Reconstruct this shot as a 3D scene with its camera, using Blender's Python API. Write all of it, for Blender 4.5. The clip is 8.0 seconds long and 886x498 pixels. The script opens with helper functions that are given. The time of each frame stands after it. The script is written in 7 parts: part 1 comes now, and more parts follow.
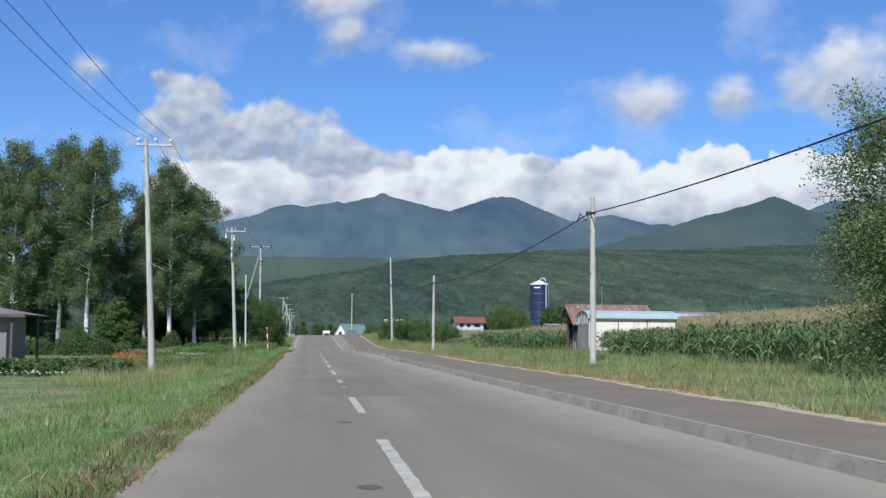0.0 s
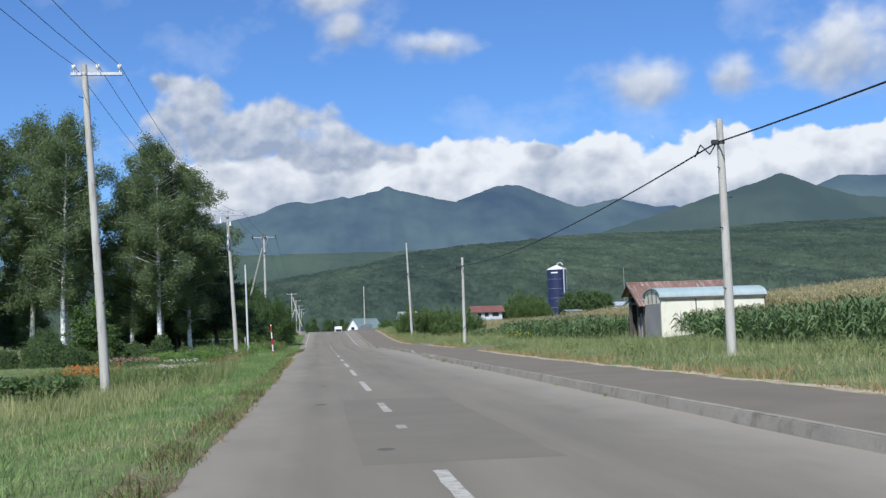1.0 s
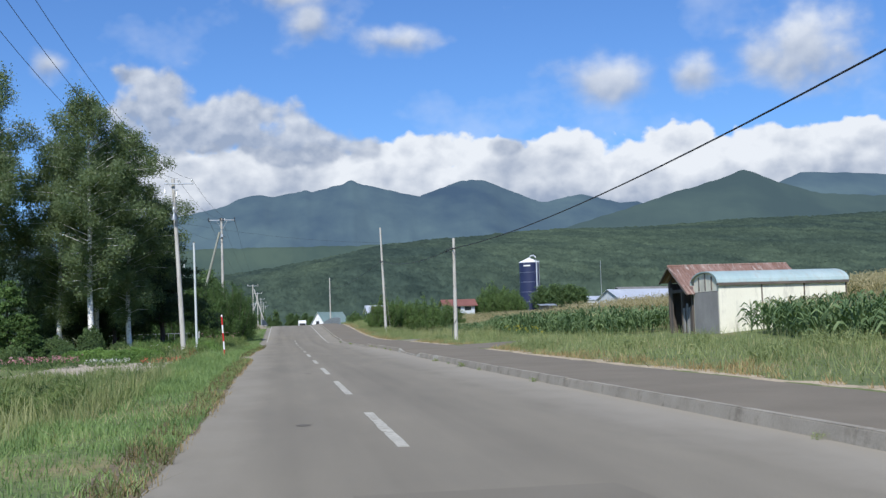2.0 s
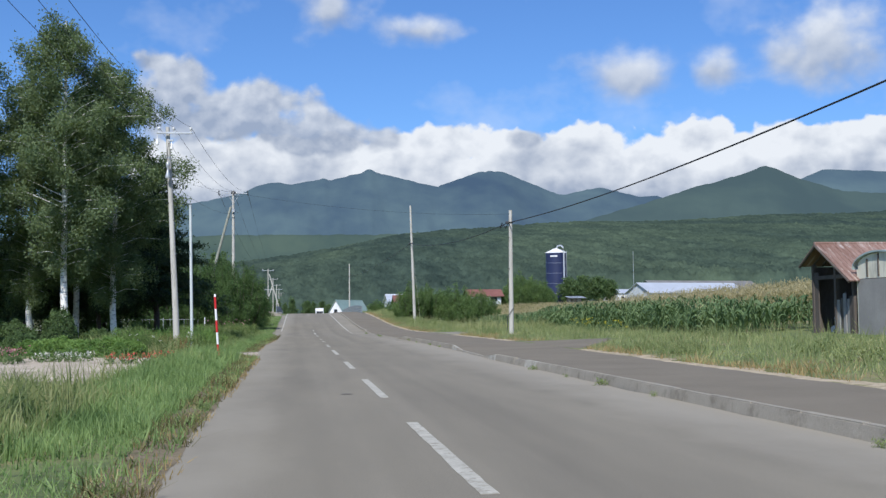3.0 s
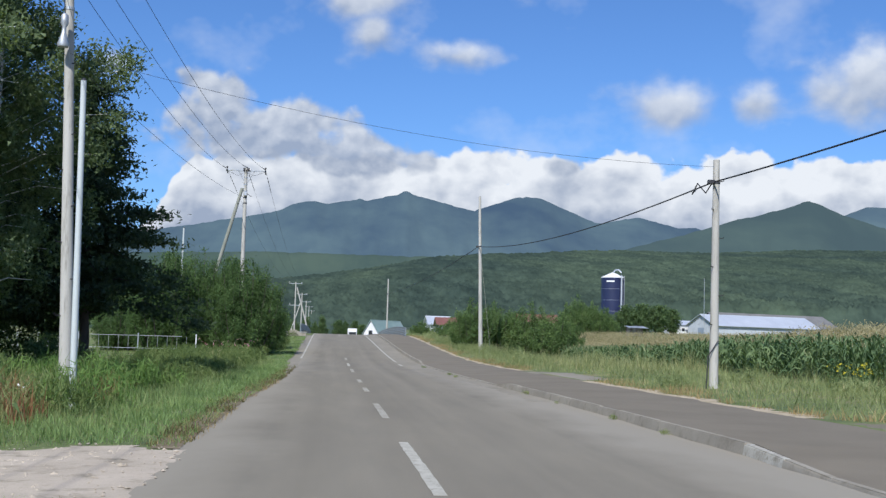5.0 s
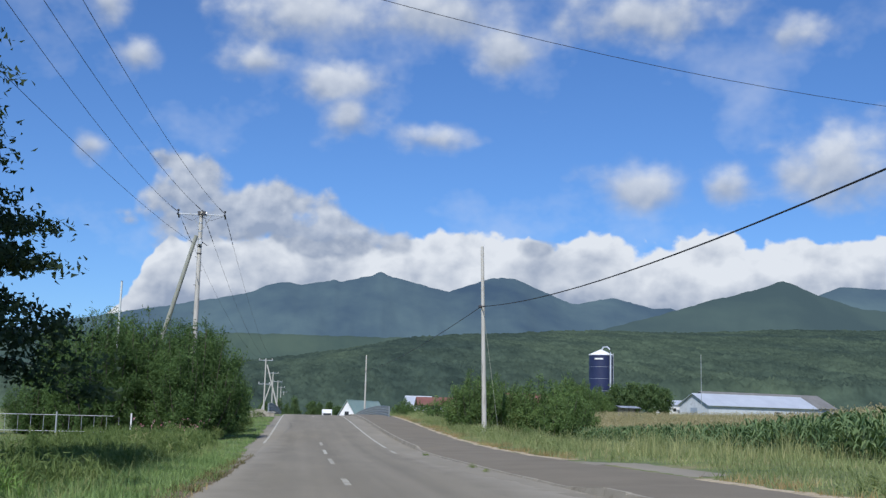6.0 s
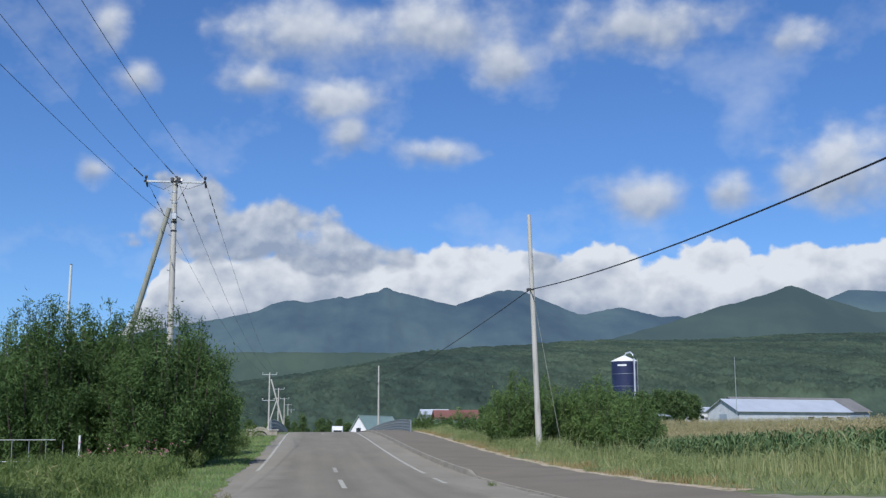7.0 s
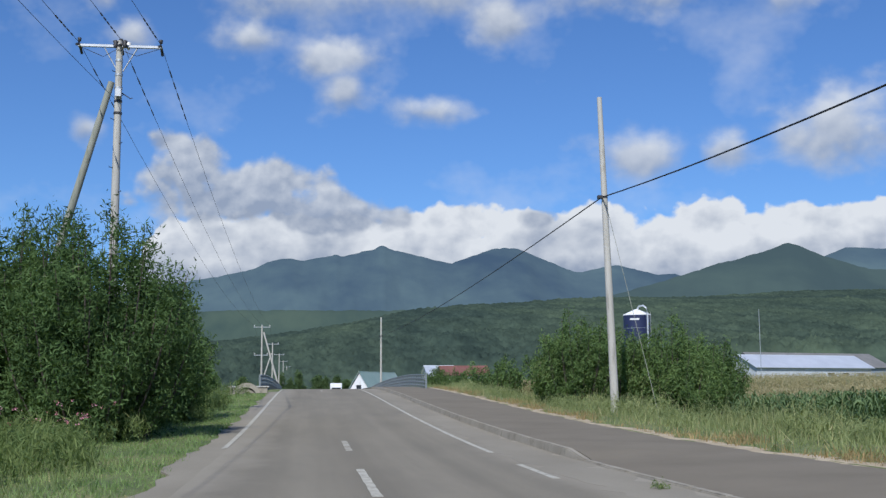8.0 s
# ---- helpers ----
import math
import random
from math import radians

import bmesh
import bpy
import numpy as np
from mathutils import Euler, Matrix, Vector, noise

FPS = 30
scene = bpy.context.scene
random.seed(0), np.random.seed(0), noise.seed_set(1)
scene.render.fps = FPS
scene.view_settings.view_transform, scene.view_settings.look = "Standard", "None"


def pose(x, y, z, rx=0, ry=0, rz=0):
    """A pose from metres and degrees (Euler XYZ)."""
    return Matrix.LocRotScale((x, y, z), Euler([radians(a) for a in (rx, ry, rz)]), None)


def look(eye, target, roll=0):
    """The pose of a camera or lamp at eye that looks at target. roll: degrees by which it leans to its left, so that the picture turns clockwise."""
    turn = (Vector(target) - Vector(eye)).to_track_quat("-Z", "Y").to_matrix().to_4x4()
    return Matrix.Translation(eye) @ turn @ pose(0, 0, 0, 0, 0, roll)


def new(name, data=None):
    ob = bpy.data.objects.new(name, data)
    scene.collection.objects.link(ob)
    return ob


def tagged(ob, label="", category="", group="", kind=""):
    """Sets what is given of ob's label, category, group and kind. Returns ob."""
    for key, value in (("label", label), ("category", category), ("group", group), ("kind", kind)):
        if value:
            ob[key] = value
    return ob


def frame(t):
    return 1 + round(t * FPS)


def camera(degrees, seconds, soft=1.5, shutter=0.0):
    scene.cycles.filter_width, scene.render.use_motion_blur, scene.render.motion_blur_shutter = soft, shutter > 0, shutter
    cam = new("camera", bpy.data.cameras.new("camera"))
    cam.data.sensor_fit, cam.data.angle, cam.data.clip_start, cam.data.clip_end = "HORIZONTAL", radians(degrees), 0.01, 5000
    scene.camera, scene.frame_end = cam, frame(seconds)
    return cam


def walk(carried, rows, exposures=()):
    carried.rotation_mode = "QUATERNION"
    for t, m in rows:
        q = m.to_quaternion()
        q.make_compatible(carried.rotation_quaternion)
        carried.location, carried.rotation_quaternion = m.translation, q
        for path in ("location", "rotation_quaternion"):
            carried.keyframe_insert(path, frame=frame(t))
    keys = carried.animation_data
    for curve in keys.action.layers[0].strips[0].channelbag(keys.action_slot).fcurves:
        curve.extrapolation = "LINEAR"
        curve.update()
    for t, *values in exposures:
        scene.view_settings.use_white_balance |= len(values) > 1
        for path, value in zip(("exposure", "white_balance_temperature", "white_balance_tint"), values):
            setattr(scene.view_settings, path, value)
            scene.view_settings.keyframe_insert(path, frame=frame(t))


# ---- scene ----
cam = camera(43.0, 8.0, 1.4)
PATH = [
    (0, (0.132, -2.62, 1.295), (0.365, -0.641, 1.456), 0.4),
    (0.5, (0.031, 4.488, 1.312), (0.282, 6.465, 1.48), -1.3),
    (1, (-0.053, 11.664, 1.359), (0.168, 13.646, 1.505), -2.0),
    (1.5, (-0.111, 18.884, 1.279), (0.126, 20.866, 1.392), -2.5),
    (2, (-0.238, 26.189, 1.342), (0.048, 28.164, 1.477), -1.8),
    (2.2, (-0.28, 28.997, 1.367), (-0.024, 30.976, 1.495), -2.5),
    (3.3, (-0.357, 45.251, 1.337), (-0.104, 47.231, 1.458), 0.1),
    (3.5, (-0.338, 48.258, 1.375), (-0.092, 50.239, 1.501), 0.5),
    (4, (-0.268, 55.704, 1.422), (-0.033, 57.687, 1.535), 2.2),
    (4.5, (-0.16, 63.073, 1.431), (0.038, 65.061, 1.533), 0.5),
    (5, (-0.073, 70.646, 1.516), (0.123, 72.629, 1.679), 1.6),
    (5.2, (-0.082, 73.509, 1.494), (0.164, 75.484, 1.693), 2.6),
    (6.3, (0.144, 90.485, 1.295), (0.374, 92.446, 1.614), 0.6),
    (6.5, (0.18, 93.498, 1.314), (0.41, 95.463, 1.608), 0.1),
    (7, (0.165, 101.291, 1.315), (0.392, 103.25, 1.648), -0.2),
    (7.5, (0.103, 109.12, 1.264), (0.318, 111.088, 1.548), 0.1),
    (8, (0.122, 116.945, 1.351), (0.358, 118.914, 1.611), -0.3),
]
walk(cam, [(t, look(eye, target, roll)) for t, eye, target, roll in PATH], [(0.0, 0.02, 6100, 10), (5.2, 0.02, 6100, 10), (6.3, -0.16, 6020, 10), (8.0, -0.17, 6050, 10)])

# ---- world, sun, exposure ----
SUN_EL, SUN_AZ = 44.0, 200.0          # degrees; bearing clockwise from +y


def build_world():
    world = bpy.data.worlds.new("sky")
    scene.world = world
    world.use_nodes = True
    nt = world.node_tree
    nt.nodes.clear()
    N, L = nt.nodes.new, nt.links.new

    def math_node(op, a, b=None, c=None, clamp=False):
        n = N("ShaderNodeMath")
        n.operation, n.use_clamp = op, clamp
        for i, v in enumerate((a, b, c)):
            if v is None:
                continue
            if isinstance(v, (int, float)):
                n.inputs[i].default_value = v
            else:
                L(v, n.inputs[i])
        return n.outputs[0]

    sky = N("ShaderNodeTexSky")
    sky.sky_type, sky.sun_disc = "NISHITA", False
    sky.sun_elevation, sky.sun_rotation = radians(SUN_EL), radians(SUN_AZ)
    sky.altitude, sky.air_density, sky.dust_density, sky.ozone_density = 100, 1.0, 0.3, 2.0
    tint = N("ShaderNodeMix")
    tint.data_type, tint.blend_type = "RGBA", "MULTIPLY"
    tint.inputs[0].default_value = 1.0
    L(sky.outputs[0], tint.inputs[6])
    tint.inputs[7].default_value = SKY_TINT
    coord = N("ShaderNodeTexCoord")
    sep = N("ShaderNodeSeparateXYZ")
    L(coord.outputs["Generated"], sep.inputs[0])
    az = math_node("MULTIPLY", math_node("ARCTAN2", sep.outputs[0], sep.outputs[1]), 57.2958)
    el = math_node("MULTIPLY", math_node("ARCSINE", sep.outputs[2]), 57.2958)
    flat = N("ShaderNodeCombineXYZ")
    L(az, flat.inputs[0])
    L(el, flat.inputs[1])

    def cloud_noise(scale, detail, rough, shift=0.0, stretch=1.0):
        mp = N("ShaderNodeMapping")
        mp.inputs["Scale"].default_value = (1.0, stretch, 1.0)
        mp.inputs["Location"].default_value = (shift, shift * 0.7, shift)
        L(flat.outputs[0], mp.inputs[0])
        n = N("ShaderNodeTexNoise")
        n.inputs["Scale"].default_value, n.inputs["Detail"].default_value = scale, detail
        n.inputs["Roughness"].default_value = rough
        L(mp.outputs[0], n.inputs[0])
        return n.outputs["Fac"]

    def puff(scale, shift, up=0.0):
        mp = N("ShaderNodeMapping")
        mp.inputs["Location"].default_value = (shift - 0.45 * up, shift * 0.7 + up, 0)
        warp = N("ShaderNodeTexNoise")
        warp.inputs["Scale"].default_value, warp.inputs["Detail"].default_value = 0.9, 4.0
        L(mp.outputs[0], warp.inputs[0])
        add = N("ShaderNodeVectorMath")
        add.operation = "MULTIPLY_ADD"
        L(warp.outputs["Color"], add.inputs[0])
        add.inputs[1].default_value = (1.5, 1.2, 0)
        L(flat.outputs[0], mp.inputs[0])
        L(mp.outputs[0], add.inputs[2])
        v = N("ShaderNodeTexVoronoi")
        v.voronoi_dimensions, v.feature = "2D", "SMOOTH_F1"
        v.inputs["Scale"].default_value, v.inputs["Smoothness"].default_value = scale, 0.6
        L(add.outputs[0], v.inputs["Vector"])
        return math_node("SUBTRACT", 0.42, v.outputs["Distance"])

    def lumpy(up):
        a = math_node("MULTIPLY_ADD", puff(0.42, 5.0, up), 1.0, math_node("MULTIPLY", puff(1.1, 11.0, up), 0.55))
        return math_node("ADD", a, math_node("MULTIPLY", math_node("SUBTRACT", cloud_noise(1.3, 5.0, 0.55, 9.0 + up), 0.5), 0.5))

    lump, lump_up = lumpy(0.0), lumpy(0.4)
    relief = math_node("SUBTRACT", lump, lump_up)
    billow = cloud_noise(0.40, 5.0, 0.48, 3.1, 1.4)
    wisp = cloud_noise(0.8, 5.0, 0.55, 9.0, 1.6)

    def blobs(spots, grow, soft):
        """Distance field of a list of ellipses (bearing, height, half width, half height) and the height within them."""
        near = lift = None
        for a, e, ra, re in spots:
            m = N("ShaderNodeVectorMath")
            m.operation = "MULTIPLY_ADD"
            L(flat.outputs[0], m.inputs[0])
            ra, re = ra * grow, re * grow
            m.inputs[1].default_value = (1 / ra, 1 / re, 0)
            m.inputs[2].default_value = (-a / ra, -e / re, 0)
            ln = N("ShaderNodeVectorMath")
            ln.operation = "LENGTH"
            L(m.outputs[0], ln.inputs[0])
            s2 = N("ShaderNodeSeparateXYZ")
            L(m.outputs[0], s2.inputs[0])
            d = ln.outputs["Value"]
            w = math_node("MULTIPLY", s2.outputs[1], math_node("SUBTRACT", 1.3, d, clamp=True))
            near = d if near is None else math_node("SMOOTH_MIN", near, d, soft)
            lift = w if lift is None else math_node("ADD", lift, w)
        return math_node("SUBTRACT", 1.0, near), lift

    def cover(field, lo, hi):
        n = N("ShaderNodeMapRange")
        n.interpolation_type = "SMOOTHSTEP"
        L(field, n.inputs[0])
        n.inputs[1].default_value, n.inputs[2].default_value = lo, hi
        return n.outputs[0]

    # small single clouds
    body, lift = blobs(CLOUDS, 1.14, 0.35)
    body = math_node("ADD", body, math_node("MULTIPLY", math_node("SUBTRACT", billow, 0.5), 2.0))
    body = math_node("ADD", body, math_node("MULTIPLY", lump, 0.4))
    single = cover(body, -0.35, 0.95)
    shade_single = math_node("MULTIPLY_ADD", lift, 0.6, 0.5)
    shade_single = math_node("ADD", shade_single, math_node("MULTIPLY", relief, 0.28))
    shade_single = math_node("ADD", shade_single, math_node("MULTIPLY", math_node("SUBTRACT", billow, 0.5), 0.5), clamp=True)
    # the long bank of cumulus that stands on the horizon all round
    tops, _ = blobs(BANK, 1.0, 0.25)
    crest = cloud_noise(0.16, 2.0, 0.4, 21.0, 0.0)
    ends = N("ShaderNodeMapRange")
    L(az, ends.inputs[0])
    ends.inputs[1].default_value, ends.inputs[2].default_value = -11.0, -7.0
    ends.inputs[3].default_value, ends.inputs[4].default_value = 1.5, 7.5
    depth = math_node("SUBTRACT", math_node("MULTIPLY_ADD", crest, 2.2, ends.outputs[0]), el)
    mass = math_node("MAXIMUM", math_node("MULTIPLY", tops, 1.1), math_node("MULTIPLY", depth, 0.9))
    mass = math_node("ADD", mass, math_node("MULTIPLY", lump, 0.7))
    bank = cover(mass, 0.0, 0.2)
    shade_bank = math_node("MULTIPLY_ADD", mass, -0.36, 1.12)
    shade_bank = math_node("ADD", shade_bank, math_node("MULTIPLY", relief, 0.45))
    shade_bank = math_node("ADD", shade_bank, math_node("MULTIPLY", math_node("SUBTRACT", billow, 0.5), 1.7), clamp=True)
    # a nearer grey cloud in front of it
    front, front_lift = blobs(FRONT, 1.22, 0.5)
    front = math_node("ADD", front, math_node("MULTIPLY", lump, 0.75))
    front = math_node("ADD", front, math_node("MULTIPLY", math_node("SUBTRACT", billow, 0.5), 0.9))
    grey = cover(front, -0.05, 0.5)
    shade_front = math_node("MULTIPLY_ADD", front_lift, 0.2, 0.34)
    shade_front = math_node("ADD", shade_front, math_node("MULTIPLY", relief, 0.5))
    shade_front = math_node("ADD", shade_front, math_node("MULTIPLY", math_node("SUBTRACT", wisp, 0.5), 0.6), clamp=True)
    # faint high veil
    veil = cloud_noise(0.12, 5.0, 0.6, 40.0, 1.3)
    thin = N("ShaderNodeMapRange")
    L(veil, thin.inputs[0])
    thin.inputs[1].default_value, thin.inputs[2].default_value = 0.52, 0.8
    thin.inputs[4].default_value = 0.4

    def cloud_colour(fac):
        r = N("ShaderNodeValToRGB")
        r.color_ramp.elements[0].position, r.color_ramp.elements[0].color = 0.15, CLOUD_DARK
        r.color_ramp.elements[1].position, r.color_ramp.elements[1].color = 0.95, CLOUD_LIGHT
        L(fac, r.inputs[0])
        return r.outputs[0]

    def mix(fac, a, b):
        m = N("ShaderNodeMix")
        m.data_type = "RGBA"
        L(fac, m.inputs[0])
        L(a, m.inputs[6])
        L(b, m.inputs[7])
        return m.outputs[2]

    white = N("ShaderNodeRGB")
    white.outputs[0].default_value = CLOUD_LIGHT
    colour = mix(thin.outputs[0], tint.outputs[2], white.outputs[0])
    colour = mix(math_node("MULTIPLY", single, 0.92), colour, cloud_colour(shade_single))
    colour = mix(bank, colour, cloud_colour(shade_bank))
    colour = mix(math_node("MULTIPLY", grey, 0.96), colour, cloud_colour(shade_front))
    bg = N("ShaderNodeBackground")
    bg.inputs[1].default_value = 0.1
    L(colour, bg.inputs[0])
    out = N("ShaderNodeOutputWorld")
    L(bg.outputs[0], out.inputs[0])


CLOUDS = [
    (-0.7, 20.2, 4.0, 1.5), (6.2, 20.7, 3.4, 1.6), (10.1, 19.0, 1.7, 1.3), (-3.0, 17.8, 2.0, 0.8), (1.2, 17.0, 2.7, 1.0),
    (1.8, 15.5, 1.3, 1.1), (6.2, 14.4, 1.7, 0.6), (17.0, 20.5, 4.3, 1.3), (24.3, 19.2, 1.7, 0.8), (-10.7, 20.0, 1.0, 1.1),
    (-9.2, 17.6, 1.1, 0.8), (-11.1, 13.1, 0.7, 0.7), (17.0, 12.0, 2.4, 1.1), (21.2, 12.0, 1.4, 0.8), (26.6, 12.8, 2.9, 1.9),
]
BANK = [(7.8, 8.6, 3.2, 1.7), (5.2, 8.2, 2.0, 1.4), (11.8, 8.3, 1.3, 1.1), (15.0, 8.3, 2.8, 1.5), (20.4, 8.3, 2.2, 1.5), (24.2, 8.3, 1.8, 1.4), (28.0, 8.3, 3.0, 1.4), (-4.4, 7.9, 2.6, 1.2), (-1.2, 8.2, 2.8, 1.3), (2.2, 8.2, 2.4, 1.2), (17.8, 7.9, 2.0, 1.1), (22.3, 7.9, 1.8, 1.15), (26.2, 8.0, 1.8, 1.2)]
FRONT = [(-6.0, 11.3, 2.1, 1.6), (-3.8, 10.6, 2.2, 1.3), (-1.8, 10.8, 2.4, 1.4), (1.8, 9.4, 2.6, 0.9), (-4.0, 9.9, 3.8, 1.2), (4.2, 9.2, 1.2, 0.6), (11.9, 8.9, 0.9, 0.45), (-0.6, 9.6, 2.0, 1.0), (0.8, 9.1, 2.2, 0.8), (-7.2, 12.6, 0.9, 0.6)]
SKY_TINT = (0.64, 0.90, 1.28, 1.0)
CLOUD_LIGHT = (8.5, 8.6, 8.7, 1.0)
CLOUD_DARK = (3.5, 4.05, 5.1, 1.0)
build_world()

sun = new("sun", bpy.data.lights.new("sun", "SUN"))
sun.data.energy, sun.data.angle, sun.data.color = 5.0, radians(0.55), (1.0, 0.95, 0.87)
sun_from = Vector((math.sin(radians(SUN_AZ)) * math.cos(radians(SUN_EL)), math.cos(radians(SUN_AZ)) * math.cos(radians(SUN_EL)), math.sin(radians(SUN_EL))))
sun.matrix_world = look(sun_from * 50, (0, 0, 0))


# ---- materials ----
def node_material(name):
    m = bpy.data.materials.new(name)
    m.use_nodes = True
    return m, m.node_tree, m.node_tree.nodes["Principled BSDF"]


def ramp_node(nt, stops):
    r = nt.nodes.new("ShaderNodeValToRGB")
    while len(r.color_ramp.elements) < len(stops):
        r.color_ramp.elements.new(0.5)
    for e, (p, c) in zip(r.color_ramp.elements, stops):
        e.position, e.color = p, (*c, 1)
    return r


def noise_node(nt, vec, scale, detail=4.0, rough=0.55):
    n = nt.nodes.new("ShaderNodeTexNoise")
    n.inputs["Scale"].default_value, n.inputs["Detail"].default_value, n.inputs["Roughness"].default_value = scale, detail, rough
    nt.links.new(vec, n.inputs["Vector"])
    return n.outputs["Fac"]


def mixed(nt, fac, a, b, blend="MIX"):
    m = nt.nodes.new("ShaderNodeMix")
    m.data_type, m.blend_type = "RGBA", blend
    for v, i in ((fac, 0), (a, 6), (b, 7)):
        if isinstance(v, (int, float)):
            m.inputs[i].default_value = v
        elif isinstance(v, tuple):
            m.inputs[i].default_value = (*v, 1)
        else:
            nt.links.new(v, m.inputs[i])
    return m.outputs[2]


def surface(name, dark, light, scale=1.5, fine=40.0, rough=0.8, bump=0.2, metal=0.0, world=False, stretch=None, stain=None, vary=0.0):
    """Two scales of variation, a stain colour, a bump from the fine grain."""
    m, nt, b = node_material(name)
    tc = nt.nodes.new("ShaderNodeTexCoord")
    vec = tc.outputs["Object"]
    if world:
        g = nt.nodes.new("ShaderNodeNewGeometry")
        vec = g.outputs["Position"]
    if stretch:
        mp = nt.nodes.new("ShaderNodeMapping")
        mp.inputs["Scale"].default_value = stretch
        nt.links.new(vec, mp.inputs[0])
        vec = mp.outputs[0]
    big, small = noise_node(nt, vec, scale), noise_node(nt, vec, fine, 6.0, 0.65)
    r = ramp_node(nt, [(0.3, dark), (0.7, light)])
    blend = nt.nodes.new("ShaderNodeMath")
    blend.operation = "MULTIPLY_ADD"
    nt.links.new(big, blend.inputs[0])
    blend.inputs[1].default_value = 0.6
    half = nt.nodes.new("ShaderNodeMath")
    half.operation = "MULTIPLY"
    nt.links.new(small, half.inputs[0])
    half.inputs[1].default_value = 0.4
    nt.links.new(half.outputs[0], blend.inputs[2])
    nt.links.new(blend.outputs[0], r.inputs[0])
    col = r.outputs[0]
    if stain:
        s = noise_node(nt, vec, scale * 2.7, 5.0, 0.7)
        sr = ramp_node(nt, [(0.52, (0, 0, 0)), (0.68, (1, 1, 1))])
        nt.links.new(s, sr.inputs[0])
        col = mixed(nt, sr.outputs[0], col, stain)
    if vary:
        oi = nt.nodes.new("ShaderNodeObjectInfo")
        vr = ramp_node(nt, [(0, (1 - vary,) * 3), (1, (1 + vary,) * 3)])
        nt.links.new(oi.outputs["Random"], vr.inputs[0])
        col = mixed(nt, 1.0, col, vr.outputs[0], "MULTIPLY")
    nt.links.new(col, b.inputs["Base Color"])
    b.inputs["Roughness"].default_value, b.inputs["Metallic"].default_value = rough, metal
    if world:
        b.inputs["Specular IOR Level"].default_value = 0.15
    if bump:
        bp = nt.nodes.new("ShaderNodeBump")
        bp.inputs["Strength"].default_value, bp.inputs["Distance"].default_value = bump, 0.02
        nt.links.new(small, bp.inputs["Height"])
        nt.links.new(bp.outputs[0], b.inputs["Normal"])
    return m


def foliage(name, dark, light, odd=None, through_light=0.3, scale=0.25, rough=0.7):
    """Leaves: a tone of their own for each leaf, patches over the crown, light through the blade."""
    m, nt, b = node_material(name)
    g = nt.nodes.new("ShaderNodeNewGeometry")
    stops = [(0.0, dark), (0.85, light)] + ([(0.97, odd)] if odd else [])
    r = ramp_node(nt, stops)
    patch = noise_node(nt, g.outputs["Position"], scale, 3.0)
    a = nt.nodes.new("ShaderNodeMath")
    a.operation = "MULTIPLY_ADD"
    nt.links.new(patch, a.inputs[0])
    a.inputs[1].default_value, a.inputs[2].default_value = 1.5, -0.5
    s = nt.nodes.new("ShaderNodeMath")
    s.operation = "MULTIPLY_ADD"
    nt.links.new(g.outputs["Random Per Island"], s.inputs[0])
    s.inputs[1].default_value = 0.5
    nt.links.new(a.outputs[0], s.inputs[2])
    nt.links.new(s.outputs[0], r.inputs[0])
    nt.links.new(r.outputs[0], b.inputs["Base Color"])
    b.inputs["Roughness"].default_value = rough
    b.inputs["Specular IOR Level"].default_value = 0.15
    tr = nt.nodes.new("ShaderNodeBsdfTranslucent")
    nt.links.new(mixed(nt, 1.0, r.outputs[0], (1.3, 1.35, 0.6), "MULTIPLY"), tr.inputs[0])
    mx = nt.nodes.new("ShaderNodeMixShader")
    mx.inputs[0].default_value = through_light
    nt.links.new(b.outputs[0], mx.inputs[1])
    nt.links.new(tr.outputs[0], mx.inputs[2])
    nt.links.new(mx.outputs[0], nt.nodes["Material Output"].inputs[0])
    return m


def plain(name, colour, rough=0.5, metal=0.0):
    return surface(name, tuple(c * 0.85 for c in colour), tuple(min(1, c * 1.1) for c in colour), 3.0, 60.0, rough, 0.08, metal)




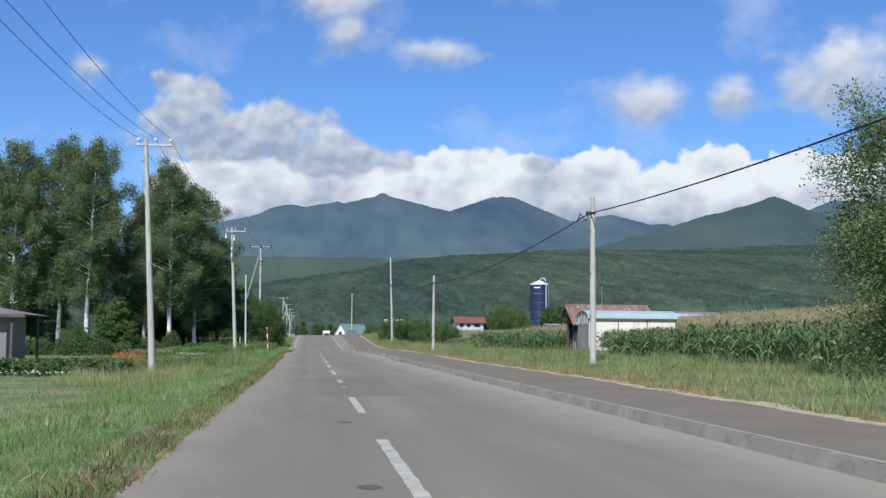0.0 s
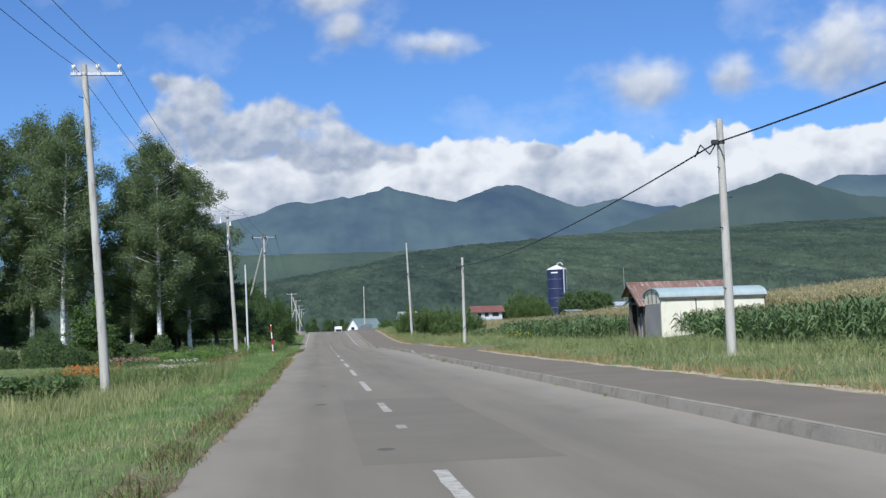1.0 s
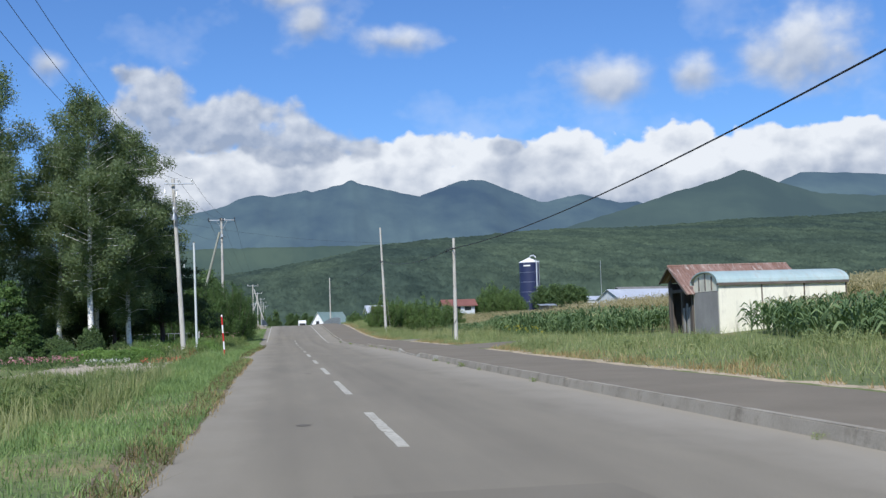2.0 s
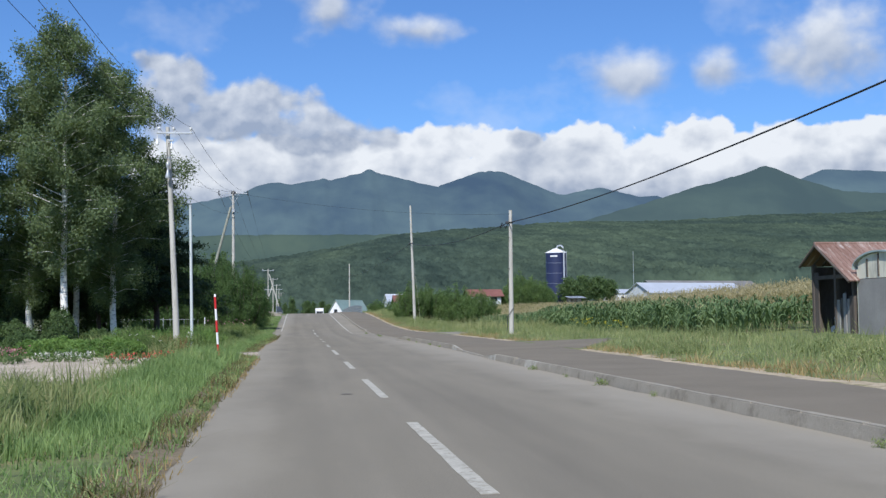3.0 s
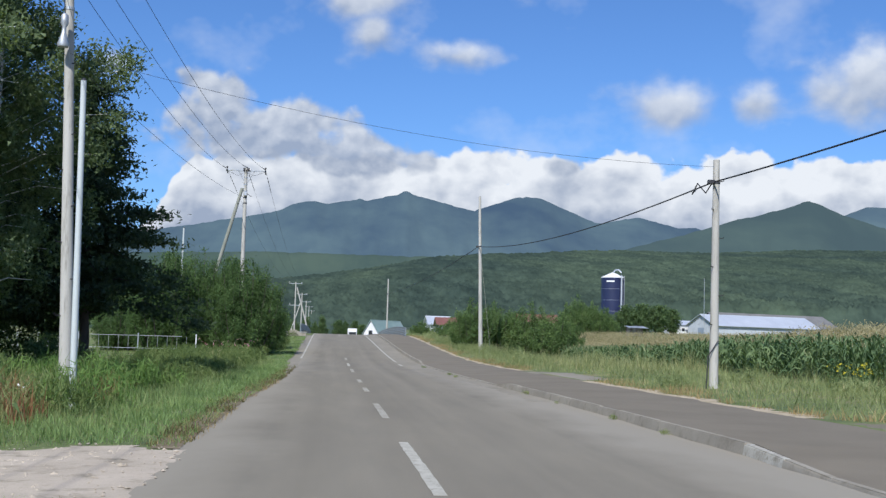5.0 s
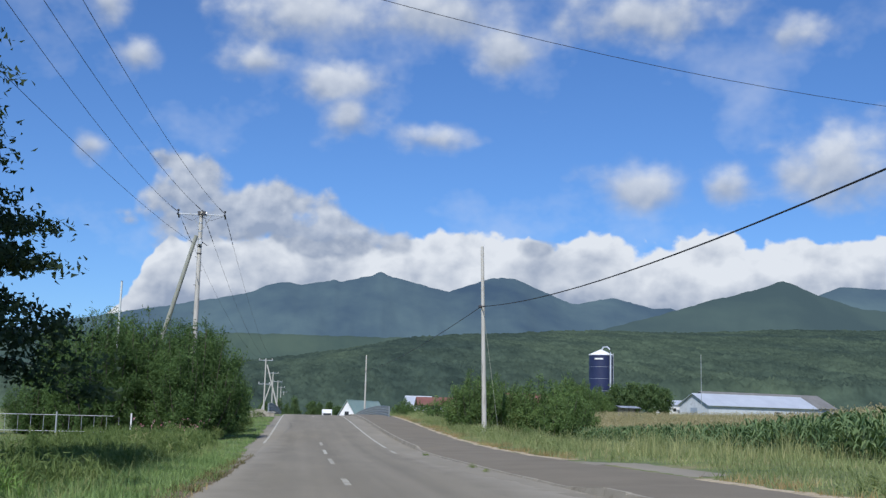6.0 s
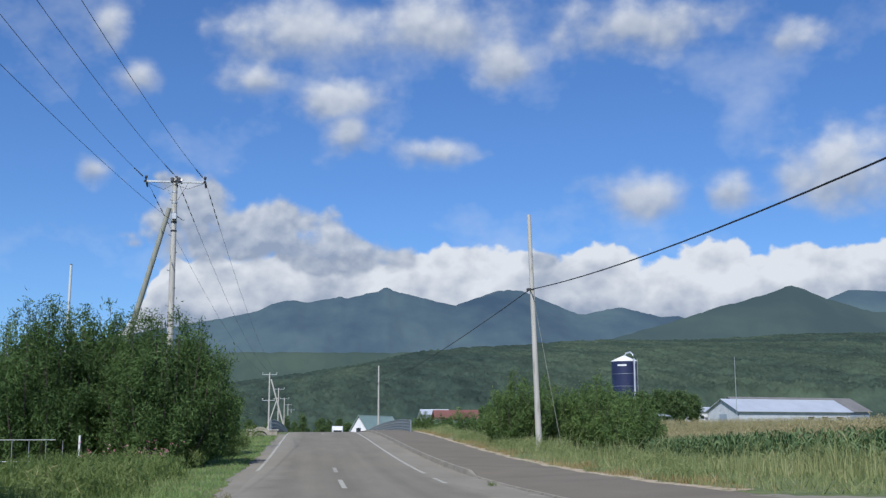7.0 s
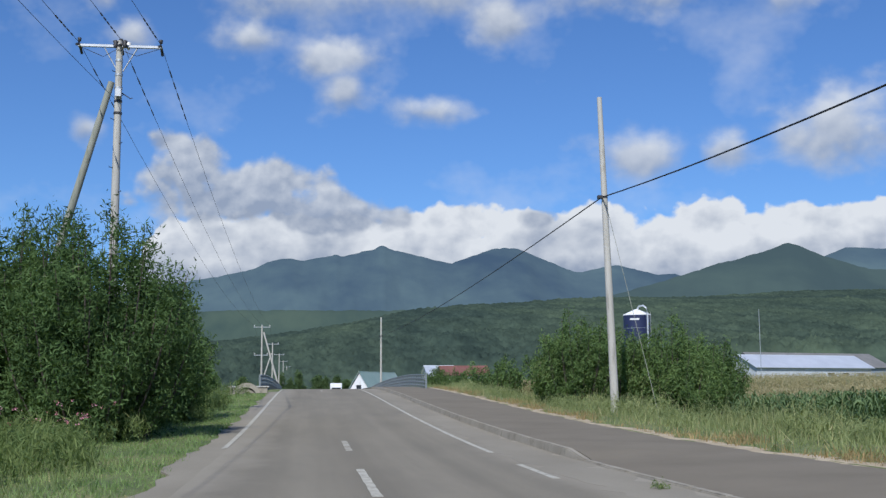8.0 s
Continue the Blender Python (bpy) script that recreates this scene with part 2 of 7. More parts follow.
def asphalt_material():
    """Sun-bleached asphalt: lighter wheel tracks along the road, mottled repairs, fine chippings."""
    m, nt, b = node_material("asphalt")
    g = nt.nodes.new("ShaderNodeNewGeometry")

    def scaled(v):
        mp = nt.nodes.new("ShaderNodeMapping")
        mp.inputs["Scale"].default_value = v
        nt.links.new(g.outputs["Position"], mp.inputs[0])
        return mp.outputs[0]

    tracks = noise_node(nt, scaled((0.95, 0.012, 0.0)), 1.0, 3.0, 0.5)
    blotch = noise_node(nt, scaled((0.7, 0.13, 0.0)), 1.0, 5.0, 0.6)
    chips = noise_node(nt, scaled((1, 1, 1)), 70.0, 5.0, 0.7)
    base = ramp_node(nt, [(0.3, (0.190, 0.171, 0.133)), (0.7, (0.244, 0.220, 0.172))])
    nt.links.new(tracks, base.inputs[0])
    mod = ramp_node(nt, [(0.3, (0.90, 0.90, 0.90)), (0.7, (1.09, 1.085, 1.07))])
    nt.links.new(blotch, mod.inputs[0])
    grit = ramp_node(nt, [(0.3, (0.80, 0.80, 0.80)), (0.7, (1.2, 1.2, 1.2))])
    nt.links.new(chips, grit.inputs[0])
    col = mixed(nt, 1.0, mixed(nt, 1.0, base.outputs[0], mod.outputs[0], "MULTIPLY"), grit.outputs[0], "MULTIPLY")
    # pale dust that gathers along the gutter and the left edge
    sp = nt.nodes.new("ShaderNodeSeparateXYZ")
    nt.links.new(g.outputs["Position"], sp.inputs[0])
    drift = noise_node(nt, scaled((0.55, 0.35, 0.0)), 1.0, 5.0, 0.65)
    wander = nt.nodes.new("ShaderNodeMath")
    wander.operation = "MULTIPLY_ADD"
    nt.links.new(drift, wander.inputs[0])
    wander.inputs[1].default_value = 2.2
    nt.links.new(sp.outputs[0], wander.inputs[2])
    for lo, hi, tone in ((4.9, 6.2, (0.325, 0.295, 0.237)), (0.5, -0.6, (0.30, 0.272, 0.217))):
        mr = nt.nodes.new("ShaderNodeMapRange")
        nt.links.new(wander.outputs[0], mr.inputs[0])
        mr.inputs[1].default_value, mr.inputs[2].default_value = lo, hi
        mr.inputs[4].default_value = 0.75
        col = mixed(nt, mr.outputs[0], col, tone)
    nt.links.new(col, b.inputs["Base Color"])
    b.inputs["Roughness"].default_value = 0.92
    b.inputs["Specular IOR Level"].default_value = 0.2
    bp = nt.nodes.new("ShaderNodeBump")
    bp.inputs["Strength"].default_value, bp.inputs["Distance"].default_value = 0.35, 0.01
    nt.links.new(chips, bp.inputs["Height"])
    nt.links.new(bp.outputs[0], b.inputs["Normal"])
    return m


def soil_material():
    """Turf ground, mottled green and straw; under the far woods a dark forest floor."""
    m, nt, b = node_material("turf")
    g = nt.nodes.new("ShaderNodeNewGeometry")
    big = noise_node(nt, g.outputs["Position"], 0.35, 5.0, 0.6)
    small = noise_node(nt, g.outputs["Position"], 6.0, 6.0, 0.7)
    a = ramp_node(nt, [(0.3, (0.075, 0.115, 0.035)), (0.52, (0.14, 0.175, 0.06)), (0.7, (0.25, 0.21, 0.105))])
    nt.links.new(big, a.inputs[0])
    mod = ramp_node(nt, [(0.3, (0.6, 0.6, 0.6)), (0.7, (1.35, 1.3, 1.2))])
    nt.links.new(small, mod.inputs[0])
    col = mixed(nt, 1.0, a.outputs[0], mod.outputs[0], "MULTIPLY")
    sp = nt.nodes.new("ShaderNodeSeparateXYZ")
    nt.links.new(g.outputs["Position"], sp.inputs[0])
    mr = nt.nodes.new("ShaderNodeMapRange")
    nt.links.new(sp.outputs[1], mr.inputs[0])
    mr.inputs[1].default_value, mr.inputs[2].default_value = 415, 440
    col = mixed(nt, mr.outputs[0], col, (0.035, 0.055, 0.028))
    nt.links.new(col, b.inputs["Base Color"])
    b.inputs["Roughness"].default_value = 0.95
    bp = nt.nodes.new("ShaderNodeBump")
    bp.inputs["Strength"].default_value, bp.inputs["Distance"].default_value = 0.5, 0.05
    nt.links.new(small, bp.inputs["Height"])
    nt.links.new(bp.outputs[0], b.inputs["Normal"])
    return m


ASPHALT = asphalt_material()
PATCH = surface("asphalt_patch", (0.172, 0.155, 0.121), (0.21, 0.189, 0.148), 0.8, 60.0, 0.9, 0.3, world=True)
WALKWAY = surface("walkway_asphalt", (0.162, 0.141, 0.107), (0.22, 0.193, 0.148), 0.5, 60.0, 0.92, 0.35, world=True)
PAINT = surface("road_paint", (0.30, 0.282, 0.232), (0.58, 0.56, 0.48), 3.0, 30.0, 0.8, 0.3, world=True, stain=(0.228, 0.206, 0.163))
WORN_PAINT = surface("worn_road_paint", (0.235, 0.215, 0.172), (0.50, 0.48, 0.41), 2.2, 24.0, 0.85, 0.3, world=True, stain=(0.22, 0.198, 0.155))
KERB_PAINT = surface("flaking_kerb_paint", (0.27, 0.25, 0.205), (0.56, 0.54, 0.47), 2.5, 24.0, 0.85, 0.3, world=True, stain=(0.24, 0.216, 0.172))
KERB = surface("kerb_concrete", (0.25, 0.227, 0.183), (0.38, 0.348, 0.286), 0.9, 30.0, 0.94, 0.4, world=True, stain=(0.215, 0.193, 0.153))
DUST = surface("gutter_dust", (0.215, 0.194, 0.152), (0.31, 0.281, 0.224), 0.5, 40.0, 0.95, 0.3, world=True, stretch=(1.0, 0.4, 1.0))
GRAVEL = surface("gravel", (0.33, 0.28, 0.215), (0.59, 0.51, 0.41), 0.7, 48.0, 0.97, 0.6, world=True, stain=(0.27, 0.235, 0.175))
TAR = surface("old_tar", (0.105, 0.096, 0.08), (0.15, 0.136, 0.112), 3.0, 50.0, 0.9, 0.3, world=True)
SAND = surface("sandy_soil", (0.34, 0.275, 0.185), (0.54, 0.455, 0.33), 1.4, 25.0, 0.97, 0.7, world=True, stain=(0.22, 0.20, 0.11))
EARTH = surface("bare_earth", (0.12, 0.095, 0.06), (0.27, 0.22, 0.15), 2.2, 25.0, 0.97, 0.7, world=True, stain=(0.09, 0.105, 0.04))
SOIL = soil_material()
CONCRETE = surface("pole_concrete", (0.37, 0.355, 0.315), (0.53, 0.515, 0.47), 0.8, 30.0, 0.85, 0.2, stretch=(3, 3, 0.4), stain=(0.28, 0.265, 0.23))
OLD_CONCRETE = surface("old_pole_concrete", (0.19, 0.20, 0.16), (0.32, 0.325, 0.275), 0.8, 30.0, 0.9, 0.2, stretch=(3, 3, 0.4), stain=(0.15, 0.165, 0.115))
STEEL = surface("galvanised_steel", (0.38, 0.40, 0.42), (0.55, 0.57, 0.58), 2.0, 40.0, 0.5, 0.1, 0.6)
PALE_STEEL = surface("pale_painted_steel", (0.48, 0.52, 0.51), (0.60, 0.64, 0.63), 2.0, 30.0, 0.55, 0.08)
RAIL_GREY = plain("rail_grey", (0.22, 0.25, 0.26), 0.5, 0.3)
IRON = plain("dark_iron", (0.05, 0.05, 0.055), 0.6, 0.3)
WIRE = plain("black_cable", (0.02, 0.02, 0.025), 0.6)
PORCELAIN = plain("white_porcelain", (0.75, 0.75, 0.72), 0.25)
RED = plain("red_band", (0.50, 0.014, 0.016), 0.6)
WHITE = plain("white_band", (0.78, 0.78, 0.77), 0.5)
BARK = surface("bark", (0.05, 0.042, 0.035), (0.12, 0.10, 0.085), 2.0, 14.0, 0.95, 0.8, stretch=(3, 3, 0.6))
BIRCH_BARK = surface("birch_bark", (0.72, 0.70, 0.66), (0.86, 0.85, 0.82), 1.2, 18.0, 0.8, 0.4, stretch=(1, 1, 2.5), stain=(0.10, 0.09, 0.08))
BIRCH_LEAF = foliage("birch_leaf", (0.066, 0.106, 0.054), (0.205, 0.262, 0.138), (0.285, 0.31, 0.18), 0.40, 0.8)
WILLOW_LEAF = foliage("willow_leaf", (0.028, 0.06, 0.021), (0.124, 0.20, 0.07), (0.185, 0.25, 0.11), 0.3, 0.5)
FIELD_LEAF = foliage("field_bush_leaf", (0.042, 0.082, 0.028), (0.155, 0.235, 0.08), (0.23, 0.28, 0.12), 0.28, 0.4)
GREY_LEAF = foliage("poplar_leaf", (0.075, 0.115, 0.048), (0.22, 0.265, 0.13), None, 0.32, 0.9)
PINE_LEAF = foliage("pine_needles", (0.03, 0.052, 0.032), (0.085, 0.122, 0.066), None, 0.3, 0.8)
GARDEN_LEAF = foliage("garden_conifer_leaf", (0.028, 0.062, 0.02), (0.115, 0.185, 0.055), None, 0.2, 0.9)
HEDGE_LEAF = foliage("hedge_leaf", (0.042, 0.08, 0.033), (0.142, 0.208, 0.086), None, 0.34, 0.8)
CORN_LEAF = foliage("corn_leaf", (0.045, 0.094, 0.044), (0.20, 0.275, 0.13), (0.36, 0.37, 0.20), 0.3, 0.7, 0.6)
DRY_CORN = foliage("ripe_corn_leaf", (0.10, 0.115, 0.05), (0.33, 0.27, 0.145), None, 0.3, 0.12)
BUSH_CORE = surface("bush_inner_shade", (0.018, 0.036, 0.012), (0.045, 0.075, 0.025), 4.0, 25.0, 1.0, 0.8)
TASSEL = foliage("corn_tassel", (0.25, 0.215, 0.12), (0.45, 0.39, 0.235), None, 0.3, 0.2)
GRASS = foliage("grass_blade", (0.095, 0.17, 0.058), (0.30, 0.40, 0.165), (0.44, 0.41, 0.23), 0.38, 0.45)
WEED = foliage("weed_blade", (0.10, 0.16, 0.055), (0.30, 0.335, 0.15), (0.46, 0.40, 0.23), 0.35, 0.35)
THICKET = foliage("thicket_leaf", (0.062, 0.112, 0.036), (0.20, 0.255, 0.095), (0.33, 0.31, 0.16), 0.32, 0.5)
SOFT_HEDGE = foliage("soft_hedge_leaf", (0.075, 0.15, 0.042), (0.215, 0.33, 0.098), None, 0.35, 0.8)
VERGE = foliage("verge_blade", (0.12, 0.168, 0.068), (0.325, 0.362, 0.17), (0.48, 0.42, 0.25), 0.35, 0.3)
DRY = foliage("dry_grass", (0.19, 0.135, 0.06), (0.44, 0.335, 0.175), None, 0.3, 0.8)
STRAW = foliage("straw_blade", (0.22, 0.21, 0.10), (0.48, 0.43, 0.25), None, 0.35, 0.6)
PALE_WEED = foliage("pale_weed_blade", (0.17, 0.20, 0.085), (0.42, 0.42, 0.215), (0.52, 0.47, 0.29), 0.35, 0.5)
RUSTY_STALK = foliage("rusty_stalk", (0.13, 0.06, 0.035), (0.30, 0.15, 0.08), None, 0.25, 0.6)
DARK_TUFT = foliage("dark_tuft_blade", (0.07, 0.065, 0.03), (0.20, 0.18, 0.085), (0.30, 0.25, 0.13), 0.3, 0.8)
PINK_PETAL = foliage("pink_petals", (0.45, 0.10, 0.16), (0.75, 0.45, 0.50), (0.85, 0.82, 0.80), 0.2)
RED_PETAL = foliage("red_petals", (0.50, 0.05, 0.05), (0.70, 0.14, 0.12), (0.85, 0.80, 0.78), 0.2)
ORANGE_PETAL = foliage("orange_petals", (0.50, 0.12, 0.03), (0.75, 0.26, 0.06), (0.7, 0.45, 0.4), 0.2)
WHITE_PETAL = foliage("white_petals", (0.70, 0.68, 0.66), (0.85, 0.84, 0.82), None, 0.2)
YELLOW_PETAL = foliage("yellow_petals", (0.45, 0.38, 0.03), (0.70, 0.60, 0.06), None, 0.2)


def forest_material():
    """Closed leaf canopy: stands of lighter and darker trees, single crowns, fine leaf relief."""
    m, nt, b = node_material("forest_canopy")
    g = nt.nodes.new("ShaderNodeNewGeometry")
    mp = nt.nodes.new("ShaderNodeMapping")
    mp.inputs["Scale"].default_value = (1.0, 0.05, 1.1)
    nt.links.new(g.outputs["Position"], mp.inputs[0])
    pos = mp.outputs[0]
    stand, crown, leaf = noise_node(nt, pos, 0.011, 4.0, 0.6), noise_node(nt, pos, 0.075, 4.0, 0.62), noise_node(nt, pos, 0.3, 5.0, 0.7)
    # both stand tones lean blue: the haze over the slope is in the colour
    a = ramp_node(nt, [(0.36, (0.040, 0.060, 0.050)), (0.64, (0.064, 0.090, 0.062))])
    nt.links.new(stand, a.inputs[0])
    c = ramp_node(nt, [(0.36, (0.76, 0.78, 0.82)), (0.66, (1.26, 1.245, 1.20))])
    nt.links.new(crown, c.inputs[0])
    f = ramp_node(nt, [(0.35, (0.90, 0.905, 0.915)), (0.65, (1.09, 1.085, 1.07))])
    nt.links.new(leaf, f.inputs[0])
    col = mixed(nt, 1.0, mixed(nt, 1.0, a.outputs[0], c.outputs[0], "MULTIPLY"), f.outputs[0], "MULTIPLY")
    nt.links.new(col, b.inputs["Base Color"])
    b.inputs["Roughness"].default_value = 1.0
    b.inputs["Specular IOR Level"].default_value = 0.0
    bp = nt.nodes.new("ShaderNodeBump")
    bp.inputs["Strength"].default_value, bp.inputs["Distance"].default_value = 0.3, 2.0
    nt.links.new(leaf, bp.inputs["Height"])
    nt.links.new(bp.outputs[0], b.inputs["Normal"])
    return m


FOREST = forest_material()


# ---- building helpers ----
def part(name, bm, material, parent=None, label=""):
    me = bpy.data.meshes.new(name)
    bm.to_mesh(me)
    bm.free()
    me.materials.append(material)
    ob = new(name, me)
    if parent is not None:
        ob.parent = parent
    if label:
        tagged(ob, label)
    return ob


def thing(name, label, category, place=(0, 0, 0), turn=0.0, group="", kind=""):
    ob = new(name)
    ob.empty_display_size = 0.2
    ob.matrix_world = pose(*place, 0, 0, turn)
    return tagged(ob, label, category, group, kind)


def box(bm, a, b, bevel=0.0):
    made = bmesh.ops.create_cube(bm, size=1.0)["verts"]
    size, mid = Vector(b) - Vector(a), (Vector(a) + Vector(b)) / 2
    for v in made:
        v.co = Vector((v.co.x * size.x, v.co.y * size.y, v.co.z * size.z)) + mid
    if bevel:
        edges = list({e for v in made for e in v.link_edges})
        bmesh.ops.bevel(bm, geom=edges, offset=bevel, segments=1, affect="EDGES")
    return made


def boxed(a, b, bevel=0.0):
    bm = bmesh.new()
    box(bm, a, b, bevel)
    return bm


def tube(bm, points, radii, sides=8, cap=True):
    """A round bar along points, with a radius at each."""
    points = [Vector(p) for p in points]
    rings = []
    for i, p in enumerate(points):
        d = (points[min(i + 1, len(points) - 1)] - points[max(i - 1, 0)]).normalized()
        up = Vector((0, 0, 1)) if abs(d.z) < 0.9 else Vector((0, 1, 0))
        u = d.cross(up).normalized()
        w = d.cross(u).normalized()
        rings.append([bm.verts.new(p + (u * math.cos(k * math.tau / sides) + w * math.sin(k * math.tau / sides)) * radii[i]) for k in range(sides)])
    for a, b in zip(rings, rings[1:]):
        for k in range(sides):
            f = bm.faces.new((a[k], a[(k + 1) % sides], b[(k + 1) % sides], b[k]))
            f.smooth = True
    if cap:
        for ring in (rings[0], rings[-1][::-1]):
            bm.faces.new([bm.verts.new(v.co) for v in ring])
    return rings


def tubed(points, radii, sides=8):
    bm = bmesh.new()
    tube(bm, points, radii, sides)
    return bm


def poly_mesh(name, verts, faces_n, material):
    """A mesh from an array of corners, faces_n corners to a face, none shared."""
    verts = np.asarray(verts, dtype=np.float32).reshape(-1, 3)
    me = bpy.data.meshes.new(name)
    n = len(verts)
    me.vertices.add(n)
    me.vertices.foreach_set("co", verts.ravel())
    me.loops.add(n)
    me.loops.foreach_set("vertex_index", np.arange(n, dtype=np.int32))
    me.polygons.add(n // faces_n)
    me.polygons.foreach_set("loop_start", np.arange(0, n, faces_n, dtype=np.int32))
    me.update(calc_edges=True)
    me.materials.append(material)
    return me


def strip_mesh(name, strips, material):
    """Leaf strips: an array (count, steps, 2, 3) of paired edge points; each strip is one island."""
    if strips.ndim == 3:
        me = bpy.data.meshes.new(name)
        me.vertices.add(len(strips) * 3)
        me.vertices.foreach_set("co", strips.astype(np.float32).ravel())
        corner = np.arange(len(strips) * 3, dtype=np.int32)
        me.loops.add(len(corner))
        me.loops.foreach_set("vertex_index", corner)
        me.polygons.add(len(strips))
        me.polygons.foreach_set("loop_start", corner[::3].copy())
        me.update(calc_edges=True)
        me.materials.append(material)
        return me
    s = np.asarray(strips, dtype=np.float32)
    count, steps = s.shape[:2]
    base = (np.arange(count) * steps * 2)[:, None, None]
    k = np.arange(steps - 1)[None, :, None] * 2
    quad = (base + k + np.array([0, 1, 3, 2])[None, None, :]).reshape(-1).astype(np.int32)
    me = bpy.data.meshes.new(name)
    me.vertices.add(count * steps * 2)
    me.vertices.foreach_set("co", s.ravel())
    me.loops.add(len(quad))
    me.loops.foreach_set("vertex_index", quad)
    me.polygons.add(len(quad) // 4)
    me.polygons.foreach_set("loop_start", np.arange(0, len(quad), 4, dtype=np.int32))
    me.update(calc_edges=True)
    me.materials.append(material)
    return me


def mesh_part(name, me, parent=None, label=""):
    ob = new(name, me)
    if parent is not None:
        ob.parent = parent
    if label:
        tagged(ob, label)
    return ob


def leaf_cards(rng, centres, spread, per, size, droop=0.0, wide=0.3):
    """Small leaves scattered round cluster centres; each is a pointed blade of its own."""
    n = len(centres) * per
    c = np.repeat(centres, per, axis=0) + rng.normal(0, 1, (n, 3)) * np.asarray(spread)
    a = rng.normal(0, 1, (n, 3))
    a[:, 2] -= droop
    a /= np.linalg.norm(a, axis=1, keepdims=True)
    b = np.cross(a, rng.normal(0, 1, (n, 3)))
    b /= np.linalg.norm(b, axis=1, keepdims=True)
    s = (size * rng.uniform(0.55, 1.35, n))[:, None]
    k = rng.uniform(-0.18, 0.18, n)[:, None]
    tip, tail = c + a * s * 0.5, c - a * s * 0.5
    left, right = tail - b * s * wide + a * s * k, tail + b * s * wide - a * s * k
    return np.stack([left, right, tip], 1)


def smooth(a, b, v):
    t = np.clip((np.asarray(v, dtype=float) - a) / (b - a), 0, 1)
    return t * t * (3 - 2 * t)


# ---- lie of the land ----
EDGE_L, CENTRE = -1.74, 1.08


def verge_shift(y):
    """How far the turf creeps over the asphalt, or draws back from it, along the left edge."""
    return np.interp(y, (0, 47, 57, 70, 78, 81, 98, 112), (0.22, 0.22, 0.07, 0.04, 0.0, -0.33, -0.31, 0.0))



def kerb_x(y):
    """Foot of the kerb; it swings out past the first farm entrance."""
    return np.interp(y, (-60, 20, 60, 75, 87, 102, 118, 140, 400), (5.36, 5.42, 5.5, 5.56, 5.9, 5.94, 5.62, 5.5, 5.45))


def walk_in(y):
    return kerb_x(y) + 0.17


def walk_out(y):
    """Outer edge of the pavement."""
    return np.interp(y, (-60, 0, 20, 32, 52, 67, 76, 90, 118, 145, 400), (7.7, 7.75, 8.15, 8.5, 8.5, 8.8, 9.2, 9.55, 9.55, 9.05, 8.9))



def road_z(y):
    """The road runs level, climbs to the bridge and falls away behind it."""
    return 2.03 * smooth(130, 217, y) - 1.3 * smooth(226, 322, y) + 1.6 * smooth(330, 470, y)


def ground_z(x, y):
    """Level beside the road; the field to the right keeps low where the road climbs, and swells away from it."""
    x, y = np.asarray(x, dtype=float), np.asarray(y, dtype=float)
    z = road_z(y) + 0 * x
    dip = 0.75 * smooth(122, 150, y) * (1 - smooth(205, 265, y))
    field = -dip + 0.02 * np.clip(y - 215, 0, 1e9) * (1 - smooth(420, 560, y)) + 4.1 * smooth(420, 560, y)
    away = smooth(9.5, 19, x)
    z = z * (1 - away) + field * away
    z = z + 0.17 * smooth(0.05, 0.15, x - kerb_x(y)) + 0.2 * smooth(0.1, 4.6, x - walk_out(y)) + (0.078 - 0.060 * smooth(148, 190, y)) * np.clip(x - 18, 0, 110)
    z = z - 0.2 * smooth(3.0, 6.2, -x) * (1 - smooth(56, 70, y)) * smooth(-80, -40, y)
    z = z - 0.12 * smooth(2.4, 6.5, -x) - 0.06 * smooth(1.7, 1.9, -x) * (1 - smooth(2.4, 2.7, -x)) * smooth(112, 122, y) * (1 - smooth(194, 198, y))
    z = z + 0.28 * np.exp(-((x + 3.2) / 1.1) ** 2) * smooth(58, 66, y) * (1 - smooth(77, 80, y))
    far = smooth(420, 560, y)
    bearing = np.degrees(np.arctan2(x, np.maximum(y, 1.0)))
    hill = np.interp(bearing, (-30, -6, -0.8, 2, 4.3, 7.2, 10, 16, 21, 28, 40), (0.40, 0.50, 0.645, 0.735, 0.85, 0.937, 0.965, 1.03, 1.08, 1.19, 1.25))
    z = z + far * np.clip(y - 430, 0, 1350) * 0.098 * hill - 0.05 * np.clip(y - 1900, 0, 4000)
    return z


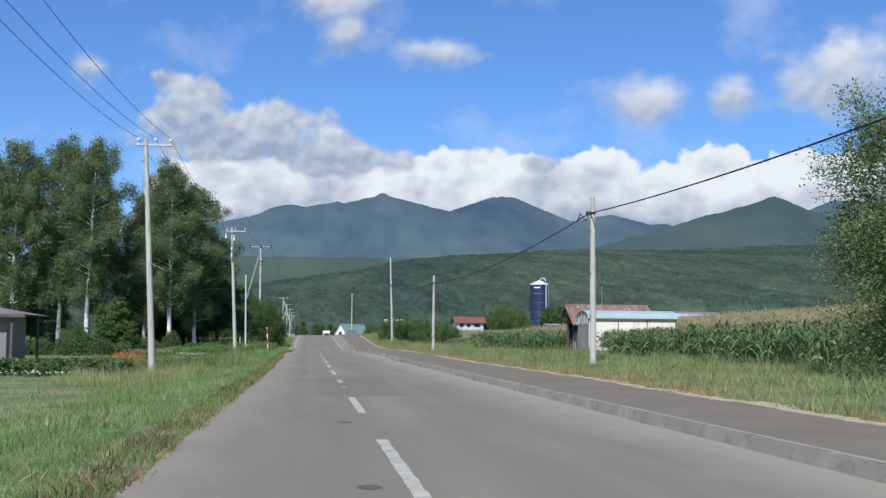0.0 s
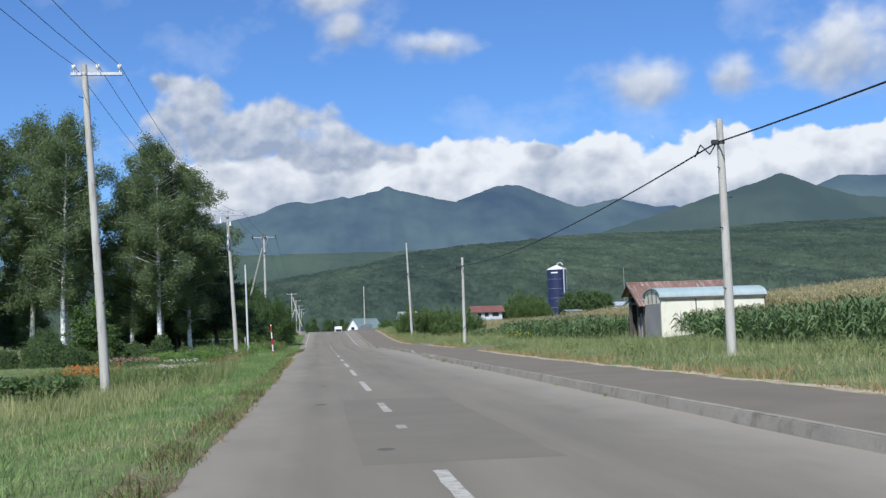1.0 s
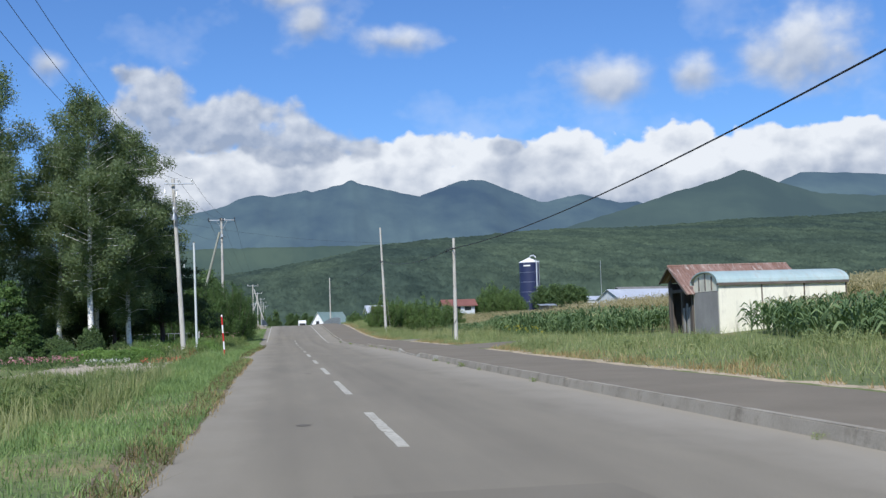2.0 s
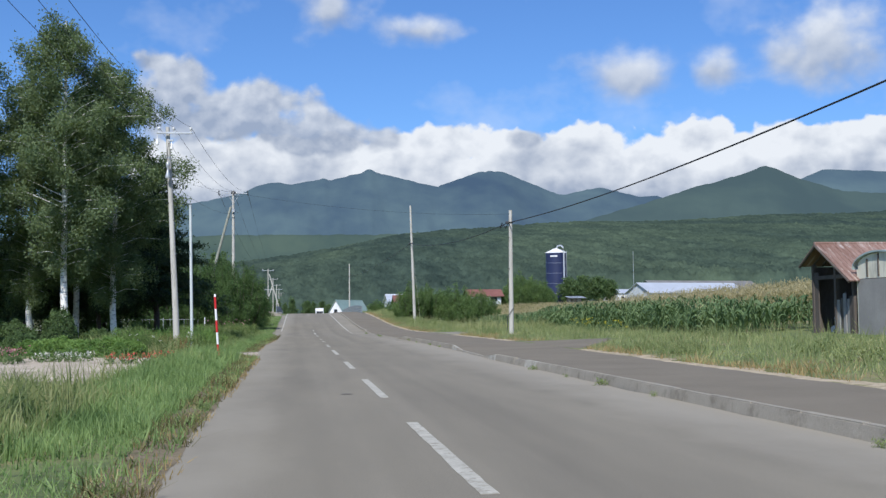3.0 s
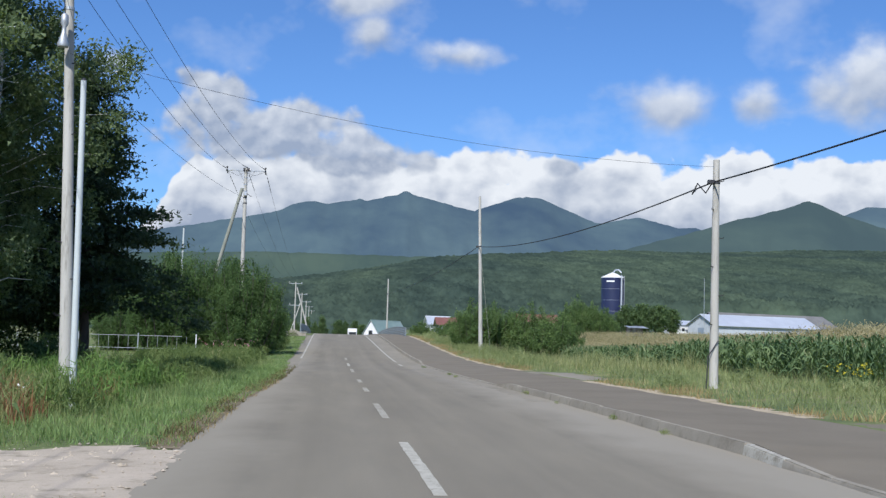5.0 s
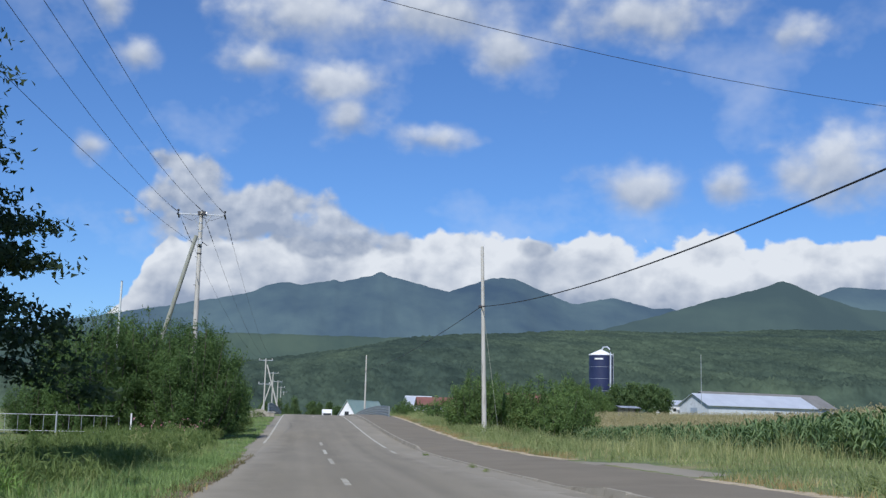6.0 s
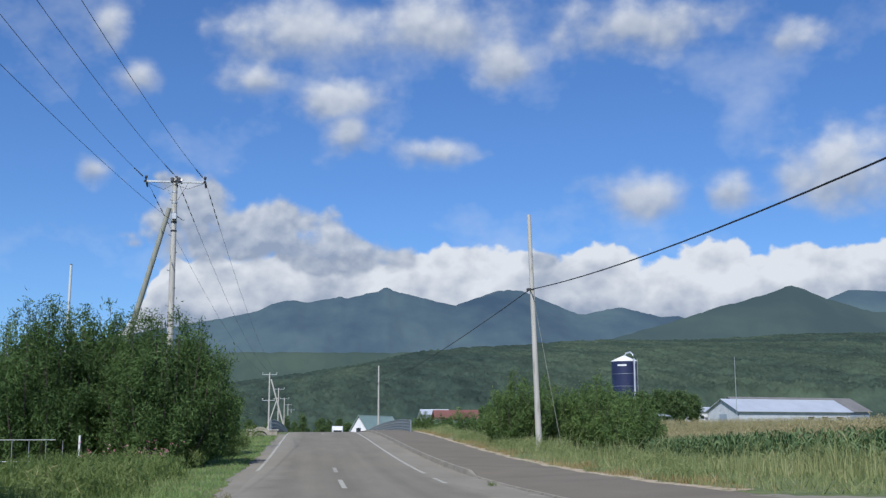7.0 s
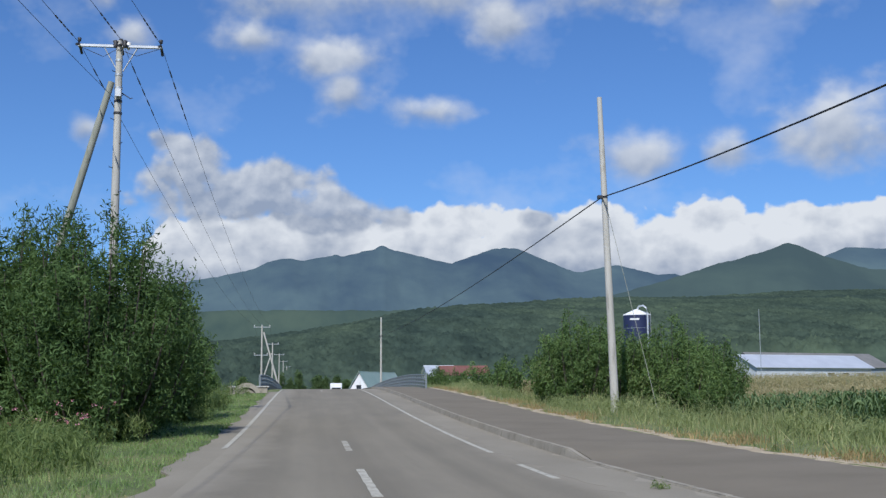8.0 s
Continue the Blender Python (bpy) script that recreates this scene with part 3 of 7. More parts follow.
def build_ground():
    xs = np.unique(np.concatenate([np.arange(-4800, -200, 200), np.arange(-200, -40, 10), np.arange(-40, -2, 1.0), [-2.2, -2.1, -1.9, -1.84], np.arange(5.2, 10.4, 0.2), np.arange(10.5, 60, 1.5), np.arange(60, 240, 10), np.arange(240, 4801, 200)]))
    ys = np.unique(np.concatenate([np.arange(-4000, -60, 250), np.arange(-60, 260, 2.5), np.arange(260, 600, 12), np.arange(600, 2000, 50), np.arange(2000, 4801, 200)]))
    X, Y = np.meshgrid(xs, ys)
    Z = ground_z(X, Y)
    under = (X > -1.87 + 0.6 * np.minimum(verge_shift(Y), 0)) & (X < walk_out(Y) - 0.1)
    Z = np.where(under, Z - 0.25, Z)
    n = len(xs)
    idx = np.arange(len(ys) * n).reshape(len(ys), n)
    faces = np.stack([idx[:-1, :-1], idx[:-1, 1:], idx[1:, 1:], idx[1:, :-1]], -1).reshape(-1, 4)
    me = bpy.data.meshes.new("ground")
    me.from_pydata(np.stack([X, Y, Z], -1).reshape(-1, 3).tolist(), [], faces.tolist())
    me.polygons.foreach_set("use_smooth", [True] * len(me.polygons))
    me.materials.append(SOIL)
    tagged(new("ground", me), "grassy farmland sheet rising to distant wooded hills", "ground", kind="structure")


def ribbon(name, x0, x1, y0, y1, material, lift=0.0, thick=0.2, step=2.5, wobble=0.0, label="", kind="structure", category="", parent=None, seed=1):
    """A slab that follows the road's profile."""
    ys = np.arange(y0, y1 + step * 0.5, step) if y1 - y0 > step else np.array([y0, y1])
    ys[-1] = y1
    rng = np.random.default_rng(seed)
    bm = bmesh.new()
    rows = []
    for y in ys:
        z = float(road_z(y)) + lift
        a = (x0(y) if callable(x0) else x0) + rng.normal(0, 1) * wobble
        b = (x1(y) if callable(x1) else x1) + rng.normal(0, 1) * wobble
        rows.append([bm.verts.new(c) for c in ((a, y, z - thick), (a, y, z), (b, y, z), (b, y, z - thick))])
    for p, q in zip(rows, rows[1:]):
        for k in range(3):
            bm.faces.new((p[k], p[k + 1], q[k + 1], q[k]))
    bm.faces.new(rows[0])
    bm.faces.new(rows[-1][::-1])
    bmesh.ops.recalc_face_normals(bm, faces=bm.faces)
    ob = part(name, bm, material, parent)
    return tagged(ob, label, category, kind=kind)


build_ground()
road = ribbon("road", lambda y: EDGE_L + min(0.0, float(verge_shift(y))), lambda y: float(kerb_x(y)) + 0.02, -60, 620, ASPHALT, 0.0, 0.3, 1.25, 0.03, "worn grey asphalt two-lane road", category="road")
DRIVES = [(76.4, 84.4), (109.5, 139.0)]      # dropped kerbs


def dropped(y):
    """1 where the kerb is lowered for an entrance."""
    return sum(float(smooth(a - 1.4, a + 0.2, y)) * (1 - float(smooth(b - 0.2, b + 1.4, y))) for a, b in DRIVES)


def build_pavement():
    rng = np.random.default_rng(6)
    bm = bmesh.new()
    rows = []
    for y in np.arange(-60, 300.1, 1.25):
        z, d = float(road_z(y)), dropped(y)
        a, b, c = float(walk_in(y)), float(walk_in(y)) + 1.6 + rng.normal(0, 0.05), float(walk_out(y)) + rng.normal(0, 0.06)
        za, zb, zc = z + 0.17 - 0.135 * d, z + 0.172 - 0.05 * d, z + 0.165 + rng.normal(0, 0.002)
        rows.append([bm.verts.new(v) for v in ((a, y, z - 0.3), (a, y, za), (b, y, zb), (c, y, zc), (c, y, z - 0.3))])
    for p, q in zip(rows, rows[1:]):
        for k in range(4):
            bm.faces.new((p[k], p[k + 1], q[k + 1], q[k]))
    bmesh.ops.recalc_face_normals(bm, faces=bm.faces)
    return tagged(part("pavement", bm, WALKWAY), "dark asphalt pavement behind a concrete kerb", "pavement", kind="structure")


walk_path = build_pavement()


def build_markings():
    spans = [(-45, -39.7), (-34.6, -29), (-24.3, -19), (-14, -8.6), (-3.6, 1.7), (6.7, 12.1), (17.4, 22.8), (27.8, 28.4), (31.3, 33.9), (38.8, 44.1), (49.2, 55.1), (59.6, 65.2), (70.5, 75.1), (81.8, 87.5)]
    spans += [(92.6, 97.4), (103.4, 106.0), (110.0, 112.8)] + [(121.8, 127.0), (132.5, 137.8), (143.2, 147.0), (196, 200), (212, 218)]
    for a, b in spans:
        ribbon("centre_dash", CENTRE - 0.072, CENTRE + 0.072, a, b, WORN_PAINT if 88 < a < 125 or a > 140 or b - a < 3 else PAINT, 0.004, 0.003, 0.3, 0.005, parent=road, kind="", seed=int(a * 10) + 999)
    ribbon("edge_line", 4.08, 4.21, 135.2, 138.5, PAINT, 0.004, 0.003, 1.0, 0.004, parent=road, kind="")
    ribbon("edge_line", -1.9, -1.77, 144.5, 330, PAINT, 0.004, 0.003, 2.5, 0.004, parent=road, kind="")
    ribbon("edge_line", lambda y: 4.12 - 0.1 * float(smooth(150, 200, y)), lambda y: 4.25 - 0.1 * float(smooth(150, 200, y)), 142, 330, PAINT, 0.004, 0.003, 2.5, 0.006, parent=road, kind="")
    ribbon("dusty_shoulder", lambda y: -1.85 - 0.62 * float(smooth(112, 146, y)), -1.45, 112, 196, DUST, -0.004, 0.2, 1.0, 0.09, parent=road, kind="", seed=91)
    ribbon("gutter_dust", lambda y: float(kerb_x(y)) - 0.55 - 0.55 * float(smooth(112, 122, y)), lambda y: float(kerb_x(y)) + 0.01, 100, 205, DUST, 0.003, 0.002, 0.5, 0.12, parent=road, kind="", seed=92)
    ribbon("asphalt_patch", 0.35, 2.5, 23.5, 35.3, PATCH, 0.0025, 0.002, 1.0, 0.02, parent=road, kind="")
    for x, y0 in ((0.03, 42.2), (0.5, 60.6), (-0.07, 34.1), (1.0, 77.3), (0.68, 25.0), (0.72, 15.2), (0.67, 7.4)):
        bm = bmesh.new()
        rim = []
        for k in range(16):
            a, r = k * math.tau / 16, 0.11 * (1 + 0.12 * math.sin(3 * k + y0))
            rim.append(bm.verts.new((x + r * math.cos(a), y0 + 1.5 * r * math.sin(a), float(road_z(y0)) + 0.004)))
        bm.faces.new(rim)
        part("tar_spot", bm, TAR, road)


def build_kerbs():
    """Worn kerb stones, lowered at the farm entrances."""
    rng = np.random.default_rng(17)
    for y in np.arange(-20, 213, 1.5):
        bm = bmesh.new()
        wear = 0.022 * max(0.0, rng.normal(0.0, 0.5)) if 40 < y < 140 else 0.0
        kx = float(kerb_x(y + 0.75))
        made = box(bm, (kx - 0.02, y + 0.003, -0.2), (kx + 0.18, y + 1.497, 0.0))
        for v in made:
            z, d = float(road_z(v.co.y)), dropped(v.co.y)
            if v.co.z > -0.1:
                v.co.x += float(kerb_x(v.co.y)) - kx
                v.co.z = z + 0.178 - 0.14 * d - wear * (1 - d) + rng.normal(0, 0.003)
                if v.co.x < kx + 0.05:
                    v.co.x += 0.07 + rng.normal(0, 0.004)
            else:
                v.co.x += float(kerb_x(v.co.y)) - kx
                v.co.z = z - 0.2
        top = [e for e in bm.edges if all(v.co.z > float(road_z(v.co.y)) for v in e.verts)]
        bmesh.ops.bevel(bm, geom=top, offset=0.018, segments=2, affect="EDGES")
        painted = any(a < y + 0.75 < b for a, b in ((67.8, 69.4), (75.0, 76.2), (85.6, 86.9)))
        part("kerb_stone", bm, KERB_PAINT if painted else KERB, walk_path, "kerb stone with worn white paint" if painted else "")


build_markings()
build_kerbs()


# ---- distant hills ----
def ridge_el(az, peaks, floor):
    """Height of the skyline, in degrees, at a bearing."""
    best = np.full_like(az, floor)
    for a, e, left, right in peaks:
        d = az - a
        s = np.where(d < 0, left, right)
        best = np.maximum(best, e - s * (np.sqrt(d * d + 0.12 ** 2) - 0.12))
    return best


def build_mountain(name, r0, r1, peaks, floor, az0, az1, material, label, seed, rough):
    az = np.arange(az0, az1, 0.15)
    us = np.linspace(0, 1.15, 36)
    tops = ridge_el(az, peaks, floor)
    verts, rows = [], []
    for i, a in enumerate(az):
        row = []
        el = tops[i] + 0.06 * noise.noise((a * 1.7, seed, 0.0)) + 0.03 * noise.noise((a * 6.0, seed, 4.0))
        for u in us:
            r = r0 + (r1 - r0) * u
            peak = r1 * math.tan(radians(el))
            h = peak * (u ** 1.15 if u <= 1 else 1 - (u - 1) * 2)
            spur = noise.fractal(Vector((a * 0.5 + 0.6 * u, u * 0.9, seed)), 1.0, 2.0, 4)
            gully = abs(noise.noise(Vector((a * 0.75 - 1.3 * u, u * 1.4, seed + 9))))
            h += (spur * 1.4 - gully) * rough * 4 * u * (1 - u) if u < 1 else 0
            x, y = r * math.sin(radians(a)), r * math.cos(radians(a))
            row.append(len(verts))
            verts.append((x, y, h))
        rows.append(row)
    faces = [(rows[i][k], rows[i + 1][k], rows[i + 1][k + 1], rows[i][k + 1]) for i in range(len(rows) - 1) for k in range(len(us) - 1)]
    me = bpy.data.meshes.new(name)
    me.from_pydata(verts, [], faces)
    me.polygons.foreach_set("use_smooth", [True] * len(me.polygons))
    me.materials.append(material)
    tagged(new(name, me), label, "mountain", kind="structure")


def mountain_material(name, dark, light, haze_glow, amount, grain=1.0):
    """Wooded slope; haze over kilometres of distance is painted on as an even glow."""
    m, nt, b = node_material(name)
    g = nt.nodes.new("ShaderNodeNewGeometry")
    mp = nt.nodes.new("ShaderNodeMapping")
    mp.inputs["Scale"].default_value = (1.0, 0.25, 1.0)
    nt.links.new(g.outputs["Position"], mp.inputs[0])
    n1 = noise_node(nt, mp.outputs[0], 0.0022 * grain, 3.0, 0.5)
    n2 = noise_node(nt, mp.outputs[0], 0.012 * grain, 5.0, 0.6)
    r = ramp_node(nt, [(0.38, dark), (0.6, light)])
    s = nt.nodes.new("ShaderNodeMath")
    s.operation = "MULTIPLY_ADD"
    nt.links.new(n2, s.inputs[0])
    s.inputs[1].default_value = 0.25
    h = nt.nodes.new("ShaderNodeMath")
    h.operation = "MULTIPLY"
    nt.links.new(n1, h.inputs[0])
    h.inputs[1].default_value = 0.75
    nt.links.new(h.outputs[0], s.inputs[2])
    nt.links.new(s.outputs[0], r.inputs[0])
    nt.links.new(r.outputs[0], b.inputs["Base Color"])
    b.inputs["Roughness"].default_value = 1.0
    b.inputs["Specular IOR Level"].default_value = 0.0
    # the haze: a bluish emission laid evenly over the whole slope
    b.inputs["Emission Color"].default_value = (*haze_glow, 1)
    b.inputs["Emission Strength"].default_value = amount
    return m


# cloud shadow is painted into the far slope's dark blue patches
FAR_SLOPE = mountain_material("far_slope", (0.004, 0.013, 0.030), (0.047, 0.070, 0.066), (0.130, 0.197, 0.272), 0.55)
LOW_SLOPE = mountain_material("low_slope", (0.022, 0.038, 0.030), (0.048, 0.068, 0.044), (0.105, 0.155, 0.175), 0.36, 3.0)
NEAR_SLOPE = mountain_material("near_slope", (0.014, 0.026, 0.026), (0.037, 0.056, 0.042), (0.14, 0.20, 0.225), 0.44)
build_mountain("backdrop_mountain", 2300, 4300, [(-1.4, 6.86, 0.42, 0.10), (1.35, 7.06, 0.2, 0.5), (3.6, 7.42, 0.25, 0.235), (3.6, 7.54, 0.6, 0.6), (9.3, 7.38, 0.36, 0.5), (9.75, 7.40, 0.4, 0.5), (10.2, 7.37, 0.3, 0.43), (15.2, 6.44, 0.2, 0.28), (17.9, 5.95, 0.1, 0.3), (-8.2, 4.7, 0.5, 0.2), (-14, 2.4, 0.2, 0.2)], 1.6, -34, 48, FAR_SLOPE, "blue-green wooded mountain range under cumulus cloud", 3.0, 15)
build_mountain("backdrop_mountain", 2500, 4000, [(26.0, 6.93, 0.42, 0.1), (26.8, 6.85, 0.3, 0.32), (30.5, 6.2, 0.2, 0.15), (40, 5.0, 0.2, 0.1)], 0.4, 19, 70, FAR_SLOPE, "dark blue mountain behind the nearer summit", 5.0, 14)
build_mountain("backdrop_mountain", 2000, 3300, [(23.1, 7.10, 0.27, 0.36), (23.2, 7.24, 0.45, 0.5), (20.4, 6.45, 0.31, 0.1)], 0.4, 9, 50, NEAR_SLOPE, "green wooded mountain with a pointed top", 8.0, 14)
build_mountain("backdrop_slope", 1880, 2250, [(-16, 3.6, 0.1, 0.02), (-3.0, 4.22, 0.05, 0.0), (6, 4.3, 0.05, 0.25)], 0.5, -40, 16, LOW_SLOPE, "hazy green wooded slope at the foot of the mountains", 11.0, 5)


def lumps(x, y, seed, length, count=18):
    """Rolling lumps of about one wavelength, from many crossing waves."""
    rng = np.random.default_rng(seed)
    out = np.zeros_like(x)
    for _ in range(count):
        a, k = rng.uniform(0, math.tau), math.tau / (length * rng.uniform(0.6, 1.6))
        out += np.sin((x * math.cos(a) + y * math.sin(a)) * k + rng.uniform(0, math.tau))
    return out / math.sqrt(count)


def build_forest():
    """The wooded slope under the mountains: a closed canopy of small crowns on the rising ground."""
    az = np.radians(np.arange(-22, 38, 0.09))
    r = 465 * (1860 / 465) ** np.linspace(0, 1, 380)
    A, R = np.meshgrid(az, r)
    X, Y = R * np.sin(A), R * np.cos(A)
    wave = lumps(X, Y, 1, 16) + 0.5 * lumps(X, Y, 2, 8)
    tall = 4.8 + 2.0 * np.sqrt(np.clip(np.abs(wave), 0, 2)) + np.random.default_rng(9).normal(0, 0.55, X.shape) + 0.9 * lumps(X, Y, 3, 40) + 2.0 * lumps(X, Y, 4, 260)
    Z = ground_z(X, Y) + np.clip(tall, 1.5, 14) * smooth(465, 480, R)
    n = len(az)
    idx = np.arange(len(r) * n).reshape(len(r), n)
    faces = np.stack([idx[:-1, :-1], idx[:-1, 1:], idx[1:, 1:], idx[1:, :-1]], -1).reshape(-1, 4)
    me = bpy.data.meshes.new("forest")
    me.vertices.add(X.size)
    me.vertices.foreach_set("co", np.stack([X, Y, Z], -1).astype(np.float32).ravel())
    me.loops.add(faces.size)
    me.loops.foreach_set("vertex_index", faces.astype(np.int32).ravel())
    me.polygons.add(len(faces))
    me.polygons.foreach_set("loop_start", np.arange(0, faces.size, 4, dtype=np.int32))
    me.polygons.foreach_set("use_smooth", [True] * len(faces))
    me.update(calc_edges=True)
    me.materials.append(FOREST)
    tagged(new("forest", me), "dense deciduous forest covering the far slope", "forest", kind="stuff")


build_forest()


# ---- poles and wires ----
def crossarm(parent, x0, x1, z, pins, hang=False):
    arm = part("crossarm", boxed((x0, -0.05, z - 0.05), (x1, 0.05, z + 0.05), 0.008), STEEL, parent)
    for px in pins:
        bm = bmesh.new()
        tube(bm, [(px, 0, z + 0.05), (px, 0, z + 0.14), (px, 0, z + 0.16), (px, 0, z + 0.28), (px, 0, z + 0.30)], [0.02, 0.02, 0.06, 0.075, 0.03], 8)
        if hang:
            tube(bm, [(px, -0.12, z + 0.02), (px, -0.5, z - 0.12)], [0.055, 0.05], 8)
            tube(bm, [(px, 0.12, z + 0.02), (px, 0.5, z - 0.16)], [0.055, 0.05], 8)
        part("insulator", bm, IRON if hang else PORCELAIN, arm)
    return arm


def concrete_pole(x, y, top, lean, label, r0=0.15, r1=0.09, bolts=True, group="roadside utility poles", base=None):
    z0 = float(ground_z(x, y)) if base is None else base
    pole = thing("utility_pole", label, "utility pole", (x, y, z0), group=group)
    h = top - z0
    pts = [(lean[0] * k / 6, lean[1] * k / 6, h * k / 6 - (0.3 if k == 0 else 0)) for k in range(7)]
    part("shaft", tubed(pts, [r0 + (r1 - r0) * k / 6 for k in range(7)], 12), CONCRETE, pole)
    if bolts:
        k, z = 0, 2.0
        while z < h - 0.6:
            f = z / h
            c = (lean[0] * f, lean[1] * f)
            r = r0 + (r1 - r0) * f
            s = 1 if k % 2 else -1
            part("step_bolt", tubed([(c[0] + s * r * 0.7, c[1] - r * 0.6, z), (c[0] + s * (r + 0.07), c[1] - r - 0.06, z), (c[0] + s * (r + 0.08), c[1] - r - 0.07, z + 0.04)], [0.014, 0.014, 0.014], 5), IRON, pole)
            z += 0.9
            k += 1
    return pole, z0, h


def band(pole, lean, h, z, r, material=STEEL):
    f = z / h
    part("clamp_band", tubed([(lean[0] * f, lean[1] * f, z - 0.04), (lean[0] * f, lean[1] * f, z + 0.04)], [r, r], 12), material, pole)


def wire(a, b, sag, r=0.0095, name="overhead_wire", label="thin dark overhead power wire", group="overhead wires", sleeves=()):
    a, b = Vector(a), Vector(b)
    pts = []
    for k in range(19):
        t = k / 18
        p = a.lerp(b, t)
        p.z -= sag * 4 * t * (1 - t)
        pts.append(p)
    ob = part(name, tubed(pts, [r] * len(pts), 5), WIRE)
    for end in sleeves:
        # black guard sleeves threaded on the wire near one end
        for k in range(5):
            t0 = 0.022 + 0.011 * k
            t1 = t0 + 0.006
            if end:
                t0, t1 = 1 - t1, 1 - t0
            p, q = (a.lerp(b, t) - Vector((0, 0, sag * 4 * t * (1 - t))) for t in (t0, t1))
            part("guard_sleeve", tubed([p, q], [0.028, 0.028], 6), WIRE, ob)
    return tagged(ob, label, "wire", group)


def build_left_line():
    wires = []
    for y, top, lean, x, arm in ((-6.0, 9.9, (-0.4, 0), -6.6, (-0.45, 1.15)), (46.7, 9.9, (-0.55, 0.0), -6.5, (-0.95, 0.62))):
        pole, z0, h = concrete_pole(x, y, top, lean, "pale grey concrete utility pole with one crossarm beside the road")
        zz = 9.62 - z0
        crossarm(pole, arm[0], arm[1], zz, (arm[0] + 0.1, lean[0] + 0.42, arm[1] - 0.1))
        band(pole, lean, h, zz, 0.11)
        wires.append([(x + arm[0] + 0.1, y, 9.9), (x + lean[0] + 0.42, y, 9.9), (x + arm[1] - 0.1, y, 9.9)])
    # pole with a small transformer
    lean = (-0.55, 0.3)
    pole, z0, h = concrete_pole(-6.4, 99.0, 11.2, lean, "concrete utility pole with crossarm and fuse beside tall trees", 0.17, 0.1)
    crossarm(pole, -1.05, 0.75, 10.85 - z0, (-0.95, -0.2, 0.65))
    part("cut_out_switch", tubed([(-0.47, -0.22, 8.5 - z0), (-0.47, -0.22, 8.56 - z0), (-0.47, -0.22, 8.85 - z0), (-0.47, -0.2, 9.0 - z0), (-0.47, -0.2, 9.1 - z0), (-0.47, -0.2, 9.3 - z0), (-0.47, -0.2, 9.36 - z0)], [0.13, 0.15, 0.06, 0.05, 0.1, 0.09, 0.03], 12), STEEL, pole)
    for fx, fz in ((-1.02, 10.72), (-0.3, 10.5)):
        part("hanging_fuse", tubed([(fx, -0.08, fz - z0), (fx, -0.08, fz - 0.18 - z0), (fx, -0.08, fz - 0.24 - z0), (fx, -0.08, fz - 0.36 - z0), (fx, -0.08, fz - 0.42 - z0), (fx, -0.08, fz - 0.5 - z0)], [0.015, 0.02, 0.055, 0.06, 0.095, 0.085], 10), PORCELAIN, pole)
    part("fuse_bracket", boxed((-0.5, -0.12, 10.4 - z0), (-0.2, -0.06, 10.5 - z0), 0.01), STEEL, pole)
    part("down_lead", tubed([(-0.44, -0.2, 10.3 - z0), (-0.5, -0.24, 9.8 - z0), (-0.46, -0.22, 9.35 - z0)], [0.014, 0.014, 0.014], 5), IRON, pole)
    band(pole, lean, h, 9.6 - z0, 0.125)
    wires.append([(-7.35, 99, 11.15), (-6.6, 99, 11.15), (-5.75, 99, 11.15)])
    # strain pole with a raking strut
    lean = (-0.05, 0)
    pole, z0, h = concrete_pole(-6.9, 158.5, 14.5, lean, "tall concrete strain pole with wide crossarm and raking strut", 0.19, 0.12, base=0.5)
    crossarm(pole, -1.55, 1.5, 14.3 - z0, (-1.5, 0.0, 1.45), True)
    band(pole, lean, h, 12.7 - z0, 0.15)
    part("strut", tubed([(-3.6, -0.3, -0.2), (-0.28, -0.1, 12.9 - z0)], [0.17, 0.12], 12), OLD_CONCRETE, pole)
    for sx in (-1, 1):
        part("stay_bar", tubed([(0.1 * sx, 0, 13.35 - z0), (0.6 * sx, 0, 14.25 - z0)], [0.025, 0.025], 6), STEEL, pole)
    for dx, dy in ((-0.18, -0.1), (0.16, -0.14), (0.0, 0.2), (0.26, 0.1)):
        part("disc_insulator", tubed([(dx, dy, 14.2 - z0), (dx, dy, 14.32 - z0), (dx, dy, 14.36 - z0), (dx, dy, 14.46 - z0), (dx, dy, 14.5 - z0)], [0.03, 0.1, 0.06, 0.11, 0.04], 10), IRON if dy < 0 else PORCELAIN, pole)
    for zz, r in ((13.75, 0.14), (13.2, 0.145), (12.2, 0.15), (11.75, 0.155)):
        band(pole, lean, h, zz - z0, r, IRON if zz < 13 else STEEL)
    part("junction_box", boxed((-0.12, -0.34, 12.3 - z0), (0.12, -0.15, 12.62 - z0), 0.02), STEEL, pole)
    part("side_bracket", tubed([(0.1, -0.1, 12.5 - z0), (0.42, -0.15, 12.28 - z0), (0.5, -0.15, 12.3 - z0)], [0.02, 0.02, 0.02], 5), IRON, pole)
    part("jumper_lead", tubed([(-1.4, -0.1, 14.2 - z0), (-0.6, -0.15, 13.85 - z0), (-0.1, -0.15, 14.15 - z0), (0.6, -0.15, 13.9 - z0), (1.4, -0.1, 14.2 - z0)], [0.012] * 5, 5), WIRE, pole)
    wires.append([(-8.4, 158.5, 14.4), (-6.9, 158.5, 14.55), (-5.45, 158.5, 14.4)])
    for k, y in enumerate((222.0, 282.0, 335.0, 390.0, 440.0, 500.0, 560.0)):
        x = -6.0 - 0.002 * y
        pole, z0, h = concrete_pole(x, y, 11.7, (0, 0), "far concrete utility pole with crossarms along the road", 0.16, 0.1, False, "far utility poles") if k else (None, 0, 0)
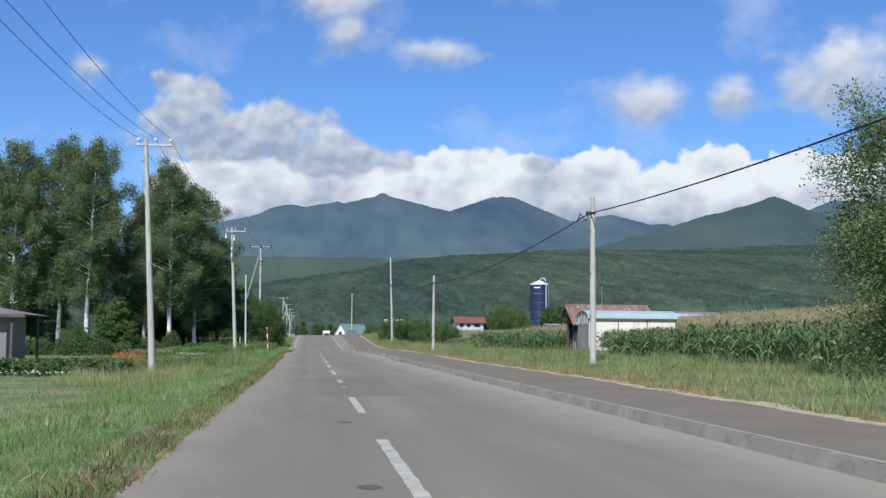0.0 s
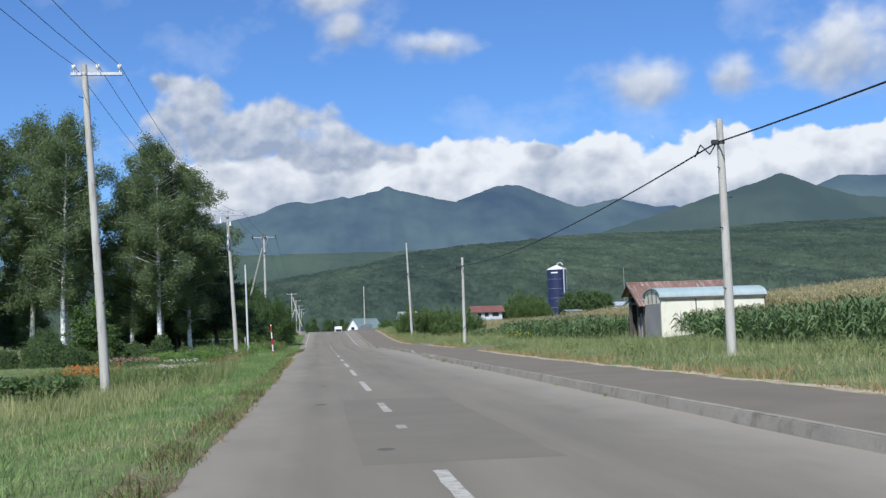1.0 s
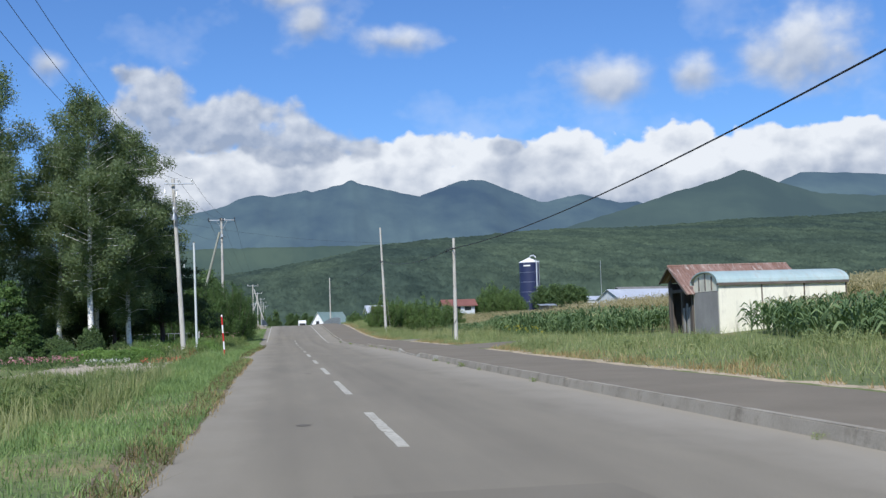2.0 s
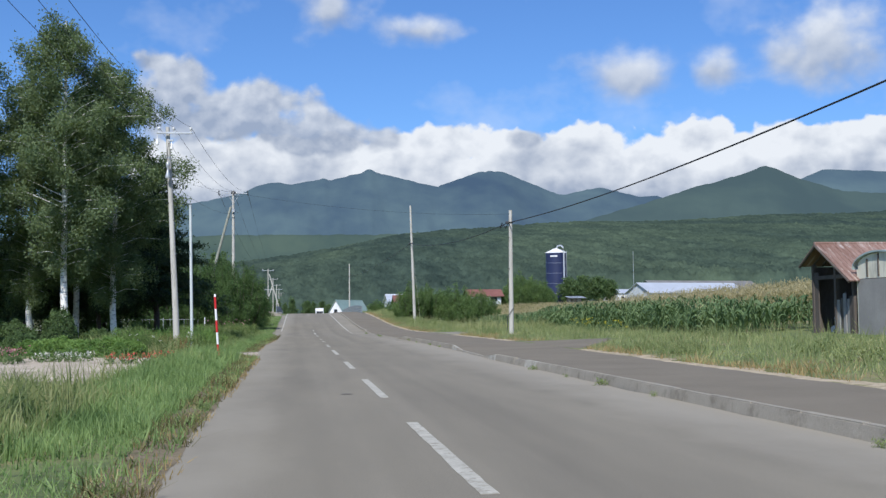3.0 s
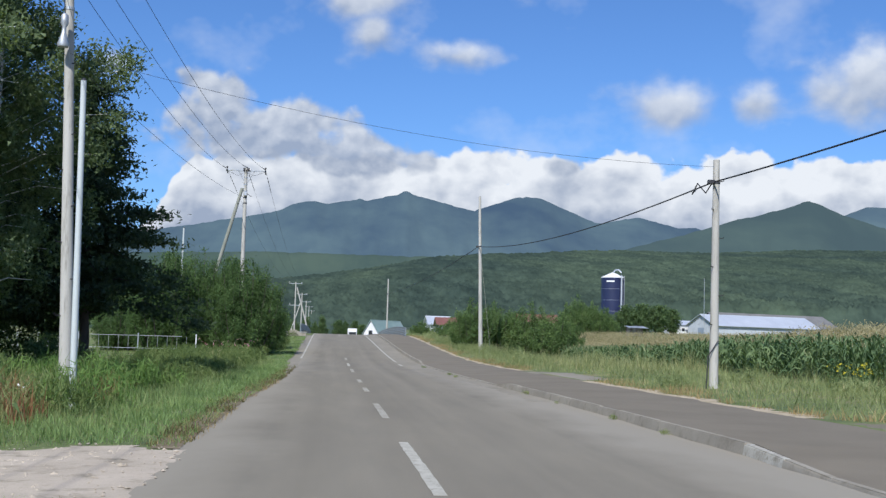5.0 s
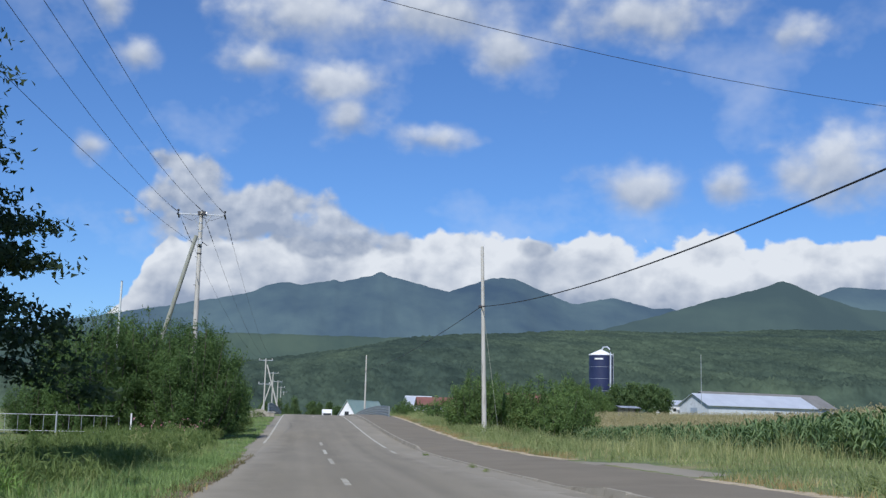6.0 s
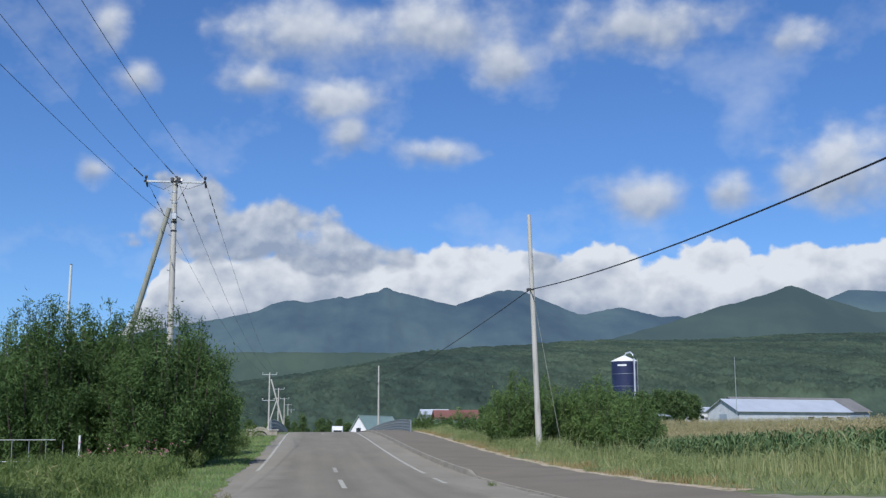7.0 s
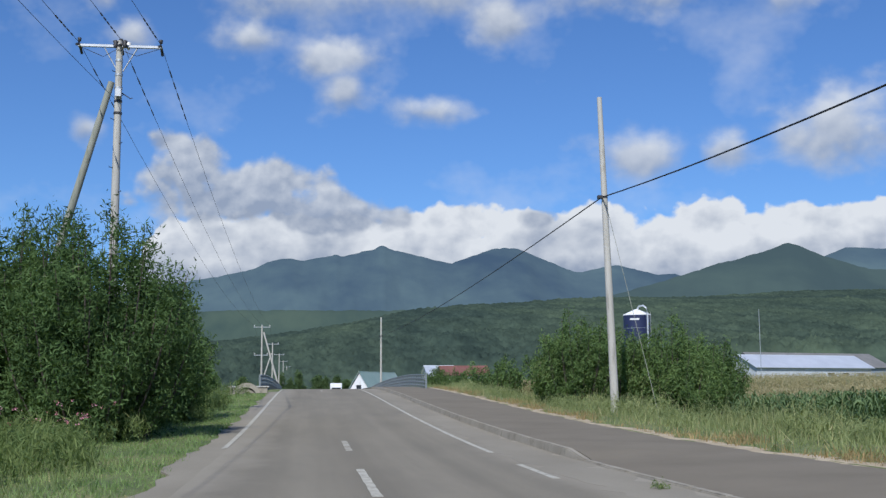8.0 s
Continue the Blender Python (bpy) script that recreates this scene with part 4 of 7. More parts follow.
        if not k:
            continue
        crossarm(pole, -1.2, 1.2, h - 0.25, (-1.1, 0, 1.1))
        if k == 1:
            crossarm(pole, -1.1, 0.9, h - 4.3, (-1.0, 0.8))
            part("strut", tubed([(3.0, -0.2, 0), (0.25, 0, h - 1.0)], [0.15, 0.11], 10), CONCRETE, pole)
        if k == 2:
            part("strut", tubed([(-3.0, -0.2, 0), (-0.2, 0, h - 2.0)], [0.15, 0.11], 10), CONCRETE, pole)
        wires.append([(x - 1.1, y, z0 + h), (x, y, z0 + h + 0.1), (x + 1.1, y, z0 + h)])
    for k, (a, b) in enumerate(zip(wires, wires[1:])):
        for p, q in zip(a, b):
            wire(p, q, (1.25, 1.3, 0.8, 1.6)[min(k, 3)], sleeves={2: (1,), 3: (0,)}.get(k, ()))
    wire((-6.9, 99.1, 8.4), (-6.95, 158.5, 12.2), 0.5, 0.008, label="thin dark telephone wire between poles")
    wire((-6.75, 99.0, 8.4), (11.9, 104.9, 7.25), 0.55, 0.005, label="thin service wire spanning the road")
    # thin steel poles
    for x, y, top, lean in ((-5.25, 94.5, 6.7, (-0.08, -0.2)), (-10.9, 153.6, 9.2, (0.05, 0))):
        z0 = float(ground_z(x, y))
        pole = thing("service_pole", "slender plain galvanised steel service pole", "pole", (x, y, z0), group="thin service poles")
        part("shaft", tubed([(0, 0, -0.3), (lean[0], lean[1], top - z0)], [0.075, 0.06], 10), PALE_STEEL, pole)
        part("cap", tubed([(lean[0], lean[1], top - z0), (lean[0], lean[1], top - z0 + 0.05)], [0.066, 0.03], 10), IRON, pole)


def build_right_line():
    tops = []
    for x, y, top, lean, cz in ((12.0, -18.0, 7.4, (0, 0), 6.8), (11.98, 43.8, 7.43, (0.06, 0.2), 6.72), (11.9, 104.9, 7.47, (0.04, 0.0), 6.75), (12.0, 160.0, 13.2, (-0.4, -0.2), 9.15), (11.4, 219.0, 9.0, (0, 0), 8.3), (10.5, 278.9, 12.7, (0, 0), 10.0)):
        if y == 219.0:
            continue
        tall = top > 9
        pole, z0, h = concrete_pole(x, y, top, lean, "tall tapered concrete telephone pole with a guy wire" if tall else "short pale concrete telephone pole on the grass verge", 0.15 if not tall else 0.17, 0.1, not tall)
        f = (cz - z0) / h
        c = (lean[0] * f, lean[1] * f)
        band(pole, lean, h, cz - z0, 0.13, IRON)
        part("splice_box", boxed((c[0] - 0.32, c[1] - 0.2, cz - z0 - 0.08), (c[0] - 0.1, c[1] - 0.06, cz - z0 + 0.06), 0.02), IRON, pole)
        tops.append((x + c[0] - 0.12, y + c[1], cz))
        if y == 160.0:
            part("guy_wire", tubed([(c[0], c[1], cz - z0), (0.05, -5.5, -0.2)], [0.010, 0.010], 5), OLD_CONCRETE, pole)
        if y == 104.9:
            part("down_lead", tubed([(0.1, -0.15, 1.5), (-0.25, -0.2, 1.0), (-0.3, -0.2, 0.0)], [0.02, 0.02, 0.02], 5), IRON, pole)
    for k, (a, b) in enumerate(zip(tops, tops[1:])):
        wire(a, b, 0.85 if k == 0 else 0.65, 0.026, "telephone_cable", "thick black telephone cable slung between poles", "telephone cables")
        # slack loop at the splice
        if k in (0, 1):
            d = (Vector(a) - Vector(b)).normalized()
            p = Vector(b)
            pts = [p, p + Vector((-0.1, 0.35, -0.3)), p + Vector((-0.25, 0.7, 0.05)), p + Vector((-0.3, 1.1, -0.25)), p + Vector((0, 1.6, -0.02))]
            tagged(part("cable_loop", tubed(pts, [0.022] * 5, 5), WIRE), "slack loop of black cable below the pole clamp", "cable")


def build_snow_pole(x, y, lean):
    z0 = 0.0
    marker = thing("snow_pole", "red and white banded snow marker pole leaning in grass", "marker pole", (x, y, z0))
    h = 1.97
    cuts = [0.0, 0.28, 0.62, 0.96, 1.30, 1.63, 1.97]
    for k, (a, b) in enumerate(zip(cuts, cuts[1:])):
        part("band", tubed([(lean * a, 0, a - (0.3 if k == 0 else 0)), (lean * b, 0, b)], [0.031, 0.031], 14), WHITE if k % 2 == 0 else RED, marker)
    part("cap", tubed([(lean * h, 0, h), (lean * h, 0, h + 0.06), (lean * h, 0, h + 0.08)], [0.031, 0.031, 0.012], 12), WHITE, marker)


build_left_line()
build_right_line()
build_snow_pole(-2.575, 73.4, -0.06)


# ---- farm buildings ----
RUST_ROOF = surface("rusty_roof", (0.13, 0.062, 0.042), (0.30, 0.20, 0.165), 0.7, 9.0, 0.85, 0.3, 0.0, stretch=(3.2, 0.5, 0.5), stain=(0.40, 0.345, 0.31))
OLD_WOOD = surface("weathered_boards", (0.055, 0.045, 0.038), (0.15, 0.125, 0.105), 1.0, 18.0, 0.95, 0.6, stretch=(1, 1, 0.2))
CREAM = surface("cream_sheet", (0.66, 0.63, 0.50), (0.80, 0.77, 0.64), 0.7, 20.0, 0.6, 0.1, stretch=(1, 1, 0.3), stain=(0.52, 0.49, 0.40))
PALE_ROOF = surface("pale_blue_roof", (0.27, 0.37, 0.37), (0.41, 0.50, 0.50), 0.8, 20.0, 0.65, 0.1, 0.0, stretch=(2.0, 0.7, 0.7), stain=(0.33, 0.36, 0.34))
GREY_BOARD = surface("grey_door_board", (0.22, 0.21, 0.20), (0.34, 0.33, 0.31), 1.0, 20.0, 0.8, 0.2)
METAL_ROOF = surface("zinc_roof", (0.55, 0.58, 0.62), (0.70, 0.73, 0.77), 0.25, 8.0, 0.35, 0.1, 0.35)
GREY_ROOF = surface("grey_roof", (0.13, 0.128, 0.122), (0.22, 0.216, 0.205), 0.3, 10.0, 0.7, 0.1, 0.0)
GREEN_ROOF = surface("grey_green_roof", (0.20, 0.29, 0.26), (0.32, 0.40, 0.36), 0.4, 12.0, 0.5, 0.1, 0.1)
RED_ROOF = surface("red_brown_roof", (0.15, 0.060, 0.048), (0.24, 0.105, 0.085), 0.5, 14.0, 0.65, 0.1)
WHITE_WALL = surface("white_wall", (0.66, 0.67, 0.68), (0.80, 0.80, 0.80), 0.4, 14.0, 0.7, 0.1, stain=(0.58, 0.58, 0.57))
BARN_WALL = surface("barn_wall", (0.42, 0.45, 0.49), (0.58, 0.61, 0.64), 0.4, 14.0, 0.7, 0.1, stain=(0.36, 0.38, 0.40))
BLUE_GREY = surface("blue_grey_wall", (0.22, 0.27, 0.33), (0.30, 0.35, 0.42), 0.5, 14.0, 0.6, 0.1)
SILO_BLUE = surface("silo_blue_enamel", (0.014, 0.020, 0.062), (0.024, 0.032, 0.09), 0.4, 12.0, 0.45, 0.05, 0.0)
GLASS_DARK = plain("window_glass", (0.03, 0.035, 0.04), 0.08)
HOUSE_WALL = surface("house_siding", (0.165, 0.165, 0.148), (0.225, 0.222, 0.2), 0.6, 20.0, 0.75, 0.2)


def roof_plane(bm, a, b, c, d, thick=0.08, ribs=0):
    """A thick sheet with corners a b (eave) c d (ridge), and standing ribs up the slope."""
    a, b, c, d = (Vector(v) for v in (a, b, c, d))
    n = (b - a).cross(d - a).normalized()
    if n.z < 0:
        n = -n
    lo = [bm.verts.new(v) for v in (a, b, c, d)]
    hi = [bm.verts.new(v + n * thick) for v in (a, b, c, d)]
    bm.faces.new(hi)
    bm.faces.new(lo[::-1])
    for k in range(4):
        bm.faces.new((lo[k], lo[(k + 1) % 4], hi[(k + 1) % 4], hi[k]))
    for k in range(1, ribs):
        t = k / ribs
        tube(bm, [a.lerp(b, t) + n * thick, d.lerp(c, t) + n * thick], [0.025, 0.025], 4)


def gable_building(name, label, place, turn, length, width, wall_h, ridge_h, wall_mat, roof_mat, over=0.4, ribs=12, windows=(), doors=(), category="building", front_mat=None):
    """Ridge along local x from 0 to length; local y from 0 to width, its long wall at y = 0 looks to -y, one gable at x = 0."""
    b = thing(name, label, category, place, turn)
    t = 0.12
    part("long_wall", boxed((0, 0, -0.4), (length, t, wall_h)), wall_mat, b)
    part("long_wall", boxed((0, width - t, -0.4), (length, width, wall_h)), wall_mat, b)
    for x in (0, length - t):
        bm = bmesh.new()
        prof = [(0.13, -0.4), (width - 0.13, -0.4), (width - 0.13, wall_h), (width / 2, ridge_h - 0.06), (0.13, wall_h)]
        lo = [bm.verts.new((x, y, z)) for y, z in prof]
        hi = [bm.verts.new((x + t, y, z)) for y, z in prof]
        bm.faces.new(lo)
        bm.faces.new(hi[::-1])
        for k in range(5):
            bm.faces.new((lo[k], hi[k], hi[(k + 1) % 5], lo[(k + 1) % 5]))
        bmesh.ops.recalc_face_normals(bm, faces=bm.faces)
        part("gable_wall", bm, (front_mat or wall_mat) if x == 0 else wall_mat, b)
    drop = (ridge_h - wall_h) / (width / 2) * over
    for s in (0, 1):
        bm = bmesh.new()
        y0 = -over if s == 0 else width + over
        roof_plane(bm, (-over, y0, wall_h - drop + 0.02), (length + over, y0, wall_h - drop + 0.02), (length + over, width / 2, ridge_h + 0.02), (-over, width / 2, ridge_h + 0.02), 0.07, ribs)
        bmesh.ops.recalc_face_normals(bm, faces=bm.faces)
        part("roof_slope", bm, roof_mat, b)
    part("ridge_cap", tubed([(-over, width / 2, ridge_h + 0.08), (length + over, width / 2, ridge_h + 0.08)], [0.09, 0.09], 6), roof_mat, b)
    for side, u, z, w, h in windows:
        a, c = ((u, -0.03, z), (u + w, 0.02, z + h)) if side == "long" else ((-0.03, u, z), (0.02, u + w, z + h))
        win = part("window_frame", boxed(a, c, 0.01), WHITE, b)
        e = 0.05
        a2, c2 = ((u + e, -0.04, z + e), (u + w - e, -0.025, z + h - e)) if side == "long" else ((-0.04, u + e, z + e), (-0.025, u + w - e, z + h - e))
        part("pane", boxed(a2, c2), GLASS_DARK, win)
    for side, u, w, h, m in doors:
        a, c = ((u, -0.05, 0), (u + w, 0.03, h)) if side == "long" else ((-0.05, u, 0), (0.03, u + w, h))
        part("door", boxed(a, c, 0.01), m, b)
    return b


def build_arch_shed():
    """Low shed with a barrel roof, cream sheet side and a grey front board."""
    L, W, eave, top = 6.5, 3.0, 2.48, 3.05
    b = thing("arched_shed", "small cream shed with curved pale blue metal roof beside corn", "shed", (20.1, 76.7, 0.42), 2.0)
    bm = bmesh.new()
    for k in range(3):
        x0, x1 = L * k / 3, L * (k + 1) / 3 - 0.03
        part("side_panel", boxed((x0, 0, -0.3), (x1, 0.08, eave)), CREAM, b)
        part("side_panel", boxed((x0, W - 0.08, -0.3), (x1, W, eave)), CREAM, b)
        part("batten", boxed((x1, -0.03, -0.3), (x1 + 0.06, 0.05, eave)), OLD_WOOD, b)
    arc = [(W / 2 - (W / 2 + 0.12) * math.cos(math.pi * k / 14), eave + (top - eave) * math.sin(math.pi * k / 14)) for k in range(15)]
    lo0 = [bm.verts.new((-0.12, y, z)) for y, z in arc]
    lo1 = [bm.verts.new((L + 0.12, y, z)) for y, z in arc]
    hi0 = [bm.verts.new((-0.12, y, z + 0.06)) for y, z in arc]
    hi1 = [bm.verts.new((L + 0.12, y, z + 0.06)) for y, z in arc]
    for k in range(14):
        bm.faces.new((hi0[k], hi0[k + 1], hi1[k + 1], hi1[k]))
        bm.faces.new((lo0[k], lo1[k], lo1[k + 1], lo0[k + 1]))
        bm.faces.new((lo0[k], lo0[k + 1], hi0[k + 1], hi0[k]))
        bm.faces.new((lo1[k], hi1[k], hi1[k + 1], lo1[k + 1]))
    bm.faces.new((lo0[0], hi0[0], hi1[0], lo1[0]))
    bm.faces.new((lo0[14], lo1[14], hi1[14], hi0[14]))
    bmesh.ops.recalc_face_normals(bm, faces=bm.faces)
    part("barrel_roof", bm, PALE_ROOF, b)
    part("eave_strip", boxed((-0.1, -0.14, eave - 0.1), (L + 0.1, -0.02, eave + 0.02)), OLD_WOOD, b)
    for x, m in ((0.0, CREAM), (L - 0.08, CREAM)):
        bm = bmesh.new()
        prof = [(0.1, eave - 0.35)] + [(min(max(y, 0.1), W - 0.1), z - 0.02) for y, z in arc] + [(W - 0.1, eave - 0.35)]
        lo = [bm.verts.new((x, y, z)) for y, z in prof]
        hi = [bm.verts.new((x + 0.06, y, z)) for y, z in prof]
        bm.faces.new(lo)
        bm.faces.new(hi[::-1])
        for k in range(len(prof)):
            bm.faces.new((lo[k], hi[k], hi[(k + 1) % len(prof)], lo[(k + 1) % len(prof)]))
        bmesh.ops.recalc_face_normals(bm, faces=bm.faces)
        part("end_panel", bm, m, b)
    for k in range(1, 4):
        y = W * k / 4
        part("mullion", boxed((-0.04, y - 0.03, eave - 0.3), (0.0, y + 0.03, eave + (top - eave) * math.sin(math.pi * k / 4) - 0.05)), OLD_WOOD, b)
    part("front_board", boxed((-0.02, 0.09, -0.3), (0.05, W - 0.09, eave - 0.37)), GREY_BOARD, b)
    part("back_board", boxed((L - 0.08, 0.09, -0.3), (L - 0.02, W - 0.09, eave - 0.37)), GREY_BOARD, b)


def build_old_shed():
    """Open-fronted timber shed with a rusted roof whose back slope is short."""
    L, W, ridge, eave, top, pitch = 5.75, 3.4, 2.2, 2.3, 3.55, 0.56
    b = thing("old_timber_shed", "weathered dark timber shed with rusty red roof, open front", "shed", (20.0, 80.0, 0.42), 0.0)
    back = top - pitch * (W - ridge)
    for k in range(13):
        x0 = 0.5 + (L - 0.5) * k / 13
        part("wall_board", boxed((x0, 0.0, -0.3), (x0 + (L - 0.5) / 13 - 0.015, 0.05, eave - 0.03 * (k % 3)), 0.004), OLD_WOOD, b)
    part("side_wall", boxed((0.1, W - 0.1, -0.3), (L, W, back - 0.15)), OLD_WOOD, b)
    part("back_wall", boxed((L - 0.1, 0.06, -0.3), (L, W - 0.11, eave)), OLD_WOOD, b)
    for y in (0.06, 1.45, W - 0.1):
        part("post", boxed((0, y - 0.08, -0.3), (0.16, y + 0.08, eave + (0.5 if y > 1 else 0)), 0.01), OLD_WOOD, b)
    part("lintel", boxed((0.02, 0, eave - 0.1), (0.14, W, eave + 0.06), 0.01), OLD_WOOD, b)
    rng = random.Random(4)
    for k in range(5):
        part("front_board", boxed((0.03 + 0.03 * (k % 2), 0.16 + k * 0.25, -0.1), (0.07 + 0.03 * (k % 2), 0.38 + k * 0.25, 1.35 + rng.uniform(0, 0.7)), 0.005), GREY_BOARD if k % 3 else OLD_WOOD, b)
    part("front_board", boxed((0.03, W - 0.55, -0.1), (0.07, W - 0.2, eave + 0.2), 0.005), OLD_WOOD, b)
    for k, (y, z, w) in enumerate(((2.2, 0.0, 0.4), (2.65, 0.0, 0.35), (2.35, 0.42, 0.3))):
        part("pale_sack", boxed((0.5, y, z - 0.1), (0.9, y + w, z + 0.4), 0.1), WHITE_WALL, b)
    part("loose_plank", tubed([(0.3, 1.2, -0.1), (0.9, 2.3, 1.7)], [0.05, 0.05], 4), OLD_WOOD, b)
    for s in (0, 1):
        y0 = -0.5 if s == 0 else W + 0.22
        z0 = top - pitch * abs(y0 - ridge)
        for k in range(7):
            x0, x1 = -0.4 + (L + 0.75) * k / 7, -0.4 + (L + 0.75) * (k + 1) / 7 + 0.03
            bm = bmesh.new()
            lift = 0.012 * (k % 2)
            roof_plane(bm, (x0, y0 - 0.04 * rng.random(), z0 + lift), (x1, y0 - 0.04 * rng.random(), z0 + lift), (x1, ridge, top + lift), (x0, ridge, top + lift), 0.04, 5)
            bmesh.ops.recalc_face_normals(bm, faces=bm.faces)
            part("roof_sheet", bm, RUST_ROOF, b)
    part("ridge_cap", tubed([(-0.42, ridge, top + 0.05), (L + 0.35, ridge, top + 0.05)], [0.07, 0.07], 6), RUST_ROOF, b)
    for y0 in (-0.45, W + 0.2):
        part("barge_board", tubed([(-0.38, y0, top - pitch * abs(y0 - ridge) - 0.03), (-0.38, ridge, top - 0.05)], [0.07, 0.07], 4), OLD_WOOD, b)
    for k in (1, 2):
        x = -0.3 + k * 0.4
        part("rafter", tubed([(x, 0, eave), (x, ridge, top - 0.1), (x, W, back - 0.1)], [0.05, 0.05, 0.05], 4), OLD_WOOD, b)


def build_silo():
    x, y, r = 79.7, 384.0, 3.25
    z0 = float(ground_z(x, y))
    s = thing("tower_silo", "tall dark blue enamelled tower silo with white cap", "silo", (x, y, z0))
    top = 20.7 - z0
    part("body", tubed([(0, 0, 0), (0, 0, top)], [r, r], 40), SILO_BLUE, s)
    for k in range(1, 5):
        part("ring_joint", tubed([(0, 0, top * k / 5 - 0.03), (0, 0, top * k / 5 + 0.03)], [r + 0.03, r + 0.03], 40), STEEL, s)
    part("cap", tubed([(0, 0, top), (0, 0, top + 0.25), (0, 0, top + 1.3), (0, 0, top + 1.6)], [r + 0.08, r + 0.05, 0.9, 0.2], 32), WHITE_WALL, s)
    pts = [(1.6, -r - 0.25, 0.2), (1.6, -r - 0.25, top + 0.5), (1.5, -r, top + 1.6), (1.1, -r + 1.2, top + 2.3), (0.4, -0.6, top + 2.2), (0.2, 0, top + 1.5)]
    part("blower_pipe", tubed(pts, [0.2] * 6, 8), METAL_ROOF, s)
    bm = bmesh.new()
    for dx in (-0.28, 0.28):
        tube(bm, [(2.5 + dx, -2.35, 1), (2.5 + dx, -2.35, top + 0.6)], [0.06, 0.06], 5)
    for k in range(int(top / 0.8)):
        tube(bm, [(2.2, -2.35, 1 + k * 0.8), (2.8, -2.35, 1 + k * 0.8)], [0.02, 0.02], 4)
    part("ladder", bm, STEEL, s)
    # plain pale bar where the lettering stands
    bm = bmesh.new()
    pts = [(-(r + 0.06) * math.sin(a), -(r + 0.06) * math.cos(a)) for a in np.linspace(0.1, 0.8, 7)]
    for p, q in zip(pts, pts[1:]):
        bm.faces.new([bm.verts.new(v) for v in ((*p, top - 1.25), (*q, top - 1.25), (*q, top - 0.85), (*p, top - 0.85))])
    part("name_bar", bm, WHITE, s)


def build_house():
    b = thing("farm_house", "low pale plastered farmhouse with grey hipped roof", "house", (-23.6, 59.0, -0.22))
    W, D, H = 7.9, 4.0, 2.7
    part("front_wall", boxed((0, 0, -0.3), (W, 0.15, H)), HOUSE_WALL, b)
    part("side_wall", boxed((W - 0.15, 0.16, -0.3), (W, D, H)), HOUSE_WALL, b)
    part("side_wall", boxed((0, 0.16, -0.3), (0.15, D, H)), HOUSE_WALL, b)
    part("back_wall", boxed((0.16, D - 0.15, -0.3), (W - 0.16, D, H)), HOUSE_WALL, b)
    bm = bmesh.new()
    o = 0.75
    e = [bm.verts.new(c) for c in ((-o, -o, H), (W + 1.1, -o, H), (W + 1.1, D + o, H), (-o, D + o, H))]
    t = [bm.verts.new((2.8, D / 2, H + 0.75)), bm.verts.new((W - 2.8, D / 2, H + 0.75))]
    for f in ((e[0], e[1], t[1], t[0]), (e[1], e[2], t[1]), (e[2], e[3], t[0], t[1]), (e[3], e[0], t[0]), e[::-1]):
        bm.faces.new(f)
    part("hipped_roof", bm, GREY_ROOF, b)
    part("fascia", boxed((-o, -o - 0.03, H - 0.16), (W + 1.1, -o + 0.02, H + 0.02)), OLD_WOOD, b)
    part("porch_post", boxed((W + 0.3, -0.5, -0.3), (W + 0.42, -0.38, H)), OLD_WOOD, b)
    part("porch_post", boxed((W + 0.9, 2.6, -0.3), (W + 1.02, 2.72, H)), OLD_WOOD, b)
    win = part("window", boxed((W - 1.35, -0.04, 0.85), (W - 0.75, 0.0, 1.75), 0.01), WHITE, b)
    part("pane", boxed((W - 1.3, -0.055, 0.9), (W - 1.06, -0.042, 1.7)), GLASS_DARK, win)
    part("pane", boxed((W - 1.03, -0.055, 0.9), (W - 0.8, -0.042, 1.7)), GLASS_DARK, win)


